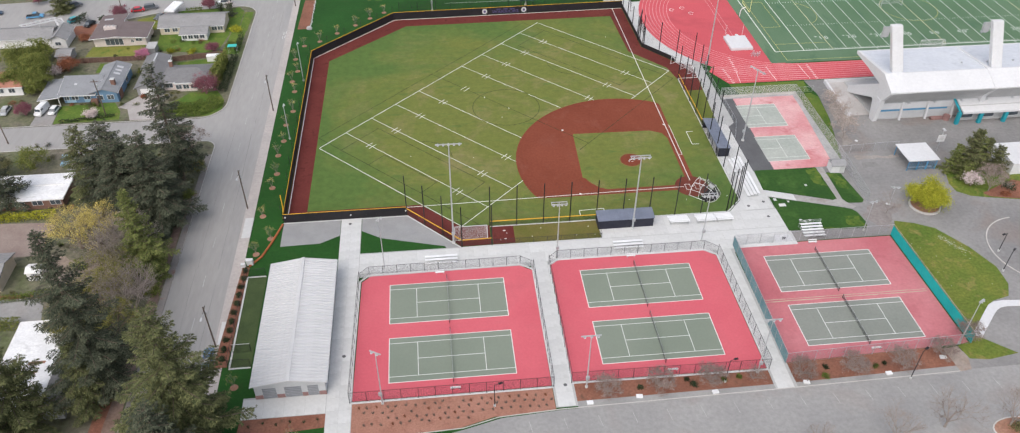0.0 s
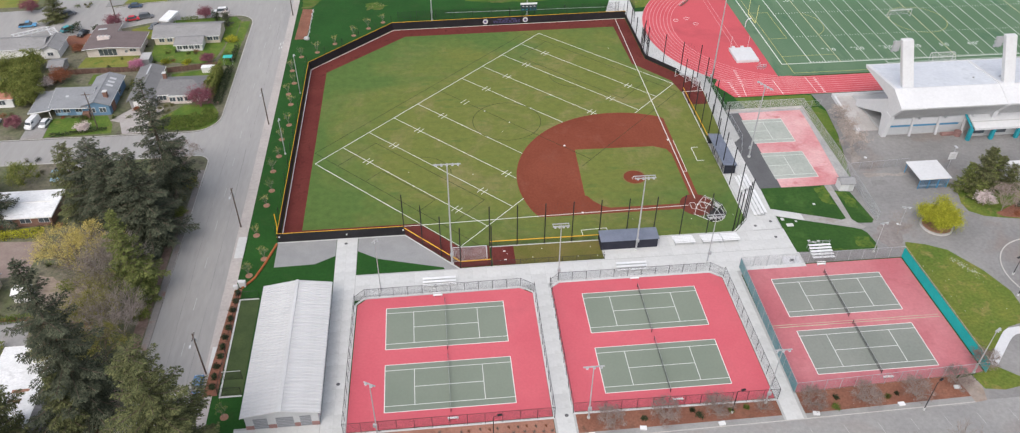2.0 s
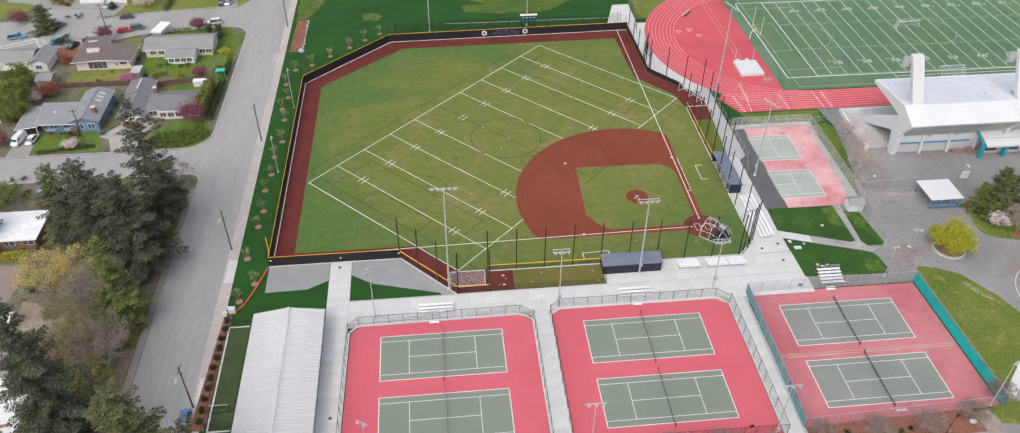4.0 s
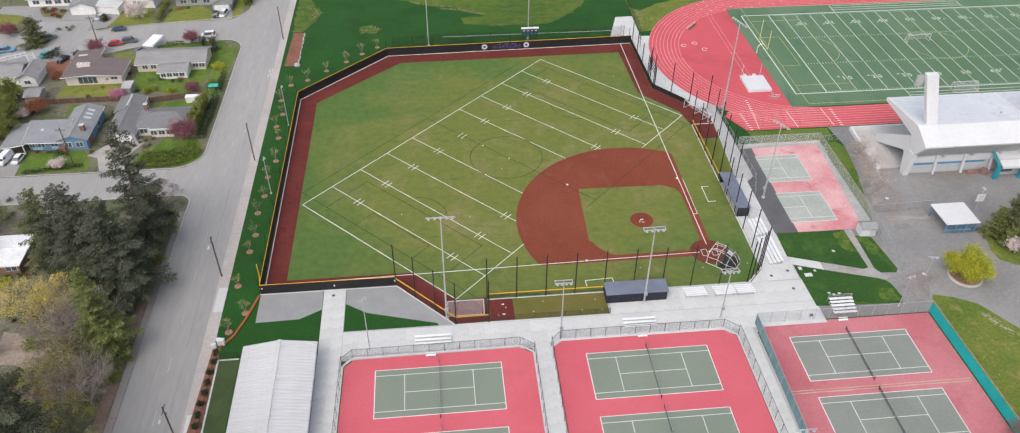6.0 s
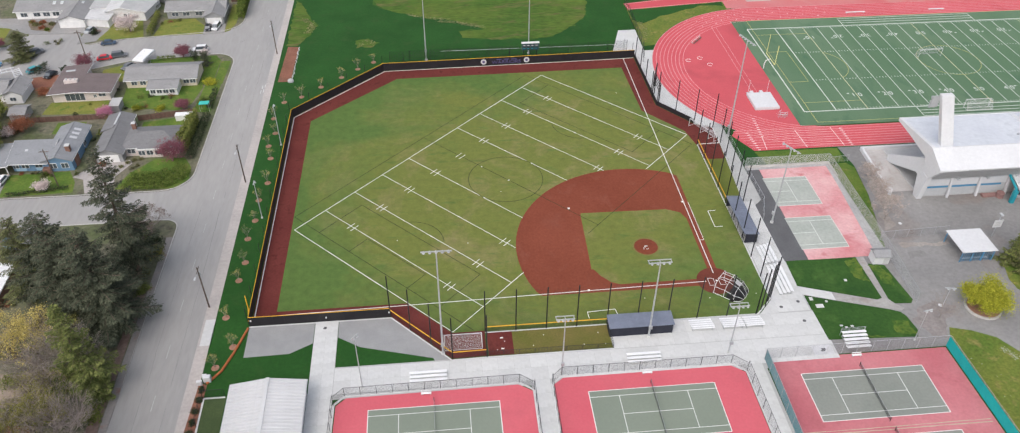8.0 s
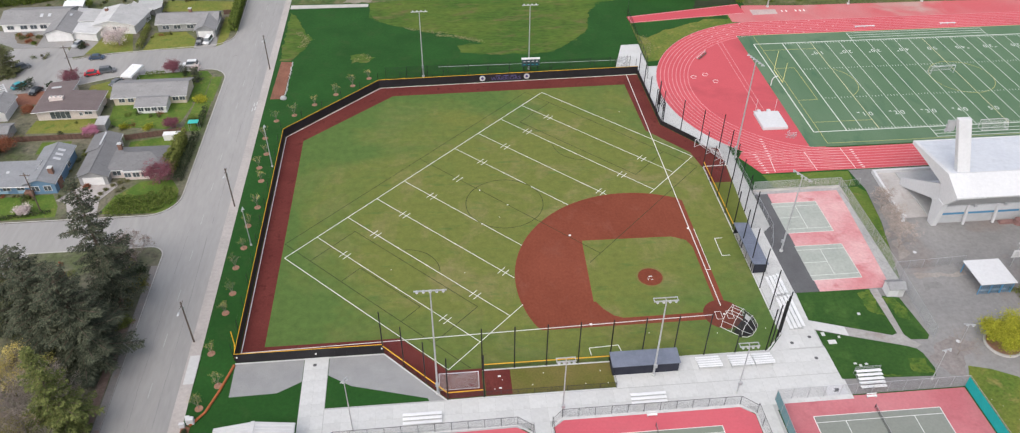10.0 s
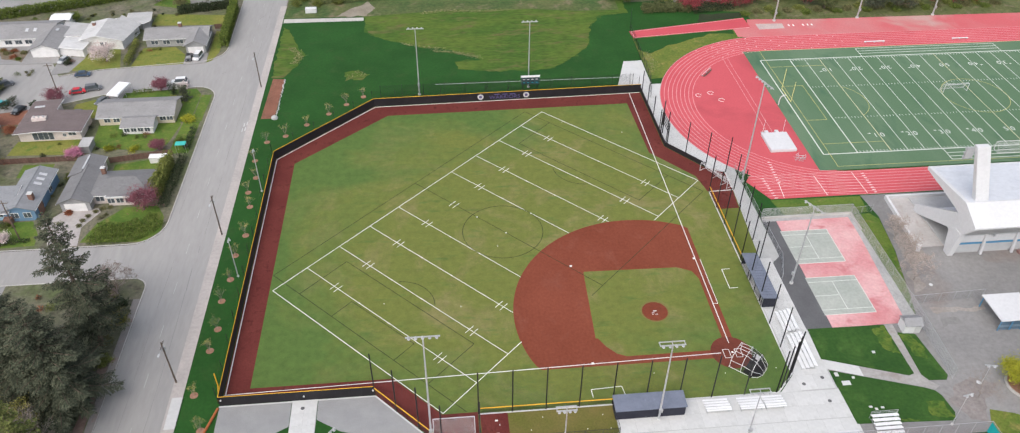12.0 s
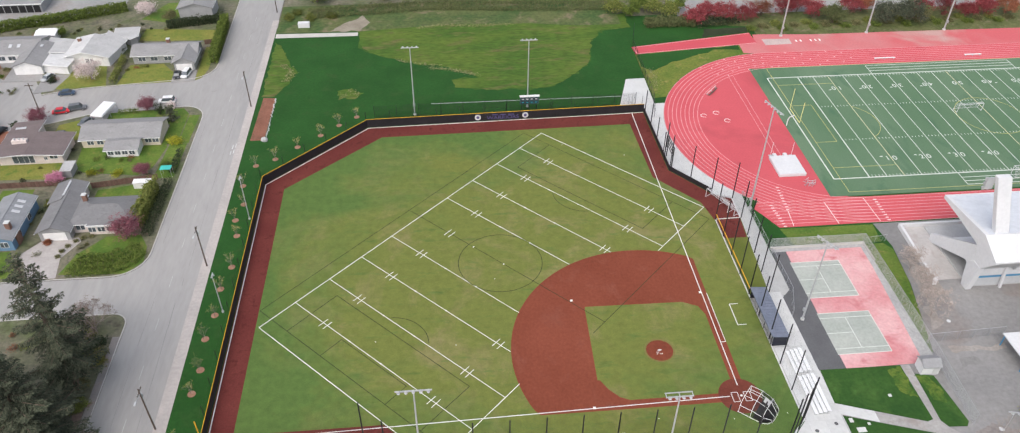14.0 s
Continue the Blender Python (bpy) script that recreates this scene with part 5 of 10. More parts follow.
net_fence([(-24.5, 23.4), (-24.4, 100.4), (-0.1, 123.9), (75.2, 125.8)], 4.6, 6.2, "black netting posts behind the outfield wall", 2.3, r=0.06)
net_fence([(2.0, 127.4), (74.0, 128.4)], 4.2, 6.0, "dark chain-link fence behind the far outfield wall", 0.0, M_BLACKCHAIN, r=0.06)
net_fence([(3.7, 22.9), (15.7, 10.6), (22.3, 10.7)], 11.3, 5.8, "tall black netting over a yellow-capped corner fence", 0.0, caps=2.0)
net_fence([(22.4, 17.0), (46.8, 17.0)], 11.3, 6.1, "tall black netting over a yellow-capped bullpen fence", 0.0, caps=1.5)
net_fence([(46.8, 17.0), (77.6, 17.0)], 11.3, 6.16, "tall black netting behind the diamond", 0.0)
net_fence([(77.6, 17.0), (80.2, 19.0), (82.1, 21.3)], 11.3, 1.6, "tall black netting behind home plate", 0.0)
net_fence([(82.1, 21.3), (82.2, 53.0)], 11.0, 6.4, "tall black netting along the first base side", 0.0)
net_fence([(82.2, 53.0), (82.2, 77.6)], 10.5, 6.1, "tall black netting over a yellow-capped bullpen fence", 0.0, caps=1.5)
net_fence([(86.6, 53.2), (88.4, 77.8), (88.5, 85.0), (84.0, 87.4), (76.2, 97.4)], 10.5, 7.0, "tall black netting between the field and the track", 0.0)
net_fence([(76.2, 97.4), (76.0, 124.6)], 7.0, 7.0, "black netting beside the running track", 1.8)
chain_fence([(22.4, 10.7), (46.9, 10.6), (46.9, 17)], 1.5, "low black fence round a bullpen", M_BLACKCHAIN, M_BLACK)
fr = thing("field_sign", "black steel sign frame on two tall posts", "sign frame", pose(76.9, 104.8, 0, 0, 0, 70))
for x in (-3.0, 3.0):
    part("post", tube(bmesh.new(), (x, 0, 0), (x, 0, 7.5), 0.14), M_BLACK, fr)
for z in (4.6, 5.9, 7.2):
    part("panel", boxed(-3.0, -0.08, z - 0.42, 3.0, 0.08, z + 0.3), M_BLACK, fr)
for x in (-1.5, 0, 1.5):
    part("brace", tube(bmesh.new(), (x, 0, 4.2), (x, 0, 7.5), 0.06), M_BLACK, fr)
foul = thing("foul_pole", "yellow foul pole at the outfield corner", "foul pole", pose(-24.3, 25.2, 0))
part("pole", tube(bmesh.new(), (0, 0, 0), (0, 0, 6.2), 0.11), M_YELLOW, foul)
part("brace", tube(bmesh.new(), (0, 0, 3.0), (0, -2.0, 1.0), 0.06), M_YELLOW, foul)
foul2 = thing("foul_pole", "pale foul pole at the outfield corner", "foul pole", pose(72.3, 125.4, 0))
part("pole", tube(bmesh.new(), (0, 0, 0), (0, 0, 6.2), 0.1), M_STEEL, foul2)

# ---- dugouts ----
def dugout(m, length, label):
    d = thing("dugout", label, "dugout", m, group="dugouts")
    part("roof", profile(bmesh.new(), [(-1.7, 2.45), (1.8, 2.75), (1.8, 2.9), (-1.7, 2.6)], -length / 2 - 0.2, length / 2 + 0.2), M_BLUEROOF, d, "blue-grey metal roof")
    for k in range(int(length / 0.8)):
        part("roof_seam", profile(bmesh.new(), [(-1.7, 2.6), (1.8, 2.9), (1.8, 2.94), (-1.7, 2.64)], -length / 2 + k * 0.8, -length / 2 + k * 0.8 + 0.05), M_BLUEROOF, d)
    part("back_wall", boxed(-length / 2, -1.5, 0, length / 2, -1.3, 2.47), M_DARKBLUE, d, "dark navy wall")
    for x in (-length / 2, length / 2 - 0.2):
        part("side_wall", boxed(x, -1.3, 0, x + 0.2, 1.3, 2.5), M_DARKBLUE, d)
    for k in range(4):
        part("post", tube(bmesh.new(), (-length / 2 + 0.4 + k * (length - 0.8) / 3, 1.5, 0), (-length / 2 + 0.4 + k * (length - 0.8) / 3, 1.5, 2.7), 0.06), M_BLACK, d)
    part("front_fence", mesh_strip((-length / 2, 1.5), (length / 2, 1.5), 0.05, 1.1), M_BLACKCHAIN, d)
    part("bench", boxed(-length / 2 + 0.5, -1.1, 0.4, length / 2 - 0.5, -0.65, 0.48), M_ALU, d, "aluminium bench")
    return d


dugout(pose(53.0, 15.0, 0), 12.6, "dark dugout with a blue-grey metal roof")
dugout(pose(83.4, 45.2, 0, 0, 0, 90), 13.4, "dark dugout with a blue-grey metal roof")

# ---- light poles ----
def flood_pole(x, y, h, arm, lamps, turn=0, label="galvanised floodlight pole with a crossarm of lamps", r=0.2, metal=None, name="floodlight_pole", boxz=2.6, rows=1):
    metal = metal or M_STEEL
    p = thing(name, label, "light pole", pose(x, y, 0, 0, 0, turn), group="floodlight poles")
    part("pole", tube(bmesh.new(), (0, 0, 0), (0, 0, h), r, r * 0.55, seg=12), metal, p)
    part("base", tube(bmesh.new(), (0, 0, 0), (0, 0, 0.35), r * 2.0, seg=12), M_CONC, p, "concrete footing")
    if boxz:
        part("control_box", boxed(-0.32, -r - 0.32, boxz, 0.32, -r + 0.03, boxz + 0.75), metal, p, "grey control box")
    part("crossarm", boxed(-arm / 2, -0.09, h - 0.25, arm / 2, 0.09, h - 0.07), metal, p)
    if rows > 1:
        part("crossarm", boxed(-arm / 2, 0.75, h - 0.25, arm / 2, 0.9, h - 0.1), metal, p)
        for x_ in (-arm / 2 + 0.1, arm / 2 - 0.1, 0.0):
            part("arm_link", boxed(x_ - 0.06, 0.09, h - 0.22, x_ + 0.06, 0.75, h - 0.12), metal, p)
    for k in range(lamps):
        lx = -arm / 2 + (k + 0.5) * arm / lamps
        b = bmesh.new()
        bmesh.ops.create_cone(b, cap_ends=True, segments=12, radius1=0.27, radius2=0.14, depth=0.34, matrix=pose(lx, -0.2, h + 0.0, 20))
        head = part("lamp_head", b, metal, p, "pale lamp head")
        b = bmesh.new()
        bmesh.ops.create_cone(b, cap_ends=True, segments=12, radius1=0.25, radius2=0.25, depth=0.04, matrix=pose(lx, -0.27, h - 0.18, 20))
        part("lens", b, M_LAMPGLASS, head)
    return p


flood_pole(13.9, 12.2, 26.6, 5.4, 5)
flood_pole(54.4, 12.9, 19.9, 4.4, 4, rows=2)
flood_pole(36.0, 5.3, 14.8, 3.4, 4, r=0.15, rows=2)
flood_pole(68.9, 7.5, 12.8, 3.6, 4, r=0.15, rows=2)
flood_pole(-1.2, 5.3, 14.0, 1.6, 2, turn=50, r=0.12, boxz=0)
flood_pole(36.2, -30.4, 14.1, 3.6, 3, r=0.14)
flood_pole(-1.1, -30.4, 14.0, 2.2, 2, turn=-30, r=0.13)
flood_pole(68.8, -30.2, 14.5, 3.4, 3, r=0.14)
flood_pole(90.7, 44.9, 20.9, 5.0, 5, turn=-62)
flood_pole(91.4, 80.8, 28.0, 6.4, 6, turn=-72, r=0.22)
flood_pole(12.8, 128.6, 20.5, 4.6, 4, turn=180)
flood_pole(44.0, 130.3, 20.5, 4.6, 4, turn=180)
flood_pole(-25.4, 86.8, 12.0, 1.4, 1, turn=90, r=0.12, boxz=0, label="slim green-grey light pole behind the outfield wall")
flood_pole(-26.3, 57.1, 10.4, 1.4, 1, turn=90, r=0.12, boxz=0, label="slim green-grey light pole behind the outfield wall")
for x in (129.4, 157.8, 184.0):
    flood_pole(x, 166.0, 26.0, 4.6, 5, r=0.26, label="tall grey floodlight pole beyond the running track")
flood_pole(110.3, -27.2, 12.0, 1.4, 2, turn=30, r=0.12, boxz=0, label="grey light pole at the corner of a court")
flood_pole(116.5, 15.5, 5.4, 2.2, 2, turn=-12, r=0.07, boxz=0, label="slim grey twin-headed lamp post in the yard")
flood_pole(106.4, 7.2, 8.5, 2.0, 2, turn=10, r=0.1, boxz=0, label="grey twin light pole beside a lawn")


def street_light(x, y, h, turn, label="black lamp post with one curved arm"):
    p = thing("street_lamp", label, "street lamp", pose(x, y, 0, 0, 0, turn), group="small lamp posts")
    part("pole", tube(bmesh.new(), (0, 0, 0), (0, 0, h), 0.09, 0.06, 8), M_BLACK, p)
    part("base", tube(bmesh.new(), (0, 0, 0), (0, 0, 0.5), 0.22), M_CONC, p)
    part("arm", tube(bmesh.new(), (0, 0, h - 0.1), (0.9, 0, h + 0.15), 0.05), M_BLACK, p)
    part("lamp_head", boxed(0.7, -0.2, h + 0.05, 1.5, 0.2, h + 0.2), M_BLACK, p)


street_light(96.7, -34.5, 7.6, 30)
street_light(62.0, -31.8, 6.0, 10)
street_light(19.0, -33.0, 6.0, 10)
street_light(130.4, -8.6, 5.4, 40)
street_light(133.0, -2.5, 5.2, 200)

# ---- seats ----
def bleacher(m, length, rows, label, rail=False):
    """Plank rows that rise towards -y."""
    b = thing("bleacher", label, "bleacher", m, group="aluminium bleachers")
    for k in range(rows):
        y, z = -k * 0.75, 0.42 + k * 0.22
        part("seat_plank", boxed(-length / 2, y - 0.21, z, length / 2, y + 0.21, z + 0.06), M_ALU, b)
        part("foot_plank", boxed(-length / 2, y - 0.53, z - 0.14, length / 2, y - 0.215, z - 0.09), M_ALU, b)
    n = max(2, round(length / 1.9))
    for k in range(n):
        x = -length / 2 + 0.3 + k * (length - 0.6) / (n - 1)
        fb = bmesh.new()
        box(fb, x - 0.04, -rows * 0.75 + 0.3, 0.0, x + 0.04, 0.2, 0.08)
        for j in range(rows):
            box(fb, x - 0.03, -j * 0.75 - 0.05, 0.08, x + 0.03, -j * 0.75 + 0.05, 0.42 + j * 0.22)
        part("frame", fb, M_STEEL, b, "steel frame")
    if rail:
        zt = 0.42 + rows * 0.22
        for z in (zt + 0.1, zt + 0.5):
            part("rail", tube(bmesh.new(), (-length / 2, -rows * 0.75 + 0.2, z), (length / 2, -rows * 0.75 + 0.2, z), 0.04, seg=6), M_STEEL, b)
        for k in range(4):
            x = -length / 2 + k * length / 3
            part("rail_post", tube(bmesh.new(), (x, -rows * 0.75 + 0.2, 0), (x, -rows * 0.75 + 0.2, zt + 0.5), 0.04, seg=6), M_STEEL, b)
    return b


bleacher(pose(65.5, 15.9, 0.02), 4.6, 4, "small aluminium bleacher of four rows")
bleacher(pose(71.7, 15.8, 0.02), 4.4, 4, "aluminium bleacher of four rows beside another")
bleacher(pose(76.1, 15.8, 0.02), 3.8, 4, "aluminium bleacher of four rows beside another")
bleacher(pose(84.3, 33.9, 0.02, 0, 0, 90), 5.6, 4, "aluminium bleacher behind the netting")
bleacher(pose(84.4, 26.0, 0.02, 0, 0, 90), 8.8, 4, "long aluminium bleacher behind the netting")
bleacher(pose(52.2, 6.4, 0.02, 0, 0, 180), 6.6, 3, "aluminium bleacher of three rows above a tennis court")
bleacher(pose(11.0, 5.6, 0.02, 0, 0, 180), 7.0, 3, "aluminium bleacher of three rows above a tennis court")
bleacher(pose(94.6, 6.2, 0.02, 0, 0, 180), 4.9, 5, "aluminium bleacher with a back rail above a tennis court", rail=True)


def bench(x, y, turn=0):
    b = thing("bench", "short white bench inside a tennis court", "bench", pose(x, y, 0.03, 0, 0, turn), group="court benches")
    for dy in (-0.12, 0.12):
        part("seat_plank", boxed(-0.95, dy - 0.1, 0.42, 0.95, dy + 0.1, 0.47), M_ALU, b)
    part("back_plank", boxed(-0.95, 0.28, 0.62, 0.95, 0.32, 0.85), M_ALU, b)
    for dx in (-0.8, 0.75):
        part("leg", boxed(dx, -0.2, 0.0, dx + 0.06, 0.3, 0.42), M_STEEL, b)


for x, y, a in ((10.5, 2.6, 0), (52.0, 3.7, 0), (93.2, 4.2, 0), (12.2, -28.4, 180), (53.0, -28.2, 180), (93.5, -26.9, 180)):
    bench(x, y, a)

# ---- tennis nets ----
def tennis_net(x, ym):
    n = thing("tennis_net", "dark tennis net with a narrow pale band between two posts", "tennis net", pose(x, ym, 0.03), group="tennis nets")
    for s in (-1, 1):
        part("post", tube(bmesh.new(), (0, s * 6.4, 0), (0, s * 6.4, 1.1), 0.06), M_BLACK, n)
    part("mesh", mesh_strip((0, -6.35), (0, 6.35), 0.03, 0.95, 0.02), M_TENNISNET, n)
    part("band", boxed(-0.02, -6.35, 0.95, 0.02, 6.35, 1.0), M_STEEL, n, "narrow pale band")
    part("strap", boxed(-0.025, -0.03, 0.0, 0.025, 0.03, 0.95), M_STEEL, n, "centre strap")


for x0, y1 in ((0, 0), (0, -14.88), (40.28, 0.53), (40.28, -14.35), (80.93, 0.95), (80.9, -13.85)):
    tennis_net(x0 + 11.885, y1 - 5.485)

# ---- equipment ----
def tube_path(pts, r, mat_, parent, name, label=""):
    return part(name, tubes([pts], r), mat_, parent, label)


cage = thing("batting_cage", "wheeled batting cage of bent tubes with dark netting at home plate", "batting cage", pose(74.6, 23.9, 0, 0, 0, 49))
tube_path([(-2.75, 3.0, 0.1), (-2.75, -1.6, 0.1), (-2.2, -2.6, 0.1), (-1.0, -3.2, 0.1), (1.0, -3.2, 0.1), (2.2, -2.6, 0.1), (2.75, -1.6, 0.1), (2.75, 3.0, 0.1)], 0.05, M_ALU, cage, "base_rail", "pale tube")
HOOPS = ((2.8, 2.9, 2.7), (0.6, 3.05, 2.7), (-1.5, 2.35, 2.5))


def hoop_line(y, zt, w):
    return [(-w, y, 0.1), (-w, y, zt * 0.62), (-w * 0.72, y, zt * 0.94), (0, y, zt), (w * 0.72, y, zt * 0.94), (w, y, zt * 0.62), (w, y, 0.1)]


for hoop in HOOPS:
    tube_path(hoop_line(*hoop), 0.045, M_ALU, cage, "hoop", "pale hoop")
for x in (-2.7, -0.95, 0.95, 2.7):
    z = 1.8 if abs(x) > 2 else 2.8
    tube_path([(x, 2.8, z), (x, 0.6, z + 0.12), (x * 0.92, -1.5, z - 0.45), (x * 0.6, -2.95, 0.8), (x * 0.6, -3.1, 0.1)], 0.04, M_ALU, cage, "stay", "pale stay")
cb = bmesh.new()
rings = [[cb.verts.new((x * 0.985, y, z * 0.985 + 0.02)) for x, y, z in hoop_line(*hoop)] for hoop in HOOPS[1:] + ((-3.05, 0.5, 1.6),)]
for a, b in zip(rings, rings[1:]):
    for k in range(6):
        cb.faces.new((a[k], a[k + 1], b[k + 1], b[k]))
part("netting", cb, netting("cage_netting", (0.02, 0.02, 0.02), 0.09, 0.20), cage, "dark netting")
# black sheet on the ground that stands in for the cage's shadow
part("floor_shade", prism(bmesh.new(), [(-2.5, 0.2), (-2.5, -1.5), (-2.0, -2.4), (-0.9, -3.0), (0.9, -3.0), (2.0, -2.4), (2.5, -1.5), (2.5, 0.2)], 0.016, 0.05), M_BLACKPAD, cage, "dark sheet standing in for the shade inside the cage")
for x in (-2.85, 2.85):
    part("wheel", tube(bmesh.new(), (x - 0.1, -1.4, 0.3), (x + 0.1, -1.4, 0.3), 0.3, seg=14), M_RUBBER, cage)
part("rear_pad", profile(bmesh.new(), [(-2.75, 0.1), (-2.75, 0.8), (-2.95, 0.8), (-3.1, 0.1)], -1.5, 1.5), M_BLACKPAD, cage, "black padded rear skirt")
part("canvas", profile(bmesh.new(), [(-0.4, 2.86), (-1.6, 2.36), (-1.6, 2.32), (-0.4, 2.82)], -0.3, 0.9), M_STUCCO, cage, "pale canvas sheet")


def soccer_goal(m, w=7.3, h=2.4, d=1.9, label="white soccer goal with a net"):
    g_ = thing("soccer_goal", label, "soccer goal", m, group="soccer goals")
    part("crossbar", tube(bmesh.new(), (-w / 2, 0, h), (w / 2, 0, h), 0.07), M_WHITEPAINT, g_)
    for s in (-1, 1):
        x = s * w / 2
        part("goal_post", tube(bmesh.new(), (x, 0, 0), (x, 0, h), 0.07), M_WHITEPAINT, g_)
        part("stay", tubes([[(x, 0, h), (x, -0.8, h), (x, -d, 0.06), (x, 0, 0.06)]], 0.05), M_WHITEPAINT, g_)
    part("ground_bar", tube(bmesh.new(), (-w / 2, -d, 0.06), (w / 2, -d, 0.06), 0.05), M_WHITEPAINT, g_)
    nb = bmesh.new()
    a = [nb.verts.new(p) for p in ((-w / 2, -0.8, h), (w / 2, -0.8, h), (w / 2, -d, 0.06), (-w / 2, -d, 0.06), (-w / 2, 0, h), (w / 2, 0, h))]
    nb.faces.new((a[0], a[1], a[2], a[3]))
    nb.faces.new((a[4], a[5], a[1], a[0]))
    part("net", nb, M_WHITENET, g_)


soccer_goal(pose(17.9, 14.7, 0.015))
soccer_goal(pose(84.0, 83.0, 0.015, 0, 0, 118))
soccer_goal(pose(85.6, 80.6, 0.015, 0, 0, 118), w=5.0)
soccer_goal(pose(166.0, 117.6, 0.02, 0, 0, 183))
soccer_goal(pose(165.0, 89.0, 0.02, 0, 0, 0))

gp = thing("goal_post", "yellow football goal post with a curved white neck", "goal post", pose(114.4, 115.0, 0))
part("neck", tubes([[(-1.6, 0, 0), (-1.6, 0, 1.8), (-1.3, 0, 2.6), (-0.6, 0, 3.0), (0, 0, 3.05)]], 0.14, 10), M_WHITEPAINT, gp, "padded white neck")
part("crossbar", tube(bmesh.new(), (0, -3.55, 3.05), (0, 3.55, 3.05), 0.09), M_GOAL, gp)
for s in (-1, 1):
    part("upright", tube(bmesh.new(), (0, s * 3.55, 3.05), (0, s * 3.55, 9.2), 0.07), M_GOAL, gp)

mat_bm = boxed(102.7, 92.2, 0.0, 109.6, 100.3, 0.9)
bmesh.ops.bevel(mat_bm, geom=list(mat_bm.edges), offset=0.12, segments=2, affect="EDGES")
pit = solid("landing_mat", mat_bm, M_WHITEPAINT, "thick white pole vault landing mat", "landing mat")
for x in (104.0, 106.8):
    part("mat_wing", boxed(x, 100.3, 0.02, x + 0.9, 101.6, 0.7), M_WHITEPAINT, pit)
for s, (x, y) in enumerate(((103.6, 101.4), (108.9, 101.0))):
    st = thing("vault_stand", "slim white pole vault stand", "vault stand", pose(x, y, 0))
    part("foot", boxed(-0.4, -0.5, 0, 0.4, 0.5, 0.1), M_STEEL, st)
    part("mast", tube(bmesh.new(), (0, 0, 0.1), (0, 0, 4.2), 0.05), M_WHITEPAINT, st)
for k in range(7):
    hd = thing("hurdle", "white and grey hurdle standing in a cluster", "hurdle", pose(108.4 + 0.8 * (k % 3) + 0.2 * (k // 3), 88.2 + 0.9 * (k // 3), 0.01, 0, 0, 20 * (k % 4)), group="hurdles")
    part("top_bar", boxed(-0.6, -0.03, 0.9, 0.6, 0.03, 1.0), M_WHITEPAINT, hd)
    for s in (-0.55, 0.5):
        part("leg", boxed(s, -0.03, 0.06, s + 0.05, 0.03, 0.9), M_STEEL, hd)
        part("foot", boxed(s, -0.03, 0.0, s + 0.05, 0.7, 0.06), M_STEEL, hd)
for k, (x, y) in enumerate(((91.8, 121.7), (95.6, 122.8), (97.6, 118.7))):
    ring_ = bmesh.new()
    ring(ring_, arc(x, y, 0.75, 0, 300, 20), arc(x, y, 0.88, 0, 300, 20), 0.0, 0.05)
    solid("throwing_ring", ring_, M_WHITE, "white throwing ring set in the red rubber", "throwing ring", group="throwing rings")
bar = thing("long_bench", "long pale bench on the red infield", "bench", pose(97.5, 134.2, 0, 0, 0, 48))
part("seat_plank", boxed(-3.0, -0.05, 0.4, 3.0, 0.25, 0.5), M_LANE, bar)
part("back_plank", boxed(-3.0, -0.9, 0.3, 2.2, -0.5, 0.4), M_POLEWOOD, bar, "dark lower plank")
for x in (-2.5, 0, 2.5):
    part("leg", boxed(x - 0.05, -0.18, 0.02, x + 0.05, 0.18, 0.4), M_STEEL, bar)

sb = thing("scoreboard", "dark baseball scoreboard on posts behind the outfield wall", "scoreboard", pose(44.1, 126.9, 0))
part("panel", boxed(-2.6, -0.15, 3.0, 2.6, 0.15, 5.2), M_SCREEN, sb)
part("header", boxed(-2.7, -0.2, 5.2, 2.7, 0.2, 5.65), M_ALU, sb, "pale header strip")
for k in range(2):
    for j in range(4):
        dw = part("digit_window", boxed(-2.3 + j * 1.2, -0.17, 3.2 + k * 1.0, -1.3 + j * 1.2, -0.15, 3.95 + k * 1.0), M_DARKBLUE, sb, "dark digit field")
        part("digit_bar", boxed(-2.1 + j * 1.2, -0.19, 3.45 + k * 1.0, -1.5 + j * 1.2, -0.17, 3.7 + k * 1.0), M_EMBLEM if k else M_TEALPAINT, dw, "lit digit bar")
for x in (-2.0, 2.0):
    part("post", tube(bmesh.new(), (x, 0.2, 0), (x, 0.2, 5.2), 0.12), M_BLACK, sb)

# ---- metal storage building ----
bld = thing("storage_building", "long grey building with a white standing-seam metal roof", "building", pose(-17.55, -11.2, 0))
HX_, HY_, EV, RG = 6.3, 15.9, 3.75, 4.75
for y0, y1 in ((-HY_, -HY_ + 0.25), (HY_ - 0.25, HY_)):
    w_ = bmesh.new()
    pts = [(-HX_, 0), (HX_, 0), (HX_, EV), (0, RG - 0.05), (-HX_, EV)]
    a = [w_.verts.new((x, y0, z)) for x, z in pts]
    b = [w_.verts.new((x, y1, z)) for x, z in pts]
    w_.faces.new(a)
    w_.faces.new(b[::-1])
    for k in range(5):
        w_.faces.new((a[k], b[k], b[(k + 1) % 5], a[(k + 1) % 5]))
    bmesh.ops.recalc_face_normals(w_, faces=w_.faces)
    part("gable_wall", w_, M_WALLGREY, bld, "light grey wall")
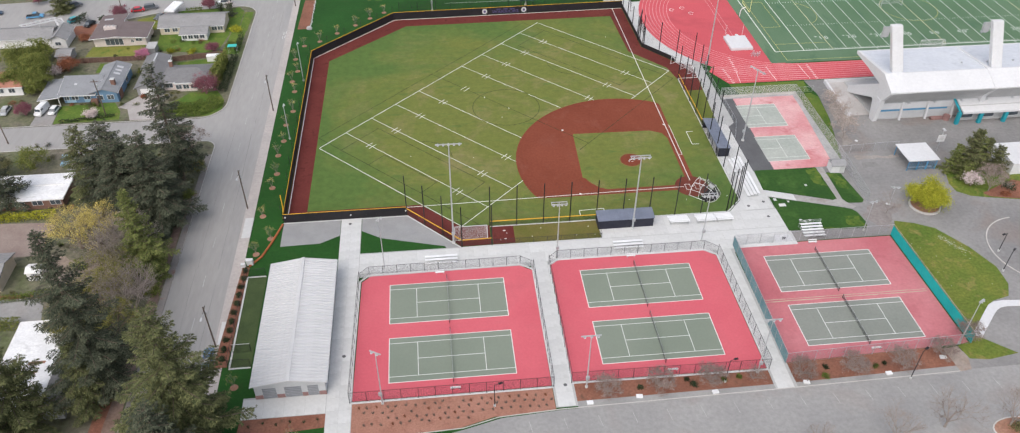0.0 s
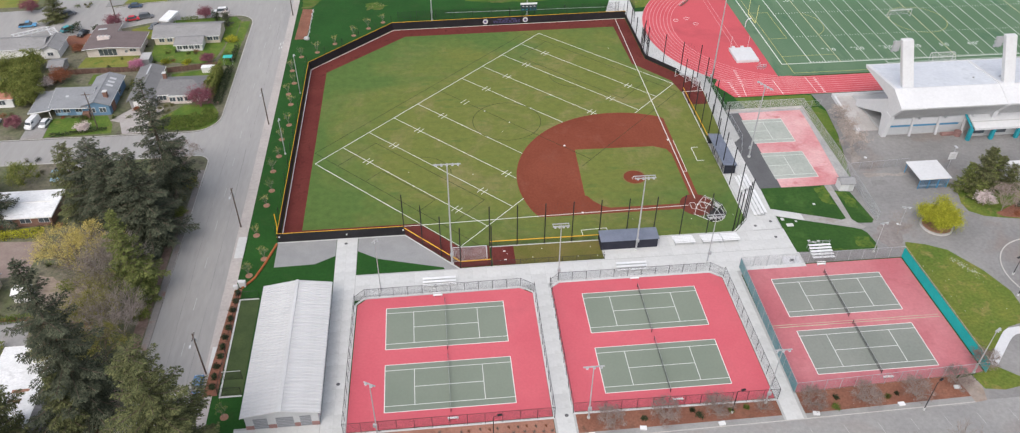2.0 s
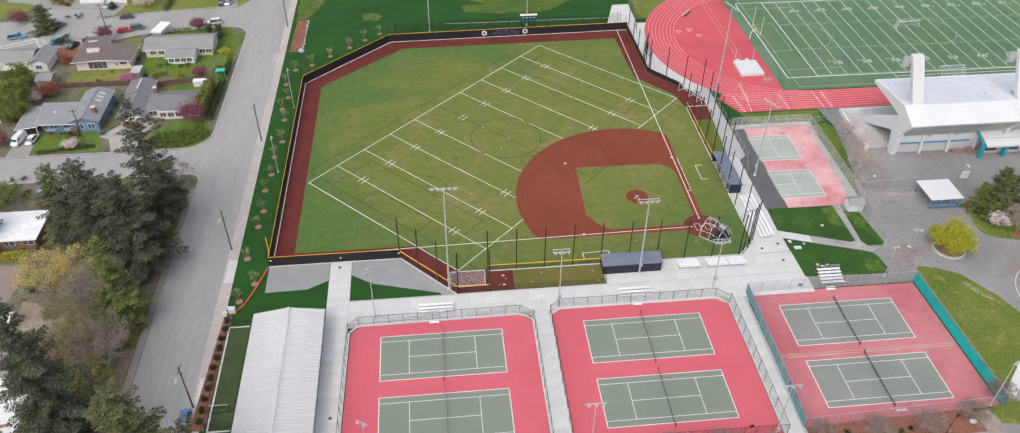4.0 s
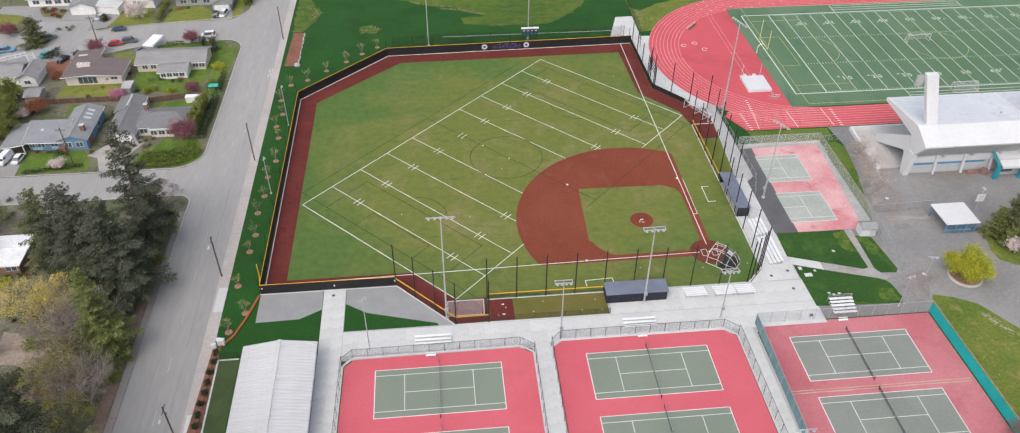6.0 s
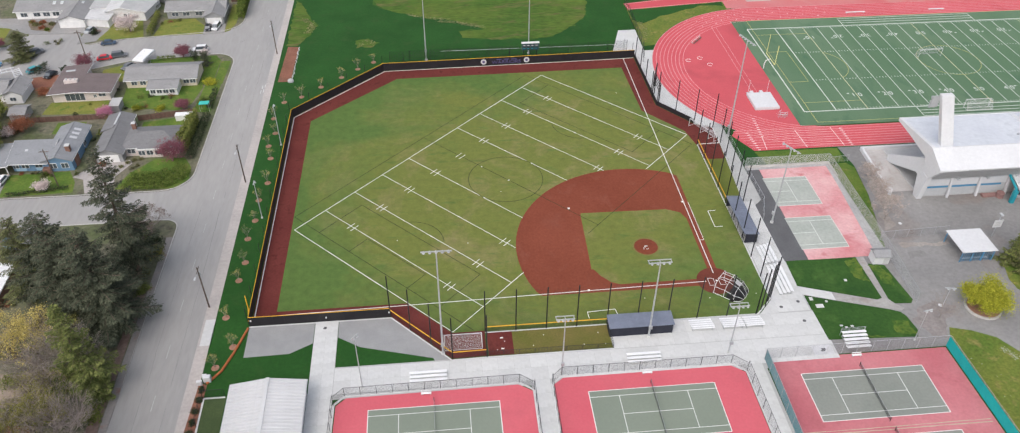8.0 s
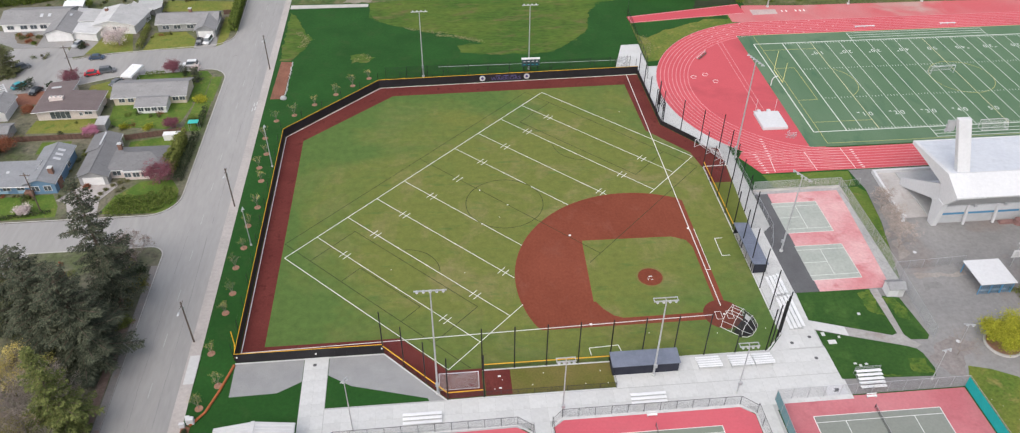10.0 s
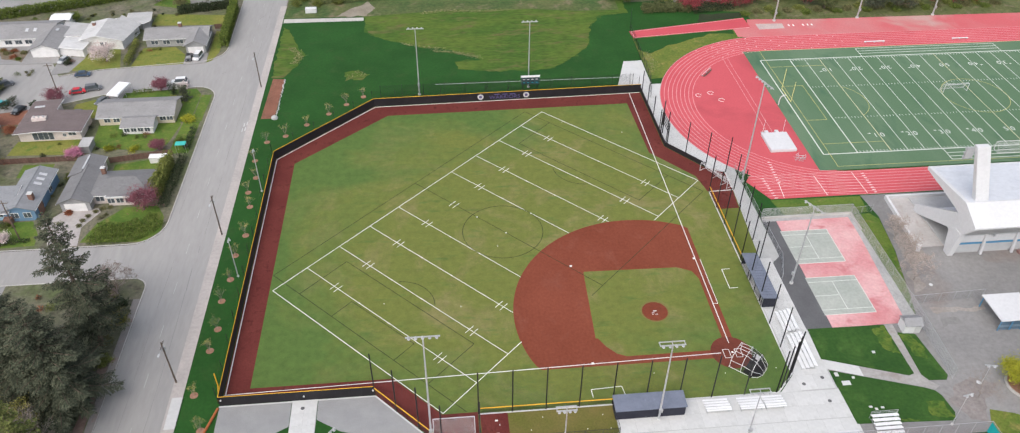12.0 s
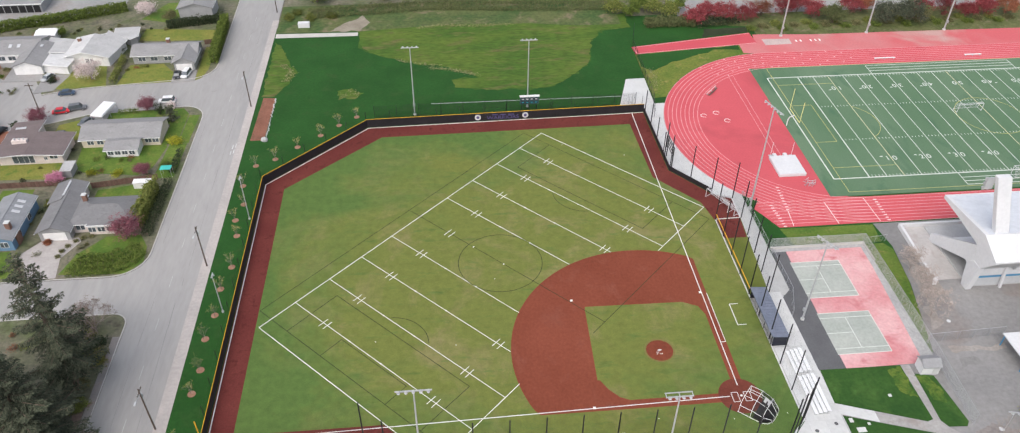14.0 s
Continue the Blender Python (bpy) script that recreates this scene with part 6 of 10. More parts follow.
for x in (-HX_, HX_ - 0.25):
    part("long_wall", boxed(x, -HY_ + 0.25, 0, x + 0.25, HY_ - 0.25, EV), M_WALLGREY, bld)
NP = 46
pw = 2 * (HY_ + 0.45) / NP
for s in (-1, 1):
    pb = bmesh.new()
    e = [(0, RG), (s * (HX_ + 0.5), EV - 0.12)]
    for (x0, z0), (x1, z1) in zip(e, e[1:]):
        v = [pb.verts.new(p) for p in ((x0, -pw / 2, z0), (x1, -pw / 2, z1), (x1, pw / 2, z1), (x0, pw / 2, z0), (x0, -pw / 2, z0 + 0.08), (x1, -pw / 2, z1 + 0.08), (x1, pw / 2, z1 + 0.08), (x0, pw / 2, z0 + 0.08))]
        for f in ((3, 2, 1, 0), (4, 5, 6, 7), (0, 1, 5, 4), (1, 2, 6, 5), (2, 3, 7, 6), (3, 0, 4, 7)):
            pb.faces.new([v[k] for k in f])
        # the raised rib along one edge
        v = [pb.verts.new(p) for p in ((x0, -pw / 2, z0 + 0.08), (x1, -pw / 2, z1 + 0.08), (x1, -pw / 2 + 0.14, z1 + 0.08), (x0, -pw / 2 + 0.14, z0 + 0.08), (x0, -pw / 2 + 0.03, z0 + 0.19), (x1, -pw / 2 + 0.03, z1 + 0.19), (x1, -pw / 2 + 0.11, z1 + 0.19), (x0, -pw / 2 + 0.11, z0 + 0.19))]
        for f in ((4, 5, 6, 7), (0, 1, 5, 4), (1, 2, 6, 5), (2, 3, 7, 6), (3, 0, 4, 7)):
            pb.faces.new([v[k] for k in f])
    bmesh.ops.recalc_face_normals(pb, faces=pb.faces)
    me = mesh_of("roof_panel", pb)
    me.materials.append(M_ROOFMETAL)
    for k in range(NP):
        part("roof_panel", me, M_ROOFMETAL, bld, at=pose(0, -HY_ - 0.45 + (k + 0.5) * pw, 0))
    part("gutter", boxed(min(s * (HX_ + 0.5), s * (HX_ + 0.62)), -HY_ - 0.45, EV - 0.25, max(s * (HX_ + 0.5), s * (HX_ + 0.62)), HY_ + 0.45, EV - 0.06), M_STEEL, bld)
part("ridge_cap", prism(bmesh.new(), rect(-0.32, -HY_ - 0.47, 0.32, HY_ + 0.47), RG + 0.06, RG + 0.2), M_ROOFMETAL, bld)
for x0, x1 in ((-4.9, -2.5), (-1.0, 2.0), (3.1, 5.0)):
    dr = part("roller_door", boxed(x0, -HY_ - 0.05, 0.02, x1, -HY_ + 0.02, 2.7), stuff("door_grey", (0.22, 0.23, 0.25), (0.26, 0.27, 0.29), big=0.5, grain=0.1), bld, "grey roller door")
    for k in range(6):
        part("door_slat", boxed(x0, -HY_ - 0.08, 0.1 + k * 0.44, x1, -HY_ - 0.05, 0.13 + k * 0.44), M_STEEL, dr)
for x0, x1 in ((-6.35, -4.95), (-2.45, -1.05), (2.05, 3.05), (5.05, 6.35)):
    part("brick_base", boxed(x0, -HY_ - 0.1, 0, x1, -HY_ + 0.01, 0.95), M_BRICK, bld, "reddish masonry base")
for y in (-13.5, 1.0, 13.8):
    part("downpipe", boxed(HX_ + 0.0, y, 0, HX_ + 0.12, y + 0.12, EV - 0.2), M_STEEL, bld)
for y in (-15.0, -3.5, 6.0, 14.5):
    part("wall_lamp", boxed(HX_ + 0.0, y, 2.7, HX_ + 0.45, y + 0.4, 3.0), M_BLACK, bld, "black wall lamp")
for y in (-9.0, 4.0, 11.0):
    part("side_door", boxed(HX_ - 0.02, y, 0, HX_ + 0.06, y + 1.1, 2.1), M_STUCCO, bld)
# batting tee frame and boxes in the turf yard
yf = thing("net_frame", "dark net frame on legs in a turf yard", "net frame", pose(-28.0, -15.6, 0))
for x in (-1.7, 1.7):
    part("leg", tube(bmesh.new(), (x, 0, 0), (x, 0, 2.4), 0.05), M_BLACK, yf)
part("bar", tube(bmesh.new(), (-1.7, 0, 2.4), (1.7, 0, 2.4), 0.06), M_STEEL, yf)
part("net", mesh_strip((-1.7, 0), (1.7, 0), 0.05, 2.35), M_BLACKCHAIN, yf)
for x, y, s in ((-31.2, 8.8, 0.6), (-29.9, 9.5, 0.85), (-30.6, 10.4, 0.5)):
    ub = boxed(-s * 0.8, -s * 0.5, 0, s * 0.8, s * 0.5, s * 1.7)
    bmesh.ops.bevel(ub, geom=list(ub.edges), offset=0.05, segments=1, affect="EDGES")
    solid("utility_box", ub, M_WHITEPAINT, "pale utility cabinet at the lawn's end", "utility box", pose(x, y, -0.02), group="utility boxes")

# ---- stadium grandstand ----
std = thing("grandstand", "white concrete grandstand with a folded cantilever roof and leaning pylons", "grandstand", pose(128.4, 0, 0))
SL = 92.0
# the roof falls from a ridge to the field and, shorter, to the rear
part("roof", profile(bmesh.new(), [(52.0, 13.45), (67.2, 11.95), (67.2, 11.5), (52.0, 12.9)], 0.9, SL), M_ROOFBLUEWHITE, std, "pale roof membrane")
part("front_fascia", profile(bmesh.new(), [(67.2, 12.1), (67.45, 12.05), (67.45, 11.3), (67.2, 11.35)], 0.3, SL), M_WHITEPAINT, std)
part("rear_roof", profile(bmesh.new(), [(46.5, 11.0), (51.99, 13.55), (52.4, 13.5), (52.4, 12.9), (46.9, 10.6), (46.5, 10.6)], 0.4, SL), M_WHITEPAINT, std, "white rear slope of the roof")
part("drip_edge", boxed(7.0, 46.42, 10.72, SL, 46.5, 10.92), M_STUCCO, std, "grey drip edge")
# the underside's shade is given by a grey material on the soffit
part("soffit", profile(bmesh.new(), [(46.6, 10.6), (46.95, 10.6), (51.9, 5.2), (51.3, 4.9)], 0.8, SL), M_STUCCO, std, "sloping soffit coloured grey for its shade")
part("rear_wall", boxed(0.9, 51.2, 0, SL, 51.7, 5.2), M_WALLGREY, std, "pale grey rear wall")
part("wall_band", boxed(0.9, 51.12, 3.05, SL, 51.2, 4.7), M_WHITEPAINT, std, "whitish upper wall band")
part("stripe", boxed(1.0, 51.06, 2.45, 20.6, 51.12, 2.95), M_BLUEPAINT, std, "blue stripe")
part("plinth", boxed(0.9, 51.1, 0, SL, 51.2, 0.25), M_STUCCO, std)
part("floor_slab", boxed(0.9, 51.7, 0, SL, 72.0, 0.3), M_STUCCO, std)
for k in range(10):
    part("seat_tier", boxed(0.9, 53.4 + k * 1.15, 7.2 - k * 0.62 - 1.3, SL, 54.55 + k * 1.15, 7.2 - k * 0.62), M_ALU, std, "stepped seating tier")
# end frames: roof beam, raking arm down to the ground and a leaning foot
for x in (0.0, 28.3, 56.6, 84.9):
    beam = profile(bmesh.new(), [(67.4, 12.15), (52.0, 13.72), (46.4, 11.15), (46.4, 10.6), (49.3, 6.9), (51.4, 6.2), (53.2, 10.3), (60.2, 11.0), (67.3, 11.3)], x, x + 0.9)
    bmesh.ops.bevel(beam, geom=list(beam.edges), offset=0.06, segments=1, affect="EDGES")
    part("roof_beam", beam, M_WHITEPAINT, std, "white tapering roof beam")
    part("raker", profile(bmesh.new(), [(51.5, 6.5), (53.2, 10.0), (66.6, 1.7), (66.6, 0.0), (65.4, 0.0), (54.2, 5.2), (52.4, 4.6)], x + 0.02, x + 0.88), M_WHITEPAINT, std, "raking arm")
    part("foot", profile(bmesh.new(), [(50.3, 0), (52.2, 0), (53.4, 5.6), (51.6, 7.0), (49.4, 6.9)], x - 0.15, x + 1.05), M_WHITEPAINT, std, "leaning foot")
for x in (2.6, 29.9, 57.2, 84.5):
    py = boxed(x, 52.5, 12.6, x + 3.0, 54.0, 25.0)
    for v in py.verts:
        v.co.x -= 0.17 * (v.co.z - 13.0)
        v.co.y += 0.30 * (v.co.z - 13.0)
        if v.co.z > 13 and v.co.y > 57.5:
            v.co.y -= 0.3
    bmesh.ops.bevel(py, geom=list(py.edges), offset=0.08, segments=1, affect="EDGES")
    pl = part("pylon", py, M_WHITEPAINT, std, "tall white leaning pylon")
    part("lamp_bracket", boxed(x - 3.4, 57.0, 21.6, x - 1.6, 57.25, 24.4), M_STEEL, pl)
    for j in range(3):
        for i in range(2):
            lb = bmesh.new()
            bmesh.ops.create_cone(lb, cap_ends=True, segments=10, radius1=0.45, radius2=0.2, depth=0.6, matrix=pose(x - 2.1 - 1.0 * i, 57.6, 21.6 + 1.1 * j, -70))
            part("floodlight", lb, M_STEEL, pl, "round floodlight")
for k in range(11):
    x = 7.2 + k * 7.25
    part("buttress", profile(bmesh.new(), [(50.1, 0), (50.6, 0), (51.3, 5.0), (50.8, 5.3)], x, x + 0.5), M_WHITEPAINT, std)
    part("soffit_lamp", boxed(x + 1.4, 50.3, 4.9, x + 2.0, 50.9, 5.25), M_LAMPGLASS, std)
    if 1 < k < 9:
        part("roof_vent", tube(bmesh.new(), (x + 2.1, 56.4, 12.6), (x + 2.1, 56.4, 13.35), 0.28, seg=10), M_STEEL, std, "small grey roof vent")
part("brown_step", boxed(16.0, 49.4, 0, 19.6, 50.4, 0.6), M_BRICK, std, "low reddish masonry ramp")
# lower annex with teal posts
part("annex_roof", profile(bmesh.new(), [(46.6, 3.5), (51.2, 5.0), (51.2, 5.3), (46.6, 3.8)], 22.4, 70), M_WHITEPAINT, std, "white annex roof")
part("annex_eave", boxed(22.4, 46.45, 3.3, 70, 46.6, 3.9), M_WHITEPAINT, std)
part("annex_flashing", profile(bmesh.new(), [(48.6, 4.2), (48.75, 4.25), (48.75, 4.62), (48.6, 4.55)], 22.4, 70), M_STUCCO, std, "grey roof step")
for x in (21.3, 27.6, 34.6, 41.6, 50.0, 62.0):
    part("annex_post", boxed(x, 46.6, 0, x + 0.9, 47.4, 3.5), M_TEALPAINT, std, "teal post")
part("annex_arm", tubes([[(21.7, 47.0, 0), (21.7, 47.0, 3.8), (21.7, 51.0, 5.4)]], 0.3, 6), M_TEALPAINT, std, "teal gable frame")
part("annex_wall", boxed(22.6, 48.6, 0, 70, 48.9, 3.7), M_STUCCO, std)
for x in (23.2, 29.2, 36.2, 44.0):
    part("opening", boxed(x, 48.5, 0.9, x + 3.6, 48.62, 2.9), M_GLASS, std, "dark counter opening")
    part("counter", boxed(x - 0.1, 48.2, 0.8, x + 3.7, 48.6, 0.9), M_WHITEPAINT, std)
part("vent_tub", tube(bmesh.new(), (20.2, 49.4, 0), (20.2, 49.4, 1.3), 0.9, seg=16), M_BRICK, std, "round reddish brick tub")
part("ramp_wall", prism(bmesh.new(), [(-5.0, 71.0), (-4.4, 71.0), (-5.4, 55.0), (-4.8, 53.4), (-5.6, 52.2), (-6.4, 52.4), (-5.6, 53.6), (-6.0, 55.0)], 0, 1.0), M_WHITEPAINT, std, "low white ramp wall")
part("ramp_wall_north", boxed(-5.0, 70.9, 0, 12.0, 71.4, 1.0), M_WHITEPAINT, std)
part("ramp_floor", prism(bmesh.new(), [(-4.4, 70.9), (0.9, 70.9), (0.9, 53.6), (-5.0, 53.6), (-5.2, 55.0)], 0.0, 0.05), stuff("dusty_concrete", (0.44, 0.415, 0.40), (0.52, 0.495, 0.48), big=0.15, fine=1.5, grain=0.15, c=(0.40, 0.345, 0.32), mid=0.2), std, "dusty pinkish concrete floor")

# ---- shed, shelter and signs in the east yard ----
shed = thing("shed", "small white shed with a grey gable roof", "shed", pose(109.5, 30.2, 0, 0, 0, -2))
part("wall", boxed(-1.7, -1.25, 0, 1.7, 1.25, 2.2), M_WHITEPAINT, shed)
part("roof", profile(bmesh.new(), [(-1.55, 2.1), (0, 3.0), (1.55, 2.1), (1.55, 2.22), (0, 3.14), (-1.55, 2.22)], -1.85, 1.85), roofing("shed_felt_roof", (0.26, 0.26, 0.265)), shed, "grey roof")
part("door", boxed(0.4, -1.36, 0.02, 1.5, -1.3, 1.95), M_STUCCO, shed)
shel = thing("shelter", "open shelter with a flat white roof and blue lattice back", "shelter", pose(130.6, 31.4, 0))
rb = boxed(-4.0, -3.7, 2.9, 4.0, 3.8, 3.15)
bmesh.ops.bevel(rb, geom=list(rb.edges), offset=0.05, segments=1, affect="EDGES")
part("roof", rb, M_WHITEPAINT, shel, "flat white roof")
for x in (-3.6, -1.2, 1.2, 3.6):
    for y in (-3.3, 3.4):
        part("post", boxed(x - 0.08, y - 0.08, 0, x + 0.08, y + 0.08, 2.9), M_BLUEPAINT, shel, "blue post")
for k in range(17):
    part("lattice_slat", boxed(-3.6 + k * 0.45, -3.34, 0.1, -3.52 + k * 0.45, -3.26, 2.8), M_BLUEPAINT, shel)
part("bench", boxed(-3.0, -2.9, 0.4, 3.0, -2.4, 0.48), M_STEEL, shel)
sg = thing("sign_post", "white square sign on a grey lamp post", "sign", pose(138.7, 35.6, 0))
part("post", tube(bmesh.new(), (0, 0, 0), (0, 0, 6.3), 0.09), M_STEEL, sg)
part("panel", boxed(-1.0, -0.14, 2.8, 1.0, -0.08, 4.9), M_WHITEPAINT, sg)
for z in (3.4, 3.8, 4.2):
    part("writing_bar", boxed(-0.55, -0.17, z, 0.55, -0.14, z + 0.14), M_STUCCO, sg, "grey bar of writing")
part("lamp_head", boxed(-0.2, -0.4, 6.2, 0.3, 0.6, 6.45), M_LAMPGLASS, sg)
for x, y in ((36.2, -34.1), (45.4, -33.6), (59.5, -34.0), (77.0, -33.5), (93.2, -33.0), (105.3, -30.3)):
    ps = thing("ground_light", "flat pale ground box set in the bark", "ground box", pose(x, y, 0, 0, 0, random.uniform(-10, 10)), group="ground boxes")
    part("box_body", boxed(-0.55, -0.35, 0, 0.55, 0.35, 0.28), M_WHITEPAINT, ps)
    part("box_lid", boxed(-0.6, -0.4, 0.28, 0.6, 0.4, 0.34), M_ALU, ps)
for x, y in ((-8.6, -18.5), (87.4, 19.6), (86.7, 14.2), (32.4, -29.5), (83.4, 18.4), (-9.2, 21.0)):
    dn = tube(bmesh.new(), (x, y, 0.0), (x, y, 0.03), 0.36, seg=16)
    solid("drain_cover", dn, M_PATCH, "dark round drain cover in the paving", "drain cover", group="drain covers")
for k, (x, y, sx, sy) in enumerate(((90.6, 17.4, 1.6, 1.0), (90.0, 19.6, 0.7, 0.9), (93.3, 12.0, 0.6, 0.4), (94.2, 11.4, 0.5, 0.5), (95.4, 11.7, 0.6, 0.4), (93.0, 18.8, 0.5, 0.5), (99.5, 24.5, 0.6, 0.6))):
    solid("paver", boxed(x, y, 0.03, x + sx, y + sy, 0.09), M_CONC, "loose pale concrete block on the grass", "concrete block", group="loose blocks")
board = thing("cover_plate", "pale plate with a dark mark in the plaza", "plate", pose(87.4, 6.4, 0.024))
part("plate", boxed(-2.0, -1.2, 0, 2.0, 1.2, 0.012), M_WHITEPAINT, board)
part("emblem_bar", boxed(-0.5, -0.4, 0.012, 0.4, -0.1, 0.02), M_PATCH, board, "dark mark")
part("emblem_bar", boxed(-0.2, -0.1, 0.012, 0.6, 0.4, 0.02), M_PATCH, board, "dark mark")

fr = thing("fence_frame", "tall black steel frame with crossbars at the fence", "frame", pose(76.9, 101.0, 0, 0, 0, 90))
for x in (-2.6, 2.6):
    part("post", tube(bmesh.new(), (x, 0, 0), (x, 0, 6.2), 0.14, seg=8), M_BLACK, fr)
for z in (3.4, 4.3, 5.2, 6.0):
    part("crossbar", tube(bmesh.new(), (-2.6, 0, z), (2.6, 0, z), 0.11, seg=6), M_BLACK, fr)
sheet("mowing_strip", [(17.3, 133.95), (72.1, 133.65), (72.1, 133.85), (17.3, 134.15)], -0.03, M_STUCCO, "pale concrete mowing strip behind the outfield fence", "edging")

ball = bmesh.new()
bmesh.ops.create_icosphere(ball, subdivisions=1, radius=0.1)
ball = mesh_of("baseball", ball)
for x, y in ((31.5, 12.6), (33.8, 15.2), (41.4, 12.0), (44.6, 14.8), (45.6, 11.8), (26.0, 14.2), (24.4, 12.2), (4.8, 46.2), (20.5, 44.0), (66.2, 104.8), (29.5, 62.0), (51.0, 111.0), (79.5, 22.6), (69.5, 22.2), (56.0, 23.4)):
    solid("baseball", ball, M_WHITE, "white baseball lying on the turf", "ball", pose(x, y, 0.1), group="loose baseballs")


# ---- trees and shrubs ----
def raw(name, verts, faces, material):
    me = bpy.data.meshes.new(name)
    me.from_pydata(verts, [], faces)
    me.materials.append(material)
    return me


def limb(V_, F_, p, q, r0, r1, seg=5):
    """A tapered stick, added to lists of corners and faces."""
    d = (q - p).normalized()
    s = d.orthogonal().normalized()
    u = d.cross(s)
    k0 = len(V_)
    for c, r in ((p, r0), (q, r1)):
        for k in range(seg):
            a = 2 * math.pi * k / seg
            V_.append(tuple(c + r * (math.cos(a) * s + math.sin(a) * u)))
    for k in range(seg):
        F_.append((k0 + k, k0 + (k + 1) % seg, k0 + seg + (k + 1) % seg, k0 + seg + k))


def spray(V_, F_, c, d, side, length, width, droop):
    """A drooping fan of needles: a bent leaf with a pointed tip."""
    k = len(V_)
    cx, cy, cz = c
    ax, ay, az = d.x * length, d.y * length, d.z * length
    sx, sy, sz = side.x * width, side.y * width, side.z * width
    V_.extend([(cx - sx * 0.2, cy - sy * 0.2, cz - sz * 0.2), (cx + sx * 0.2, cy + sy * 0.2, cz + sz * 0.2),
               (cx + ax * 0.5 + sx * 0.5, cy + ay * 0.5 + sy * 0.5, cz + az * 0.5 + sz * 0.5 - droop * 0.25), (cx + ax, cy + ay, cz + az - droop),
               (cx + ax * 0.5 - sx * 0.5, cy + ay * 0.5 - sy * 0.5, cz + az * 0.5 - sz * 0.5 - droop * 0.25)])
    F_.append((k, k + 1, k + 2, k + 3, k + 4))


def conifer(name, x, y, h, r, seed, material, label, bare=0.1, dense=1.0, lean=(0, 0), power=0.6):
    """A straight trunk with whorls of drooping boughs; every bough carries rows of needle sprays."""
    rng = random.Random(seed)
    t = thing(name, label, "tree", pose(x, y, 0))
    V_, F_ = [], []
    top = Vector((lean[0], lean[1], h))
    n = 7
    for k in range(n):
        limb(V_, F_, top * (k / n), top * ((k + 1) / n), 0.018 * h * (1 - k / n) + 0.03, 0.018 * h * (1 - (k + 1) / n) + 0.02, 8)
    part("trunk", raw("trunk", V_, F_, M_TRUNK), M_TRUNK, t)
    LV, LF, BV, BF = [], [], [], []
    z = bare * h
    lobes = rng.uniform(0, 50)
    while z < h * 0.985:
        f = (z - bare * h) / (h * (1 - bare))
        reach = r * (min(1, 0.6 + f * 3.5) if f < 0.12 else (1 - (f - 0.12) / 0.88) ** power) + 0.25
        count = max(4, int(dense * (4.0 + 0.5 * reach)))
        a0 = rng.uniform(0, 6.28)
        for k in range(count):
            a = a0 + 6.283 * k / count + rng.uniform(-0.35, 0.35)
            ln = reach * (0.98 + 0.5 * noise.noise(Vector((1.3 * math.cos(a), 1.3 * math.sin(a), z * 0.16 + lobes)))) * rng.choice((0.5, 0.7, 0.9, 1.0, 1.1, 1.25)) * rng.uniform(0.85, 1.1)
            rise = rng.uniform(-0.30, 0.0) + 0.45 * f
            d = Vector((math.cos(a), math.sin(a), rise)).normalized()
            s_ = Vector((-d.y, d.x, 0)).normalized()
            p = top * (z / h)
            # a bough sags along its length and lifts at the tip
            bend = [p + d * ln * g + Vector((0, 0, -0.16 * ln * g * (1.35 - g))) for g in (0, 0.35, 0.7, 1.0)]
            for u, v in zip(bend, bend[1:]):
                limb(BV, BF, u, v, 0.03 + 0.008 * ln, 0.02, 3)
            m_ = max(3, int(ln / 0.36))
            for j in range(m_):
                g = 0.14 + 0.86 * (j + rng.random()) / m_
                c = p + d * ln * g + Vector((0, 0, -0.16 * ln * g * (1.35 - g)))
                twig = (0.30 + 0.25 * ln * (1 - abs(g - 0.45) * 1.2)) * rng.uniform(0.75, 1.15)
                for sg in (-1, 1):
                    e = (d * rng.uniform(0.55, 0.9) + s_ * sg * rng.uniform(0.6, 1.0) + Vector((0, 0, rng.uniform(-0.35, 0.02)))).normalized()
                    nb = max(2, int(twig / 0.27))
                    for i in range(nb):
                        o = c + e * twig * (i + 0.3) / nb
                        o.z -= 0.12 * twig * (i / nb) ** 2
                        for q in (-1, 1):
                            dd = (e + Vector((-e.y, e.x, 0)) * q * rng.uniform(0.2, 0.9) + Vector((0, 0, rng.uniform(-0.4, 0.12)))).normalized()
                            L = rng.uniform(0.3, 0.56)
                            spray(LV, LF, o, dd, Vector((-dd.y, dd.x, rng.uniform(-0.6, 0.6))), L, rng.uniform(0.13, 0.21), L * rng.uniform(0.05, 0.35))
            c = bend[-1]
            for q in (-0.5, 0.0, 0.5):
                dd = (d + s_ * q + Vector((0, 0, 0.1))).normalized()
                spray(LV, LF, c, dd, Vector((-dd.y, dd.x, 0.2)), 0.6, 0.2, 0.12)
        z += rng.uniform(0.6, 1.15) * (0.7 + 0.4 * min(1, reach / 5))
    for k in range(12):
        dd = Vector((rng.uniform(-0.6, 0.6), rng.uniform(-0.6, 0.6), 0.8)).normalized()
        spray(LV, LF, top - Vector((0, 0, 0.18 * k)), dd, Vector((-dd.y, dd.x, 0.2)), 0.6, 0.2, 0.05)
    bits("branchwork", raw("branchwork", BV, BF, M_TRUNK), M_TRUNK, t)
    bits("crown", raw("crown", LV, LF, material), material, t, "layered needle crown")
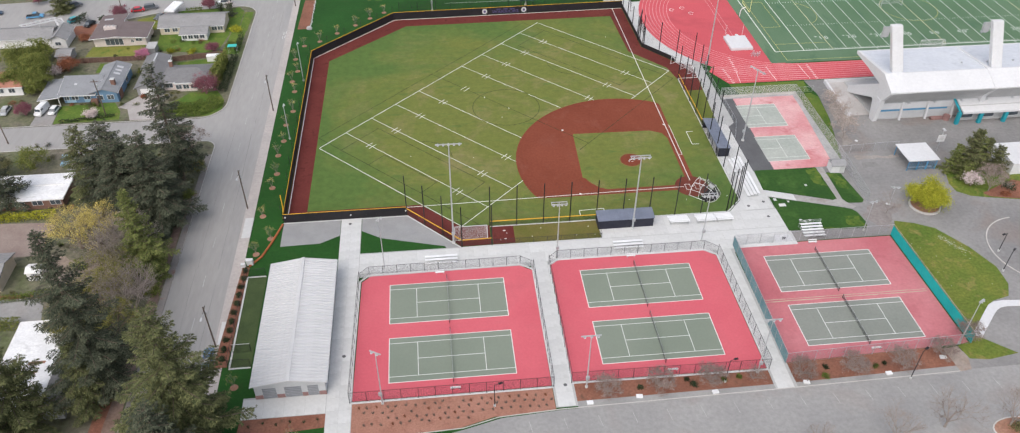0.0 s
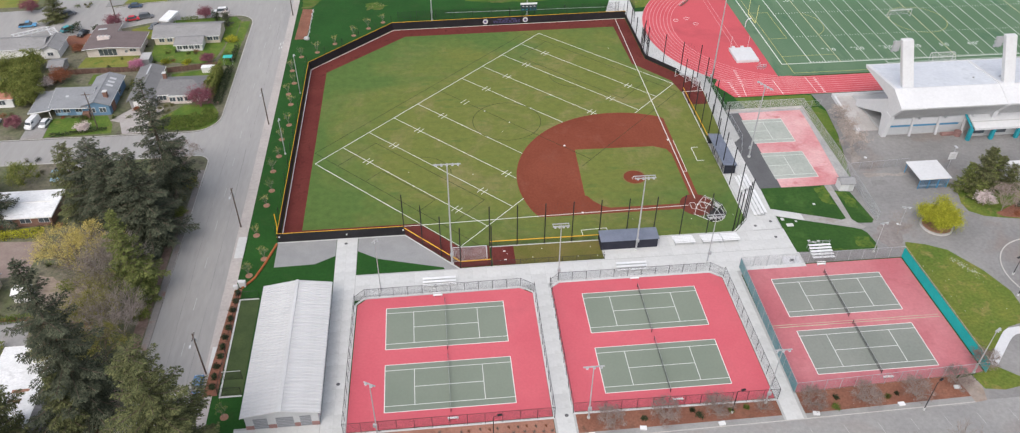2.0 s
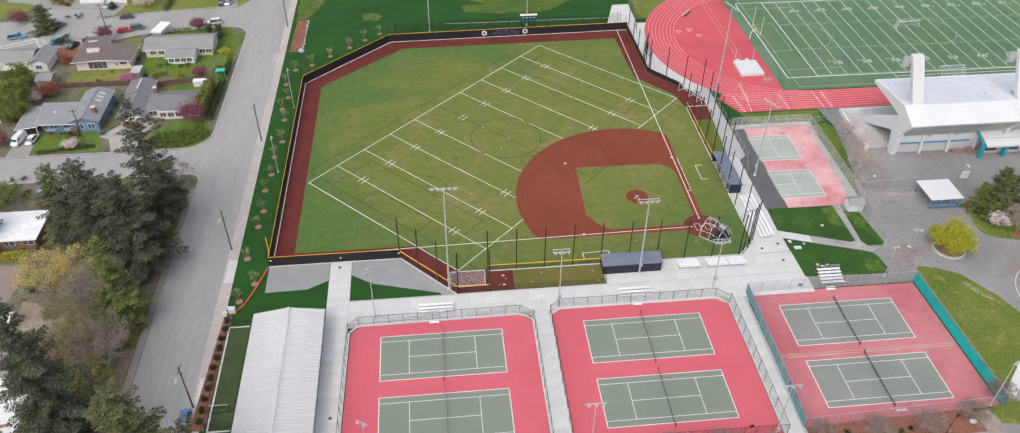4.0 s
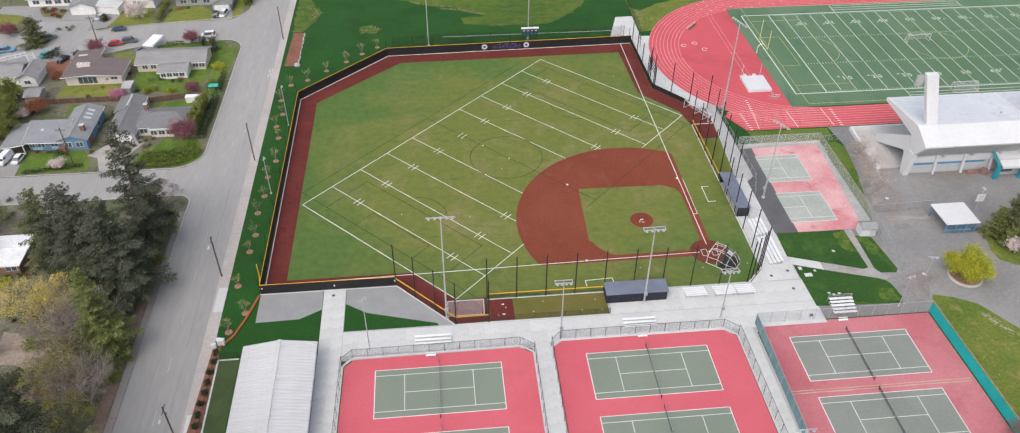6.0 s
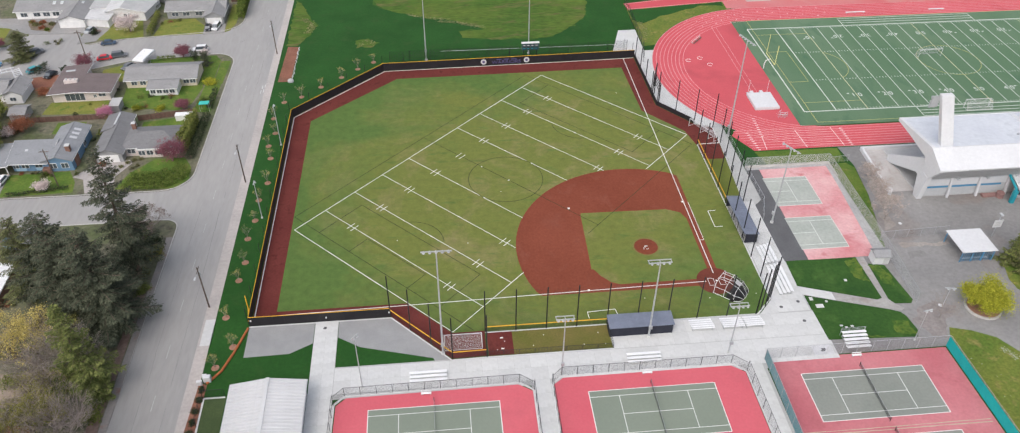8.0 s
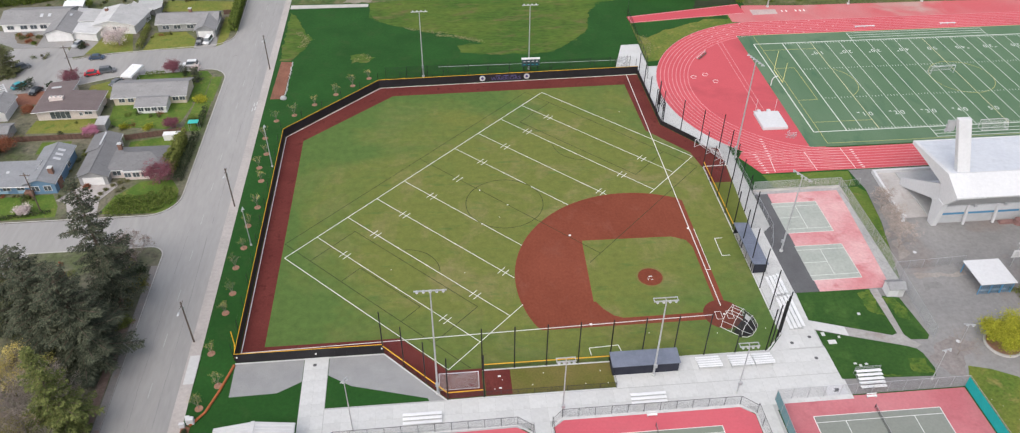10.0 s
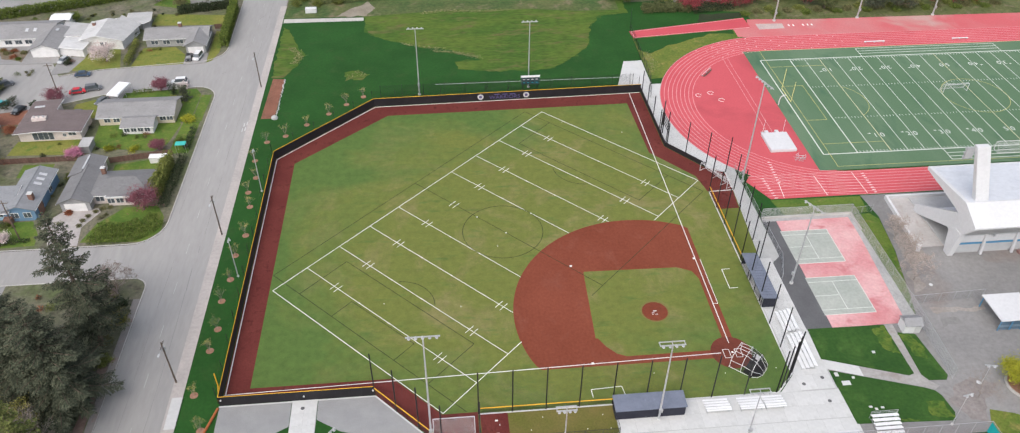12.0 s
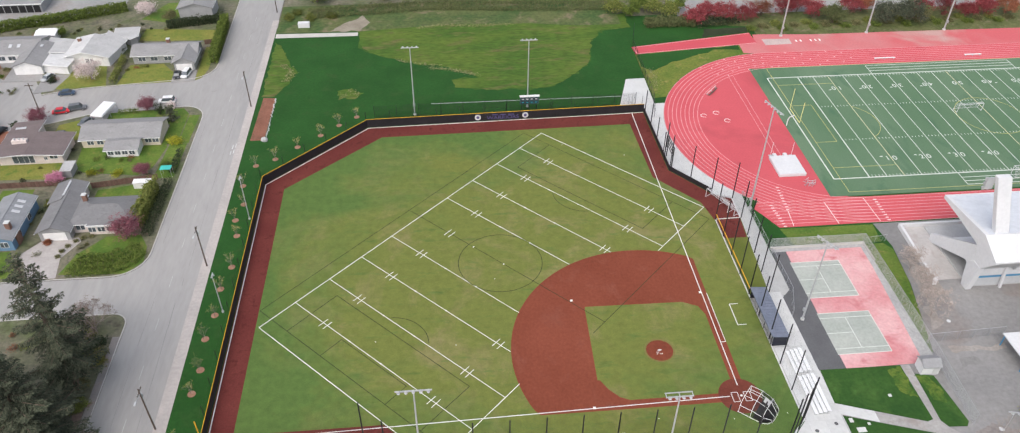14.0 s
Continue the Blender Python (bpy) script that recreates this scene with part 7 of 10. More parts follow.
    return t


def branching(rng, V_, F_, p, d, ln, r, depth, tips, spread=0.6, lift=0.1, seg=4):
    q = p + d * ln
    limb(V_, F_, p, q, r, r * 0.68, seg)
    if depth == 0:
        tips.append(q)
        return
    for k in range(rng.choice((2, 3, 3))):
        e = (d + Vector((rng.gauss(0, spread), rng.gauss(0, spread), rng.gauss(lift, spread * 0.6)))).normalized()
        branching(rng, V_, F_, p.lerp(q, rng.uniform(0.75, 1.0)), e, ln * rng.uniform(0.62, 0.86), r * 0.62, depth - 1, tips, spread, lift, max(3, seg - 1))


def leaf_cluster(LV, LF, c, n, size, leaf, rng):
    for _ in range(n):
        o = c + Vector((rng.gauss(0, size), rng.gauss(0, size), rng.gauss(0, size * 0.75)))
        a = Vector((rng.gauss(0, 1), rng.gauss(0, 1), rng.gauss(0, 0.8))).normalized()
        b = a.orthogonal().normalized()
        b = (b + 0.6 * a.cross(b) * rng.uniform(-1, 1)).normalized()
        s = leaf * rng.uniform(0.6, 1.4)
        k = len(LV)
        LV.extend([tuple(o - a * s), tuple(o + b * s * 0.55), tuple(o + a * s), tuple(o - b * s * 0.55)])
        LF.append((k, k + 1, k + 2, k + 3))


TREE_MESHES = {}


def broadleaf(name, x, y, h, r, seed, material, label, leaf=0.17, count=3600, trunk=0.22, turn=0, category="tree", wide=1.0, puff=0.14):
    """A trunk with forked limbs and a crown of small leaf clumps with gaps."""
    key = (h, r, seed, material.name, count)
    if key not in TREE_MESHES:
        rng = random.Random(seed)
        V_, F_, tips = [], [], []
        base = Vector((0, 0, 0))
        fork = Vector((rng.gauss(0, 0.1), rng.gauss(0, 0.1), h * trunk))
        limb(V_, F_, base, fork, 0.035 * h + 0.03, 0.026 * h + 0.02, 7)
        for k in range(5):
            a = 6.283 * k / 5 + rng.uniform(-0.4, 0.4)
            d = Vector((math.cos(a) * 0.75 * wide, math.sin(a) * 0.75 * wide, 1)).normalized()
            branching(rng, V_, F_, fork, d, h * 0.26, 0.016 * h + 0.01, 3, tips)
        LV, LF = [], []
        centre = Vector((0, 0, h * (trunk + 1) / 2 + 0.02 * h))
        half = h * (1 - trunk) / 2
        lobes = []
        for k in range(34):
            v = Vector((rng.gauss(0, 1), rng.gauss(0, 1), rng.gauss(0, 1))).normalized()
            q = rng.uniform(0.35, 0.92)
            lobes.append(centre + Vector((v.x * r * q, v.y * r * q, v.z * half * q)))
        inside = [p for p in tips if ((p.x / r) ** 2 + (p.y / r) ** 2 + ((p.z - centre.z) / half) ** 2) < 1.3]
        spots = lobes + rng.sample(inside, min(len(inside), 90))
        for c in spots:
            leaf_cluster(LV, LF, c, max(4, int(count / len(spots) * rng.uniform(0.4, 1.6))), (r * puff + 0.1) * rng.uniform(0.45, 1.0), leaf, rng)
        TREE_MESHES[key] = (raw("trunk", V_, F_, M_TRUNK), raw("crown", LV, LF, material))
    t = thing(name, label, category, pose(x, y, 0, 0, 0, turn))
    part("trunk", TREE_MESHES[key][0], M_TRUNK, t)
    bits("crown", TREE_MESHES[key][1], material, t)
    return t


def bare_tree(name, x, y, h, seed, label, depth=5, spread=0.42, turn=0, thick=1.0, buds=None, group="", stems=5, fork=0.16, lean=0.6):
    key = ("bare", h, seed, depth, spread, thick, stems)
    if key not in TREE_MESHES:
        rng = random.Random(seed)
        V_, F_, tips = [], [], []
        limb(V_, F_, Vector((0, 0, 0)), Vector((0, 0, h * fork)), (0.022 * h + 0.02) * thick, (0.02 * h + 0.015) * thick, 6)
        for k in range(stems):
            a = 6.283 * k / stems + rng.uniform(-0.4, 0.4)
            branching(rng, V_, F_, Vector((0, 0, h * fork * 0.95)), Vector((math.cos(a) * lean, math.sin(a) * lean, 1)).normalized(), h * 0.27, (0.012 * h + 0.008) * thick, depth - 1, tips, spread, 0.12)
        LV, LF = [], []
        if buds:
            for c in tips:
                leaf_cluster(LV, LF, c, 2 if h > 4.3 else 1, 0.15, 0.085 if h > 4.3 else 0.05, rng)
        TREE_MESHES[key] = (raw("branchwork", V_, F_, M_TWIG), raw("bud_haze", LV, LF, buds) if LV else None)
    t = thing(name, label, "tree", pose(x, y, 0, 0, 0, turn), group=group)
    bits("branchwork", TREE_MESHES[key][0], M_TWIG, t)
    if TREE_MESHES[key][1]:
        bits("bud_haze", TREE_MESHES[key][1], buds, t)
    return t


def shrub(x, y, r, h, seed, material, label, name="shrub", leaf=0.13, count=None, group=""):
    key = ("shrub", round(r, 2), round(h, 2), seed, material.name)
    if key not in TREE_MESHES:
        rng = random.Random(seed)
        LV, LF = [], []
        for _ in range(int(14 + 8 * r)):
            v = Vector((rng.gauss(0, 1), rng.gauss(0, 1), abs(rng.gauss(0, 1)))).normalized() * rng.uniform(0.3, 0.85)
            leaf_cluster(LV, LF, Vector((v.x * r, v.y * r, 0.12 * h + v.z * h * 0.85)), int((count or 700) / (14 + 8 * r)), 0.17 * r + 0.05, leaf, rng)
        V_, F_ = [], []
        for k in range(5):
            a = 1.2566 * k
            limb(V_, F_, Vector((0, 0, 0)), Vector((math.cos(a) * r * 0.5, math.sin(a) * r * 0.5, h * 0.7)), 0.04, 0.015, 4)
        TREE_MESHES[key] = (raw("stemwork", V_, F_, M_TRUNK), raw("foliage", LV, LF, material))
    t = thing(name, label, "shrub", pose(x, y, 0, 0, 0, (seed * 37) % 360), group=group)
    bits("stemwork", TREE_MESHES[key][0], M_TRUNK, t)
    bits("foliage", TREE_MESHES[key][1], material, t)
    return t


def hedge(pts, w, h, seed, material, label, bumps=0.25, leaf=0.2, dens=26, name="hedge"):
    """A clipped or grown-out hedge along a line."""
    rng = random.Random(seed)
    LV, LF, V_, F_ = [], [], [], []
    for p, q in zip(pts, pts[1:]):
        p, q = Vector((*p, 0)), Vector((*q, 0))
        ln = (q - p).length
        d = (q - p).normalized()
        s = Vector((-d.y, d.x, 0))
        for _ in range(int(ln * dens * (w + h) * (1.8 if h > 2 else 1.3))):
            u, v = rng.random(), rng.uniform(-1, 1)
            hh = h * (1 + bumps * noise.noise(Vector((u * ln * 0.45 + seed, v, 0))) * 1.6)
            if rng.random() < 0.45:
                c = p + d * u * ln + s * v * w / 2 + Vector((0, 0, hh * rng.uniform(0.9, 1.03)))
            else:
                c = p + d * u * ln + s * rng.choice((-1, 1)) * w / 2 * rng.uniform(0.45, 1.06) + Vector((0, 0, rng.uniform(0.05, 1) * hh))
            leaf_cluster(LV, LF, c, 1, 0.06, leaf, rng)
        if h > 2:
            # dense inner growth
            for _ in range(int(ln * w * h * 9)):
                c = p + d * rng.random() * ln + s * rng.uniform(-0.36, 0.36) * w + Vector((0, 0, rng.uniform(0.02, 0.92) * h))
                leaf_cluster(LV, LF, c, 1, 0.05, 0.36, rng)
        for k in range(max(2, int(ln / 1.2))):
            c = p + d * (k + 0.5) * 1.2
            limb(V_, F_, c, c + Vector((0, 0, h * 0.85)), 0.06, 0.03, 4)
            limb(V_, F_, c + Vector((0, 0, h * 0.3)), c + s * w * 0.35 + Vector((0, 0, h * 0.75)), 0.04, 0.02, 4)
            limb(V_, F_, c + Vector((0, 0, h * 0.3)), c - s * w * 0.35 + Vector((0, 0, h * 0.75)), 0.04, 0.02, 4)
    t = thing(name, label, "hedge")
    bits("stemwork", raw("stemwork", V_, F_, M_TRUNK), M_TRUNK, t)
    bits("foliage", raw("foliage", LV, LF, material), material, t)
    return t


DARK_FIR = "tall dark fir with drooping layered branches"
conifer("fir_tree", -49.3, 39.6, 33.0, 5.5, 11, M_FIR, "tall open-crowned dark fir with a bare lower trunk", bare=0.16, power=0.62, dense=0.85)
conifer("fir_tree", -51.4, 25.6, 24.5, 7.2, 12, M_FIR, "broad dark fir with dense drooping boughs beside the street", bare=0.04, dense=1.15, power=0.56)
conifer("fir_tree", -61.6, 33.0, 23.5, 6.8, 13, M_FIR, "dark fir with a ragged crown", power=0.52, dense=1.0)
conifer("fir_tree", -67.6, 34.5, 21.5, 5.4, 14, M_FIR2, "olive-green fir behind a white roof")
conifer("fir_tree", -57.8, 28.0, 22.0, 6.6, 15, M_FIR, DARK_FIR, power=0.55)
conifer("fir_tree", -50.6, 9.4, 22.0, 5.0, 16, M_FIR3, "green fir with a pointed crown", power=0.92, dense=1.1)
conifer("fir_tree", -48.6, 7.6, 10.5, 3.4, 17, M_FIR3, "small green fir beside the street")
conifer("fir_tree", -50.4, -23.0, 39.0, 6.7, 18, M_FIR, "very tall dark fir with long drooping branches", power=0.72, dense=0.85)
conifer("fir_tree", -51.8, -27.0, 18.0, 3.8, 24, M_FIR2, "young green fir below a taller dark fir", power=0.8)
conifer("fir_tree", -61.6, -31.6, 26.0, 6.2, 21, M_FIR2, "green fir below a taller dark fir")
conifer("fir_tree", -32.4, -37.0, 34.0, 8.0, 19, M_FIR2, "tall olive-green fir at the street edge")
conifer("fir_tree", -33.0, -46.5, 24.0, 6.0, 20, M_FIR, "dark fir beside a taller green one")
conifer("fir_tree", -66.5, -38.0, 27.0, 7.4, 22, M_FIR2, "broad green fir beside a white roof")
conifer("fir_tree", -88.0, 35.0, 18.0, 4.6, 23, M_FIR, "dark fir over a white roof")
for k, (x, y, h, r, m_, lb) in enumerate(((-62.5, -2.5, 8.5, 4.4, M_OLIVE, "olive-green tree with an open crown"), (-60.5, -9.5, 8.0, 4.0, M_OLIVE, "olive-green tree with an open crown"), (-67.2, 18.4, 11.5, 5.6, M_GOLDLEAF, "tree in golden spring buds"), (-62.2, 17.6, 12.0, 5.2, M_GOLDLEAF, "tree in golden spring buds"), (-57.0, 17.5, 10.0, 4.4, M_OLIVE, "olive-green tree with an open crown"),
                                          (-55.0, 2.0, 12.5, 5.8, M_OLIVE, "olive-green tree with an open crown"), (-58.3, 0.8, 10.0, 4.8, M_OLIVE, "olive-green tree with an open crown"), (-51.8, -9.5, 9.5, 4.8, M_OLIVE, "olive-green tree with an open crown"),
                                          (-56.8, -8.5, 8.5, 4.4, M_OLIVE, "olive-green tree with an open crown"), (-47.4, 44.5, 3.2, 2.4, M_OLIVE, "small olive tree at the street edge"))):
    broadleaf("deciduous_tree", x, y, h, r, 310 + k, m_, lb, 0.10 if m_ is M_GOLDLEAF else 0.12, 7500 if m_ is M_GOLDLEAF else 4300)
for k, (x, y, h) in enumerate(((-56.5, 9.0, 14.5), (-50.2, -3.6, 11.5), (-60.5, -2.0, 11.0), (-54.0, 11.5, 13.0), (-53.0, -4.0, 12.0), (-57.0, 4.0, 11.0), (-50.5, 1.5, 9.5), (-63.0, 16.0, 11.0))):
    bare_tree("deciduous_tree", x, y, h, 330 + k, "grey leafless tree among evergreens", 7, 0.5)
bare_tree("deciduous_tree", -50.0, 53.4, 8.0, 37, "grey-brown leafless tree at a street corner", 7, 0.6, buds=M_BROWNHAZE)
bare_tree("deciduous_tree", -52.4, 50.5, 6.5, 38, "grey-brown leafless tree at a street corner", 7, 0.6, buds=M_BROWNHAZE)
for k, (x, y) in enumerate(((-47.6, 47.5), (-48.6, 50.5), (-49.4, 46.0), (-51.6, 54.5), (-53.5, 56.0), (-47.8, 35.0), (-48.6, 40), (-49.0, 25), (-48.7, 3), (-52, -14), (-49.6, 48.5), (-51.5, 52), (-55, 20), (-63, 5), (-66, 12), (-50, -12))):
    shrub(x, y, 1.4 + 0.3 * (k % 3), 1.6 + 0.3 * (k % 4), 40 + k % 4, (M_BRUSH, M_DARKHEDGE, M_LEAFY)[k % 3], "untidy shrub beneath the street trees", leaf=0.16)
# young trees on the verge, each in a disc of bark
disc_mesh = tube(bmesh.new(), (0, 0, 0), (0, 0, 0.06), 0.75, seg=18)
disc_mesh = mesh_of("bark_disc", disc_mesh)
disc_mesh.materials.append(M_DIRT)
SAP = [(-29.3, 25.7), (-26.6, 17.6), (-29.1, 12.6), (-28.4, 36.4), (-27.9, 42.0), (-28.5, 49.9), (-27.8, 56.3), (-28.0, 63.9), (-26.8, 70.6), (-27.4, 81.0), (-28.6, 86.6), (-28.9, 99.8), (-27.6, 92.5), (-27.0, 108), (-22.5, 110.5), (-17.5, 115.5), (-12.0, 120.5), (-7.5, 125), (-3.0, 128.8), (-28.3, -24.0), (-16.5, -37.0)]
for k, (x, y) in enumerate(SAP):
    s = bare_tree("young_tree", x, y, 3.0 + 0.4 * (k % 3), 60 + k % 3, "staked young tree in a disc of bark", 5, 0.2, turn=k * 47, thick=0.42, buds=M_GOLDLEAF, lean=0.35, group="young verge trees")
    part("bark_disc", disc_mesh, M_DIRT, s, "round bark disc", at=pose(0, 0, -0.05))
    part("stake", tube(bmesh.new(), (0.3, 0, 0), (0.3, 0, 1.6), 0.03, seg=5), M_POLEWOOD, s)
for k in range(11):
    shrub(-31.7 + 0.11 * k, -17.2 + k * 2.45, 0.75, 1.0, 70 + k % 3, M_DARKHEDGE, "round dark shrub in a roadside bark bed", leaf=0.11, count=420, group="roadside bed shrubs")
rngb = random.Random(5)
k = 0
for i in range(21):
    for j in range(4):
        x, y = -5.4 + i * 1.7 + 0.85 * (j % 2), -31.2 - j * 1.25
        if y < -34.6 and x > 15 or rngb.random() < 0.12:
            continue
        shrub(x + rngb.uniform(-0.25, 0.25), y + rngb.uniform(-0.2, 0.2), 0.28, 0.32, 80 + k % 3, M_BROWNHAZE if k % 6 else M_RUST, "tiny ground-cover plant in the bark bed", name="bed_plant", leaf=0.07, count=90, group="bark bed plants")
        k += 1
for k in range(6):
    shrub(-24.5 + k * 2.4, -33.2 + 0.4 * (k % 2), 0.3, 0.4, 80 + k % 3, M_DARKHEDGE, "tiny dark plant in the bark strip", name="bed_plant", leaf=0.07, count=90, group="bark bed plants")
for k, (x, y, h) in enumerate(((39.9, -32.0, 4.4), (49.8, -31.8, 4.8), (59.4, -31.6, 4.8), (67.5, -31.6, 3.6), (76.8, -31.4, 4.4), (86.7, -31.6, 4.8), (96.6, -31.2, 4.8), (105.6, -29.5, 4.4), (112.8, -25.8, 4.6))):
    bare_tree("bare_shrub", x, y, h, 90 + k % 3, "leafless many-stemmed small tree in a bark bed", 6, 0.5, turn=k * 61, thick=0.7, stems=11, fork=0.03, lean=0.9, buds=M_HAZE, group="leafless small trees")
for k, (x, y, r) in enumerate(((56.0, -32.0, 0.9), (62.0, -31.4, 0.7), (55.0, -30.6, 0.7), (81.0, -32.6, 0.9), (82.0, -30.4, 0.7), (91.5, -31.0, 0.8), (46.0, -31.6, 0.6), (65.0, -31.0, 0.6), (93.5, -30.6, 0.5))):
    shrub(x, y, r, r * 1.1, 100 + k % 3, M_HEDGE if k % 2 else M_DARKHEDGE, "low green shrub in a bark bed", leaf=0.1, count=420, group="bark bed shrubs")
for k, (x, y, h) in enumerate(((97.6, -45.4, 9.5), (109.4, -46.2, 8.5), (87.0, -48.0, 8.5), (74.0, -46.5, 5.0))):
    bare_tree("deciduous_tree", x, y, h, 110 + k, "grey leafless tree in the parking lot", 6, 0.5)
ISLE = [(110.6 + 4.6 * math.cos(k * math.pi / 12), -47.2 + 2.4 * math.sin(k * math.pi / 12)) for k in range(25)]
sheet("parking_island", ISLE[:-1], 0.08, M_DIRT, "earth island with a kerb in the parking lot", "bark bed")
solid("kerb_island", ring(bmesh.new(), ISLE, [(110.6 + (x - 110.6) * 1.06, -47.2 + (y + 47.2) * 1.1) for x, y in ISLE], -0.1, 0.11), M_KERB, "pale kerb round a parking island", "kerb", kind="structure")
shrub(110.6, -47.0, 1.9, 1.2, 105, M_BRUSH, "low shrub on a parking island")
# east yard planting
broadleaf("deciduous_tree", 124.6, 14.4, 7.4, 4.0, 120, M_YELLOWLEAF, "round yellow-green tree in a kerbed bed", 0.13, 24000, trunk=0.05, puff=0.22)
bed = bmesh.new()
ring(bed, arc(124.6, 14.4, 3.2, 0, 360, 28), arc(124.6, 14.4, 3.55, 0, 360, 28), -0.05, 0.45)
solid("bed_kerb", bed, M_KERB, "round concrete kerb of a tree bed", "kerb", kind="structure")
sheet("mulch_round", arc(124.6, 14.4, 3.2, 0, 360, 28)[:-1], 0.2, M_DIRT, "brown earth in a round tree bed", "bark bed")
for k, (x, y, h, r) in enumerate(((140.4, 25.6, 13.0, 3.0), (142.8, 27.6, 11.0, 2.7), (145.6, 27.6, 8.6, 2.6), (138.0, 27.0, 7.8, 2.3), (148.2, 26.0, 7.6, 2.5), (139.6, 23.6, 5.4, 2.0))):
    conifer("cedar_tree", x, y, h, r, 400 + k, M_FIR3 if k % 2 else M_FIR2, "upright pointed olive-green cedar on an island", bare=0.02, dense=1.5, power=0.7)
broadleaf("blossom_tree", 139.4, 20.6, 4.2, 2.2, 123, M_PALEPINK, "small tree in whitish blossom", 0.12, 1900)
bare_tree("deciduous_tree", 142.6, 18.2, 7.0, 124, "reddish leafless tree on an island", 7, 0.5, thick=0.7, buds=M_HAZE)
shrub(148, 19, 2.2, 2.4, 125, M_DARKHEDGE, "dark shrub on an island")
shrub(146.0, 16.4, 1.2, 1.0, 126, M_RUST, "rust-coloured low shrub on bark")
bare_tree("deciduous_tree", 114.4, 12.6, 6.8, 127, "thin reddish-grey leafless tree beside a path", 6, 0.5, thick=0.5, lean=0.8)
for x, y, h, sd in ((118.6, 50.4, 6.5, 128), (117.2, 43.6, 7.0, 129), (119.2, 57.0, 6.0, 128)):
    bare_tree("deciduous_tree", x, y, h, sd, "pale leafless tree beside a grass strip", 7, 0.6, thick=0.5, buds=M_PALEHAZE)
wh = boxed(151.5, 24.0, 0, 160, 33, 3.2)
solid("white_container", wh, M_WHITEPAINT, "large white flat-topped store in the yard", "container")
stain = bmesh.new()
for k in range(150):
    u = random.random()
    x, y = 122.4 + 3.6 * u + random.gauss(0, 0.45), 3.6 - 6.0 * u + random.gauss(0, 0.5)
    if k % 9 == 0:
        x, y = random.uniform(114, 126), random.uniform(-14, 4)
    w = random.uniform(0.05, 0.12)
    box(stain, x, y, 0.03, x + w, y + w, 0.05)
solid("fallen_petals", stain, M_WHITEPAINT, "scattered whitish petals on the grass", "petals", kind="stuff")

# far north: brush, red hedges, trees
for k, (x, y) in enumerate(((103.5, 176.5), (109, 180), (115, 178.5), (121.5, 178), (128, 181), (135.5, 181), (144.5, 178.5), (141, 183), (158, 180), (163, 182), (182, 178), (189, 177), (196, 175), (203, 176), (210, 175))):
    broadleaf("red_tree", x, y, 6.6 + 0.6 * (k % 3), 4.3, 350 + k % 4, M_REDLEAF if k % 5 != 4 else M_RUST, "bushy crimson tree beyond the running track", 0.17, 4200, trunk=0.08, turn=k * 50)
for k in range(26):
    shrub(121 + k * 3.5 + 1.1 * (k % 3), 170.8 + 1.7 * (k % 3), 1.9, 1.5, 360 + k % 4, (M_HEDGE, M_BRUSH, M_LEAFY)[k % 3], "low tangled shrub behind the track", leaf=0.17, count=800, group="shrubs behind the track")
for k, (x, y, h, m_) in enumerate(((149.8, 174.0, 7.6, M_SCRUB), (167.4, 172.4, 9.5, M_FIR), (174.6, 172.0, 10.0, M_FIR), (180.5, 173.5, 5.5, M_BRUSH))):
    broadleaf("evergreen_tree", x, y, h, h * 0.5, 132 + k, m_, "dark bushy evergreen beyond the track", 0.22, 4200, trunk=0.05)
for k, (x, y) in enumerate(((92, 186), (84, 184), (97, 183), (100, 187), (79, 187), (88, 189))):
    broadleaf("deciduous_tree", x, y, 5.5, 3.8, 140 + k % 2, M_HEDGE if k % 2 else M_LEAFY, "bushy green tree at the wood's edge", 0.24, 1900, trunk=0.05)
hedge([(87.5, 176.4), (95, 176.8), (104, 176.2)], 4.4, 2.2, 390, M_SCRUB, "overgrown green bushes behind the run-up strip", 0.5, 0.24, 14)
hedge([(104, 174.6), (118.5, 177.0)], 4.0, 2.0, 391, M_DARKHEDGE, "dark tangled bank of shrubs", 0.5, 0.22, 14)
hedge([(-22, 193), (0, 195), (20, 197), (45, 194), (80, 192)], 7.0, 0.9, 141, M_SCRUB, "tangled brush along the field's far edge", 0.7, 0.22, 9)
for k in range(16):
    x = -20 + k * 7.5 + 2 * (k % 3)
    broadleaf("deciduous_tree", x, 203 + 4 * (k % 3), 8.0, 4.6, 150 + k % 3, (M_LEAFY, M_BRUSH, M_DARKHEDGE)[k % 3], "bushy tree in the wood beyond the field", 0.3, 2200, trunk=0.06, turn=k * 40)
for k, (x, y) in enumerate(((-28, 190), (-25.5, 194), (-21, 189.5), (-14, 190.5))):
    shrub(x, y, 2.2, 2.4, 160 + k % 2, M_LEAFY, "green shrub at the far path", leaf=0.2)
sheet("ground_bare", jag([(-14, 180.6), (-4, 180.4), (-2, 186), (-4, 191), (-10, 186)], 1.0, 1.0, 2), -0.03, stuff("grey_trodden_earth", (0.23, 0.20, 0.15), (0.30, 0.26, 0.21), big=0.3, grain=0.35), "bare trodden earth near the far path", "earth")
solid("white_box", boxed(-24.4, 183.8, -0.05, -20.8, 185.4, 1.5), M_WHITEPAINT, "white box-shaped shed at the far path", "shed")

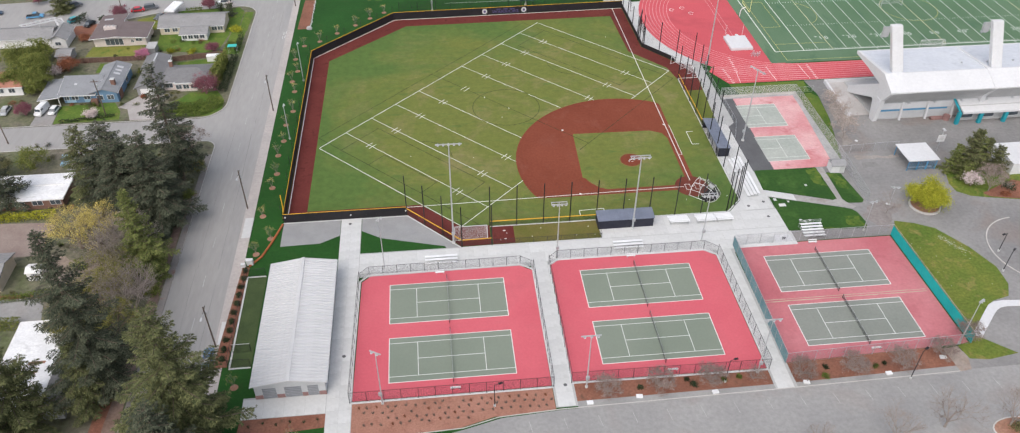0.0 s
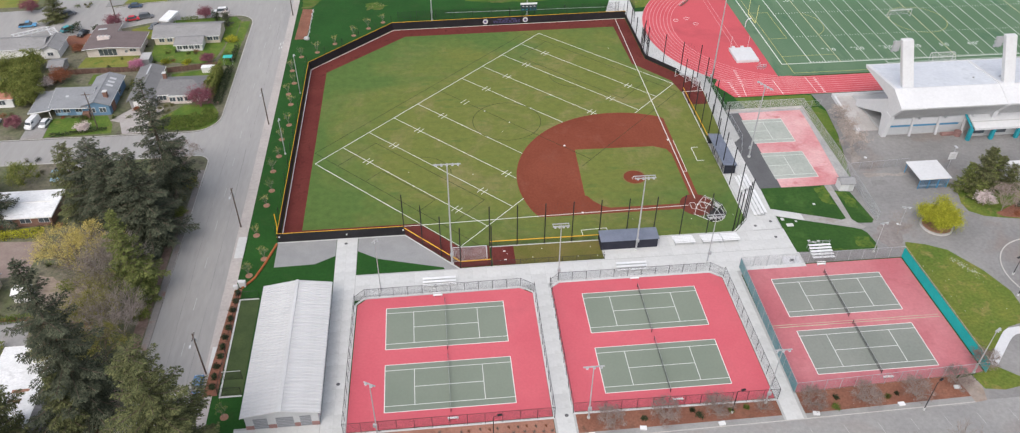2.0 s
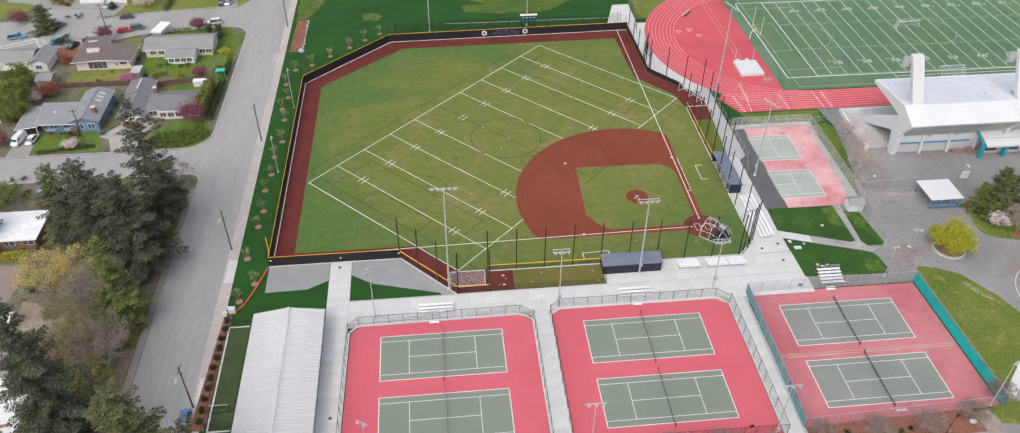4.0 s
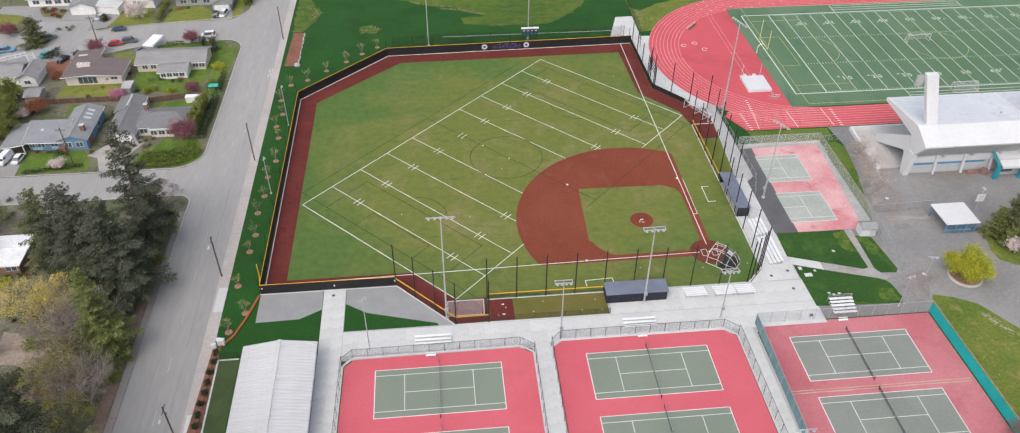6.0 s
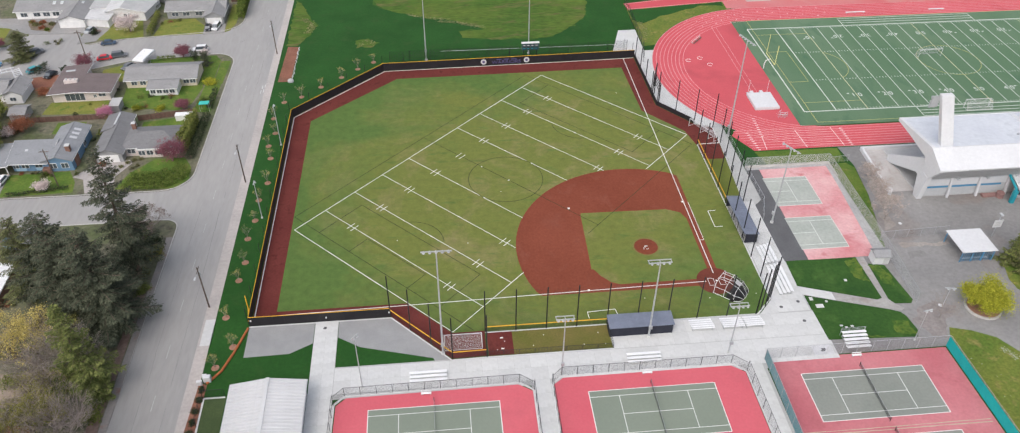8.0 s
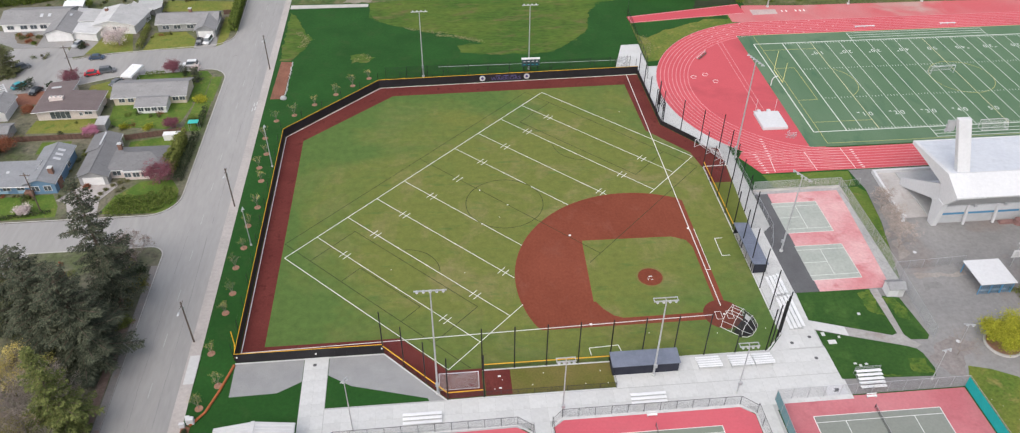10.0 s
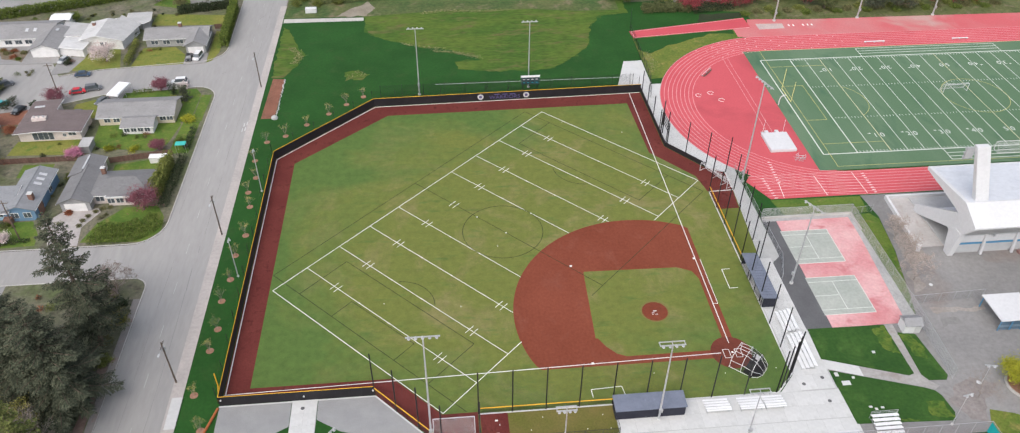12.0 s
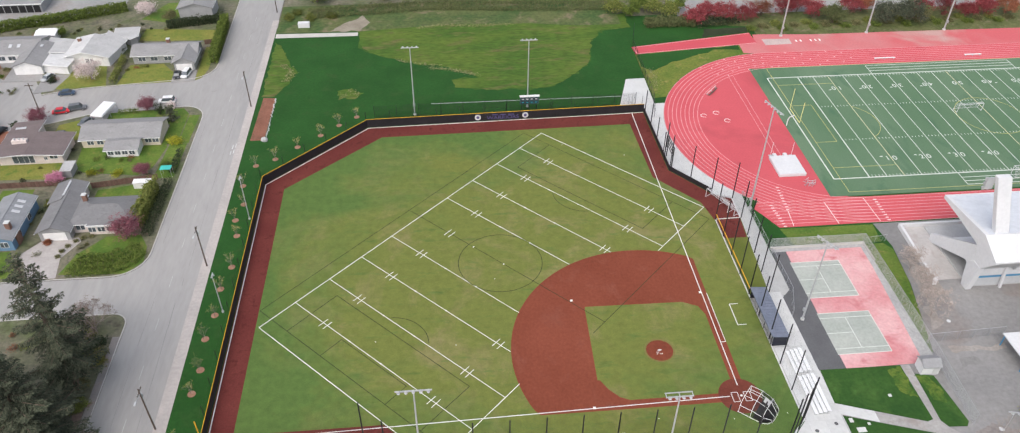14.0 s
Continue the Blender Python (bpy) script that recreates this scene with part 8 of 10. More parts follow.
# bleached tufts where the rough field meets the new lawn
M_STRAW = leaves("bleached_straw", (0.16, 0.17, 0.06), (0.32, 0.31, 0.17), 0.4)
rngt = random.Random(61)
LV, LF = [], []
for line, n in ((((14, 180.6), (22, 182.4), (33, 180.8), (44, 181.2)), 420), (((17.5, 154.4), (23, 153.0), (31.2, 148.9)), 260), (((-25.8, 159.6), (-23.0, 153.2), (-24.8, 149.6)), 200), (((82.4, 149), (83.4, 143), (82.2, 137)), 160), (((7, 160.2), (13, 157.6), (20, 155.6)), 120), (((-8.4, 139.4), (-5, 143.4), (-3, 140)), 60)):
    for k in range(n):
        x, y = along(line, rngt.random())
        leaf_cluster(LV, LF, Vector((x + rngt.gauss(0, 0.7), y + rngt.gauss(0, 0.45), 0.06)), 3, 0.10, 0.13, rngt)
bits("dry_tufts", raw("dry_tufts", LV, LF, M_STRAW), M_STRAW, None)
tagged(bpy.data.objects["dry_tufts"], "scattered bleached tufts of dry grass", "grass", kind="stuff")
for x0, x1 in ((152.5, 159.2), (181.4, 186.8)):
    tb = thing("team_bench", "long white bench at the edge of the football field", "bench", pose((x0 + x1) / 2, 148.6, 0.014), group="team benches")
    part("seat", boxed(-(x1 - x0) / 2, -0.28, 0.42, (x1 - x0) / 2, 0.28, 0.5), M_ALU, tb)
    for x in (-(x1 - x0) / 2 + 0.4, 0.0, (x1 - x0) / 2 - 0.4):
        part("leg", boxed(x - 0.05, -0.24, 0.0, x + 0.05, 0.24, 0.42), M_STEEL, tb)

# ---- houses ----
R_GREY = roofing("grey_shingle_roof", (0.245, 0.24, 0.24))
R_DARK = roofing("dark_grey_shingle_roof", (0.175, 0.173, 0.176))
R_BROWN = roofing("brown_felt_roof", (0.15, 0.12, 0.118))
R_BLUE = roofing("blue_grey_shingle_roof", (0.232, 0.238, 0.25))
R_LIGHT = roofing("light_grey_shingle_roof", (0.40, 0.395, 0.39))
R_WHITE = roofing("white_membrane_roof", (0.72, 0.72, 0.725))
R_RED = roofing("reddish_tile_roof", (0.36, 0.17, 0.12))
W_CREAM = paint("cream_siding", (0.58, 0.50, 0.40), 0.7)
W_WHITE = paint("white_siding", (0.72, 0.71, 0.70), 0.7)
W_BLUE = paint("blue_siding", (0.13, 0.23, 0.35), 0.7)
W_BRICK = stuff("pinkish_brick", (0.63, 0.545, 0.51), (0.70, 0.62, 0.585), big=0.8, fine=6, grain=0.3)
W_GREY = paint("grey_siding", (0.30, 0.30, 0.30), 0.7)
W_BROWN = stuff("brown_brick", (0.20, 0.11, 0.085), (0.26, 0.15, 0.11), big=0.8, fine=6, grain=0.3)


def inset(pts, t):
    """The outline moved inwards by t; the corners run anticlockwise."""
    out, n = [], len(pts)
    for k in range(n):
        a, b, c = Vector(pts[k - 1][:2]), Vector(pts[k][:2]), Vector(pts[(k + 1) % n][:2])
        d, e = (b - a).normalized(), (c - b).normalized()
        u, v = Vector((-d.y, d.x)), Vector((-e.y, e.x))
        m_ = (u + v).normalized()
        out.append(b + m_ * (t / max(m_.dot(u), 0.3)))
    return out


def wall_ring(house, corners, mat_, t=0.25, base=0.0):
    """Walls with thickness along a plan outline, each corner with its own top height."""
    wb = bmesh.new()
    ins = inset(corners, t)
    loops = [[wb.verts.new((x, y, base)) for x, y, z in corners], [wb.verts.new(c) for c in corners],
             [wb.verts.new((p.x, p.y, c[2])) for p, c in zip(ins, corners)], [wb.verts.new((p.x, p.y, base)) for p in ins]]
    n = len(corners)
    for a, b in zip(loops, loops[1:] + loops[:1]):
        for k in range(n):
            wb.faces.new((a[k], a[(k + 1) % n], b[(k + 1) % n], b[k]))
    bmesh.ops.recalc_face_normals(wb, faces=wb.faces)
    return part("wall", wb, mat_, house)


def wing(house, x0, y0, x1, y1, eave, rise, axis, wall_mat, roof_mat, over=0.55, hip=False, base=0.0):
    """Walls and a roof over a rectangle; the ridge runs along the axis; rise 0 gives a flat roof."""
    top = eave + rise - 0.1
    gable = rise > 0.3 and not hip
    pts = [(x0, y0, eave)] + ([((x0 + x1) / 2, y0, top)] if gable and axis == "y" else []) + [(x1, y0, eave)] + ([(x1, (y0 + y1) / 2, top)] if gable and axis == "x" else [])
    pts += [(x1, y1, eave)] + ([((x0 + x1) / 2, y1, top)] if gable and axis == "y" else []) + [(x0, y1, eave)] + ([(x0, (y0 + y1) / 2, top)] if gable and axis == "x" else [])
    wall_ring(house, pts, wall_mat, base=base)
    X0, Y0, X1, Y1 = x0 - over, y0 - over, x1 + over, y1 + over
    rb = bmesh.new()
    th = 0.22
    if rise <= 0.3:
        box(rb, X0, Y0, eave, X1, Y1, eave + th)
        roof = part("roof", rb, roof_mat, house)
        fb = bmesh.new()
        for r_ in ((X0, Y0, X1, Y0 + 0.12), (X0, Y1 - 0.12, X1, Y1), (X0, Y0 + 0.12, X0 + 0.12, Y1 - 0.12), (X1 - 0.12, Y0 + 0.12, X1, Y1 - 0.12)):
            box(fb, r_[0] - 0.01, r_[1] - 0.01, eave - 0.05, r_[2] + 0.01, r_[3] + 0.01, eave + th + 0.03)
        part("fascia", fb, W_WHITE, roof, "pale roof edge")
        return roof
    drop = rise * over / (((y1 - y0) if axis == "x" else (x1 - x0)) / 2)
    if axis == "x":
        ym = (Y0 + Y1) / 2
        ins = (Y1 - Y0) / 2 * 0.9 if hip else 0
        low = [(X0, Y0), (X1, Y0), (X1, Y1), (X0, Y1)]
        rd = [(X0 + ins, ym), (X1 - ins, ym)]
        quads = ((0, 1, 5, 4), (2, 3, 4, 5))
        ends = ((1, 2, 5), (3, 0, 4))
    else:
        xm = (X0 + X1) / 2
        ins = (X1 - X0) / 2 * 0.9 if hip else 0
        low = [(X0, Y0), (X1, Y0), (X1, Y1), (X0, Y1)]
        rd = [(xm, Y0 + ins), (xm, Y1 - ins)]
        quads = ((1, 2, 5, 4), (3, 0, 4, 5))
        ends = ((0, 1, 4), (2, 3, 5))
    pts = [(*p, eave - drop) for p in low] + [(*p, eave + rise) for p in rd]
    hi = [rb.verts.new((x, y, z + th)) for x, y, z in pts]
    lo = [rb.verts.new(p) for p in pts]
    for q in quads + (ends if hip else ()):
        rb.faces.new([hi[i] for i in q])
        rb.faces.new([lo[i] for i in q][::-1])
    for a, b in ((0, 1), (1, 2), (2, 3), (3, 0)) if hip else (((0, 1), (2, 3)) if axis == "x" else ((1, 2), (3, 0))):
        rb.faces.new((lo[a], lo[b], hi[b], hi[a]))
    if not hip:
        for q in ends:
            a, b, c = q
            rb.faces.new((lo[a], lo[c], hi[c], hi[a]))
            rb.faces.new((lo[c], lo[b], hi[b], hi[c]))
    bmesh.ops.recalc_face_normals(rb, faces=rb.faces)
    roof = part("roof", rb, roof_mat, house)
    for a, b in (((0, 1), (2, 3)) if axis == "x" else ((1, 2), (3, 0))):
        part("gutter", tube(bmesh.new(), (*low[a], eave - drop + 0.05), (*low[b], eave - drop + 0.05), 0.09, seg=6), W_WHITE, roof, "pale gutter")
    cap = tube(bmesh.new(), (*rd[0], eave + rise + th), (*rd[1], eave + rise + th), 0.1, seg=6)
    part("ridge", cap, roof_mat, roof)
    return roof


def window(house, x, y, z, w, h, face, mat_=None):
    """A framed window; face is n, s, e or w."""
    d = 0.09
    if face in "ns":
        s = -1 if face == "s" else 1
        fr_ = boxed(x - w / 2 - 0.08, min(y, y + s * d), z - 0.08, x + w / 2 + 0.08, max(y, y + s * d), z + h + 0.08)
        pn = boxed(x - w / 2, min(y + s * d, y + s * (d + 0.02)), z, x + w / 2, max(y + s * d, y + s * (d + 0.02)), z + h)
        bar_ = boxed(x - 0.04, min(y + s * d, y + s * (d + 0.04)), z, x + 0.04, max(y + s * d, y + s * (d + 0.04)), z + h)
    else:
        s = -1 if face == "w" else 1
        fr_ = boxed(min(x, x + s * d), y - w / 2 - 0.08, z - 0.08, max(x, x + s * d), y + w / 2 + 0.08, z + h + 0.08)
        pn = boxed(min(x + s * d, x + s * (d + 0.02)), y - w / 2, z, max(x + s * d, x + s * (d + 0.02)), y + w / 2, z + h)
        bar_ = boxed(min(x + s * d, x + s * (d + 0.04)), y - 0.04, z, max(x + s * d, x + s * (d + 0.04)), y + 0.04, z + h)
    wd = part("window", fr_, W_WHITE, house, "white-framed window")
    part("pane", pn, M_GLASS, wd)
    part("bar", bar_, W_WHITE, wd)


def chimney(house, x, y, z0, z1, s=0.8):
    c = part("chimney", boxed(x - s / 2, y - s / 2, z0, x + s / 2, y + s / 2, z1), W_BROWN, house, "brick chimney")
    part("chimney_cap", boxed(x - s / 2 - 0.08, y - s / 2 - 0.08, z1, x + s / 2 + 0.08, y + s / 2 + 0.08, z1 + 0.12), M_CONC, c)


def skylight(house, x, y, z, w=0.7, d=1.2, tilt=(0, 0)):
    part("skylight", boxed(-w / 2, -d / 2, -0.05, w / 2, d / 2, 0.12), M_LAMPGLASS, house, "pale skylight", at=pose(x, y, z, tilt[0], tilt[1]))


def door(house, x, y, w, h, face="s", mat_=None, label="door"):
    s = -1 if face == "s" else 1
    return part("door" if w < 1.6 else "garage_door", boxed(x - w / 2, min(y, y + s * 0.07), 0.02, x + w / 2, max(y, y + s * 0.07), h), mat_ or W_WHITE, house, label)


def roof_slab(house, corners, mat_, th=0.22, name="roof", label=""):
    """One sloping roof plane over a plan outline, each corner with its own height."""
    rb = bmesh.new()
    hi = [rb.verts.new((x, y, z + th)) for x, y, z in corners]
    lo = [rb.verts.new((x, y, z)) for x, y, z in corners]
    rb.faces.new(hi), rb.faces.new(lo[::-1])
    n = len(corners)
    for k in range(n):
        rb.faces.new((lo[k], lo[(k + 1) % n], hi[(k + 1) % n], hi[k]))
    bmesh.ops.recalc_face_normals(rb, faces=rb.faces)
    roof = part(name, rb, mat_, house, label)
    part("fascia", tubes([[Vector((x, y, z + th * 0.5)) for x, y, z in list(corners) + [corners[0]]]], 0.1, 5), W_WHITE, roof, "pale roof edge")
    return roof


h1 = thing("house", "blue bungalow with blue-grey gable roofs and skylights", "house")
wall_ring(h1, [(-89.6, 81.0, 2.9), (-80.6, 80.6, 2.9), (-80.6, 87.4, 4.1), (-89.6, 87.6, 4.1)], W_BLUE)
roof_slab(h1, [(-90.4, 79.7, 2.75), (-80.4, 79.3, 2.75), (-79.9, 88.0, 4.25), (-90.5, 88.2, 4.25)], R_BLUE)
wing(h1, -81.6, 80.2, -75.0, 95.2, 3.2, 1.1, "y", W_BLUE, R_BLUE)
wall_ring(h1, [(-94.4, 84.4, 2.6), (-89.7, 84.4, 2.9), (-89.7, 88.6, 2.9), (-94.4, 88.6, 2.5)], W_BLUE)
roof_slab(h1, [(-95.4, 78.4, 2.35), (-89.6, 78.8, 2.85), (-89.6, 89.4, 2.95), (-95.6, 89.6, 2.4)], R_BLUE)
part("carport_wall", boxed(-94.3, 84.2, 0, -89.8, 84.38, 2.4), M_DARKBLUE, h1, "dark back of the carport")
for x in (-94.9, -90.1):
    part("carport_post", boxed(x - 0.08, 79.0, 0, x + 0.08, 79.16, 2.5), W_WHITE, h1)
W_PALEBLUE = paint("pale_blue_panel", (0.30, 0.46, 0.58), 0.6)
for x, w in ((-87.6, 2.4), (-83.2, 1.8)):
    part("wall_panel", boxed(x - w / 2, 80.66, 0.2, x + w / 2, 80.78, 1.0), W_PALEBLUE, h1, "pale blue panel")
for x, w in ((-88.6, 1.2), (-86.4, 1.6), (-83.2, 1.6)):
    window(h1, x, 80.74, 1.1, w, 1.2, "s")
window(h1, -79.6, 80.2, 1.0, 1.6, 1.3, "s")
window(h1, -76.8, 80.2, 1.0, 1.6, 1.3, "s")
part("brick_wing", boxed(-81.9, 79.0, 0, -80.2, 80.2, 1.5), W_BROWN, h1, "low brick planter wall")
for y in (84, 90):
    window(h1, -75.0, y, 1.0, 1.5, 1.2, "e")
for k in range(3):
    skylight(h1, -76.75, 92.8 - 1.85 * k, 3.95, 1.7, 0.8, (0, 17))
chimney(h1, -76.2, 83.4, 3.2, 5.4, 1.0)
part("brick_pier", boxed(-75.0, 82.0, 0, -74.6, 84.0, 3.0), W_BROWN, h1, "brown brick pier")
skylight(h1, -86.6, 84.4, 3.75, 0.7, 0.7, (10, 0))
h2 = thing("house", "grey-roofed bungalow with a garage and a wide drive", "house")
wing(h2, -70.4, 82.8, -63.8, 95.4, 2.7, 1.3, "y", W_GREY, R_DARK)
wing(h2, -64.4, 85.2, -50.6, 94.0, 2.7, 1.5, "x", W_BRICK, R_DARK, hip=True)
wing(h2, -71.0, 93.4, -65.0, 100.2, 2.8, 1.0, "y", W_BRICK, R_DARK)
wing(h2, -60.2, 84.2, -54.6, 86.0, 2.5, 0.0, "x", W_BRICK, R_DARK, 0.3)
door(h2, -67.1, 82.8, 4.8, 2.2, "s", W_WHITE, "white garage door")
for x in (-62.2, -52.6):
    window(h2, x, 85.2, 0.9, 1.8, 1.3, "s")
window(h2, -50.6, 89.5, 1.0, 2.0, 1.2, "e")
skylight(h2, -68.0, 97.0, 4.0, 0.4, 5.6)
for x in (-59.4, -57.4, -55.4):
    window(h2, x, 84.2, 0.9, 1.5, 1.2, "s")
chimney(h2, -62.6, 92.5, 3.5, 5.2, 0.9)
h3 = thing("house", "long grey-roofed house with cream walls and a rear porch", "house")
wing(h3, -72.2, 119.6, -52.8, 128.4, 2.6, 1.5, "x", W_CREAM, R_GREY)
wing(h3, -64.8, 114.8, -57.2, 120.4, 2.3, 0.7, "x", W_WHITE, R_GREY)
for x in (-70, -67.6, -55.6, -53.8):
    window(h3, x, 119.6, 1.0, 1.5, 1.2, "s")
for k in range(4):
    window(h3, -63.8 + k * 1.75, 114.8, 0.8, 1.3, 1.3, "s")
h4 = thing("house", "house with a low brown felt roof and pale brick walls", "house")
wall_ring(h4, [(-90.4, 113.4, 2.9), (-83.4, 113.4, 3.5), (-75.0, 113.4, 2.9), (-75.0, 122.0, 2.9), (-83.9, 122.0, 3.4), (-83.9, 127.4, 3.4), (-90.4, 127.4, 2.9)], W_BRICK)
roof_slab(h4, [(-91.2, 112.3, 2.85), (-83.4, 112.3, 3.45), (-83.2, 128.4, 3.45), (-91.2, 128.4, 2.85)], R_BROWN, 0.24)
roof_slab(h4, [(-83.38, 112.3, 3.45), (-74.1, 112.3, 2.85), (-74.1, 122.8, 2.85), (-83.24, 122.8, 3.45)], R_BROWN, 0.24)
for x, w, z in ((-85.6, 2.6, 0.5), (-83.0, 2.4, 0.5), (-79.0, 0.7, 1.2), (-77.0, 1.8, 1.5)):
    window(h4, x, 113.4, z, w, 2.0 if z < 1 else 0.8, "s")
skylight(h4, -88.4, 125.0, 3.4, 2.6, 0.7, (0, -4))
chim = part("chimney", boxed(-88.0, 117.6, 3.2, -84.4, 118.9, 4.3), W_BRICK, h4, "long pale brick chimney")
for x in (-87.3, -86.2, -85.1):
    part("chimney_pot", tube(bmesh.new(), (x, 118.25, 4.3), (x, 118.25, 4.75), 0.2, seg=8), M_STUCCO, chim)
def low_wing(house, poly, z, roof_mat, wall_mat, over=0.55):
    """A flat roof over an uneven outline, with walls set back under its edge."""
    roof_slab(house, [(x, y, z) for x, y in poly], roof_mat, 0.2)
    wall_ring(house, [(p.x, p.y, z) for p in inset(poly, over)], wall_mat)


h5 = thing("house", "white low-roofed house with stepped light roofs", "house")
R_BLEACHED = roofing("bleached_membrane_roof", (0.50, 0.495, 0.49))
roof_slab(h5, [(-89.8, 163.0, 3.4), (-84.5, 163.0, 4.6), (-83.9, 175.2, 4.6), (-89.6, 175.2, 3.4)], R_BLEACHED, label="white low-sloped roof")
roof_slab(h5, [(-84.5, 163.0, 4.6), (-76.6, 162.2, 3.12), (-74.4, 174.0, 2.76), (-80.9, 178.4, 3.94), (-81.0, 175.2, 3.98), (-83.9, 175.2, 4.6)], R_LIGHT, label="pale grey low-sloped roof")
wall_ring(h5, [(-89.1, 163.8, 3.4), (-84.5, 163.8, 4.45), (-77.3, 163.0, 3.1), (-75.2, 173.8, 2.8), (-80.9, 177.5, 3.8), (-83.9, 174.6, 4.4), (-88.9, 174.6, 3.4)], W_WHITE)
low_wing(h5, [(-96.2, 160.4), (-87.3, 158.2), (-86.8, 162.9), (-89.9, 166.6), (-96.8, 166.8)], 2.7, R_BLEACHED, W_WHITE)
low_wing(h5, [(-97.8, 167.1), (-89.9, 166.9), (-89.9, 175.2), (-98.0, 177.2)], 2.9, R_LIGHT, W_WHITE)
low_wing(h5, [(-80.0, 179.0), (-74.0, 174.6), (-72.0, 176.8), (-73.0, 183.2), (-80.4, 182.8)], 2.5, R_LIGHT, W_GREY)
for x in (-83.6, -82.2, -80.6):
    window(h5, x, 163.62, 1.1, 0.9, 1.3, "s")
chimney(h5, -87.6, 172.0, 3.8, 5.0, 0.9)
part("garage_door", boxed(-2.3, -0.05, 0.02, 2.3, 0.05, 2.2), W_WHITE, h5, "white garage door", at=pose(-91.63, 159.80, 0, 0, 0, -13.9))
h6 = thing("house", "grey-roofed bungalow with a garage wing and brick walls", "house")
wing(h6, -70.6, 163.8, -52.0, 171.2, 2.8, 1.4, "x", W_GREY, R_GREY)
wing(h6, -57.6, 158.6, -51.8, 167.0, 2.8, 1.4, "y", W_GREY, R_GREY)
for x in (-68, -64.5, -60.5):
    window(h6, x, 163.8, 0.9, 2.0, 1.2, "s")
door(h6, -54.7, 158.6, 4.6, 2.2, "s", W_WHITE, "white garage door")
chimney(h6, -61, 169.5, 3.2, 5.0, 0.9)
h7 = thing("house", "grey-roofed house with skylights and a garage", "house")
wing(h7, -119.0, 167.4, -99.4, 178.6, 2.8, 1.7, "x", W_WHITE, R_GREY)
wing(h7, -103.2, 159.8, -95.4, 173.0, 2.8, 1.4, "y", W_WHITE, R_GREY)
door(h7, -99.0, 159.8, 4.8, 2.2, "s", W_WHITE, "white garage door")
for x in (-116.5, -112.5, -109.5, -106.5):
    window(h7, x, 167.4, 0.9, 2.0, 1.2, "s")
for k in range(2):
    skylight(h7, -107.2 + 2.4 * k, 170.4, 3.95, 0.9, 1.4, (16, 0))
skylight(h7, -98.0, 170.0, 4.0, 0.7, 1.3, (0, 18))
wing(h7, -104.0, 180.2, -98.2, 184.6, 2.3, 0.4, "x", W_WHITE, R_WHITE, 0.3)
h8 = thing("house", "pale grey gabled garage behind a hedge", "house")
wing(h8, -63.0, 192.2, -52.5, 201, 4.2, 1.6, "y", W_GREY, R_GREY)
h9 = thing("carport", "long open-fronted carport with a pale roof", "carport")
wing(h9, -124, 201.9, -109.6, 211, 3.0, 0.0, "x", W_GREY, R_GREY, 0.4)
# black panels on the closed front, painted shade in place of open bays
for k in range(6):
    part("opening", boxed(-123.7 + k * 2.35, 201.75, 0.2, -121.7 + k * 2.35, 201.88, 2.6), M_BLACK, h9, "black panel standing in for a shaded open bay")
w1 = thing("house", "long house with a bright white flat roof and brick walls", "house")
wing(w1, -100.0, 33.6, -75.4, 42.6, 2.8, 0.0, "x", W_BROWN, R_WHITE, 0.6)
part("roof_step", boxed(-100.0, 38.6, 3.0, -76.2, 38.8, 3.22), W_WHITE, w1)
for k in range(6):
    window(w1, -97 + 4.0 * k, 33.6, 1.2, 2.2, 1.2, "s")
w2 = thing("house", "house with a reddish roof and white walls", "house")
wing(w2, -122.0, 86.4, -102.2, 94.6, 2.9, 1.2, "x", W_WHITE, R_RED)
for x in (-108, -105):
    window(w2, x, 86.4, 1.0, 1.6, 1.2, "s")
w3 = thing("house", "white house with stepped grey roofs and a white pergola", "house")
wing(w3, -103.2, 113.8, -98.6, 121.6, 3.0, 1.2, "y", W_WHITE, R_GREY)
wing(w3, -120.0, 115.0, -103.2, 122.4, 3.0, 1.4, "x", W_WHITE, R_GREY)
for x in (-107, -101):
    window(w3, x, 113.8 if x > -103 else 115.0, 1.0, 1.5, 1.0, "s")
pg = thing("pergola", "white open timber pergola in an angle beside a house", "pergola")
for p, q, n in (((-115.6, 124.6), (-106.0, 129.4), 8), ((-105.6, 129.2), (-102.6, 124.2), 5)):
    p, q = Vector((*p, 0)), Vector((*q, 0))
    d = (q - p).normalized()
    w = Vector((-d.y, d.x, 0)) * 0.95
    for k in range(n):
        c = p.lerp(q, (k + 0.5) / n) + Vector((0, 0, 2.58))
        part("rafter", tube(bmesh.new(), c - w * 1.15, c + w * 1.15, 0.13, seg=4), M_WHITEPAINT, pg)
    for side in (-1, 1):
        part("beam", tube(bmesh.new(), p + w * side + Vector((0, 0, 2.42)), q + w * side + Vector((0, 0, 2.42)), 0.2, seg=4), M_WHITEPAINT, pg)
        for f in (0.04, 0.5, 0.96):
            c = p.lerp(q, f) + w * side
            part("post", tube(bmesh.new(), c, c + Vector((0, 0, 2.4)), 0.09, seg=4), M_WHITEPAINT, pg)
w4 = thing("house", "house with a bright white flat roof under the firs", "house")
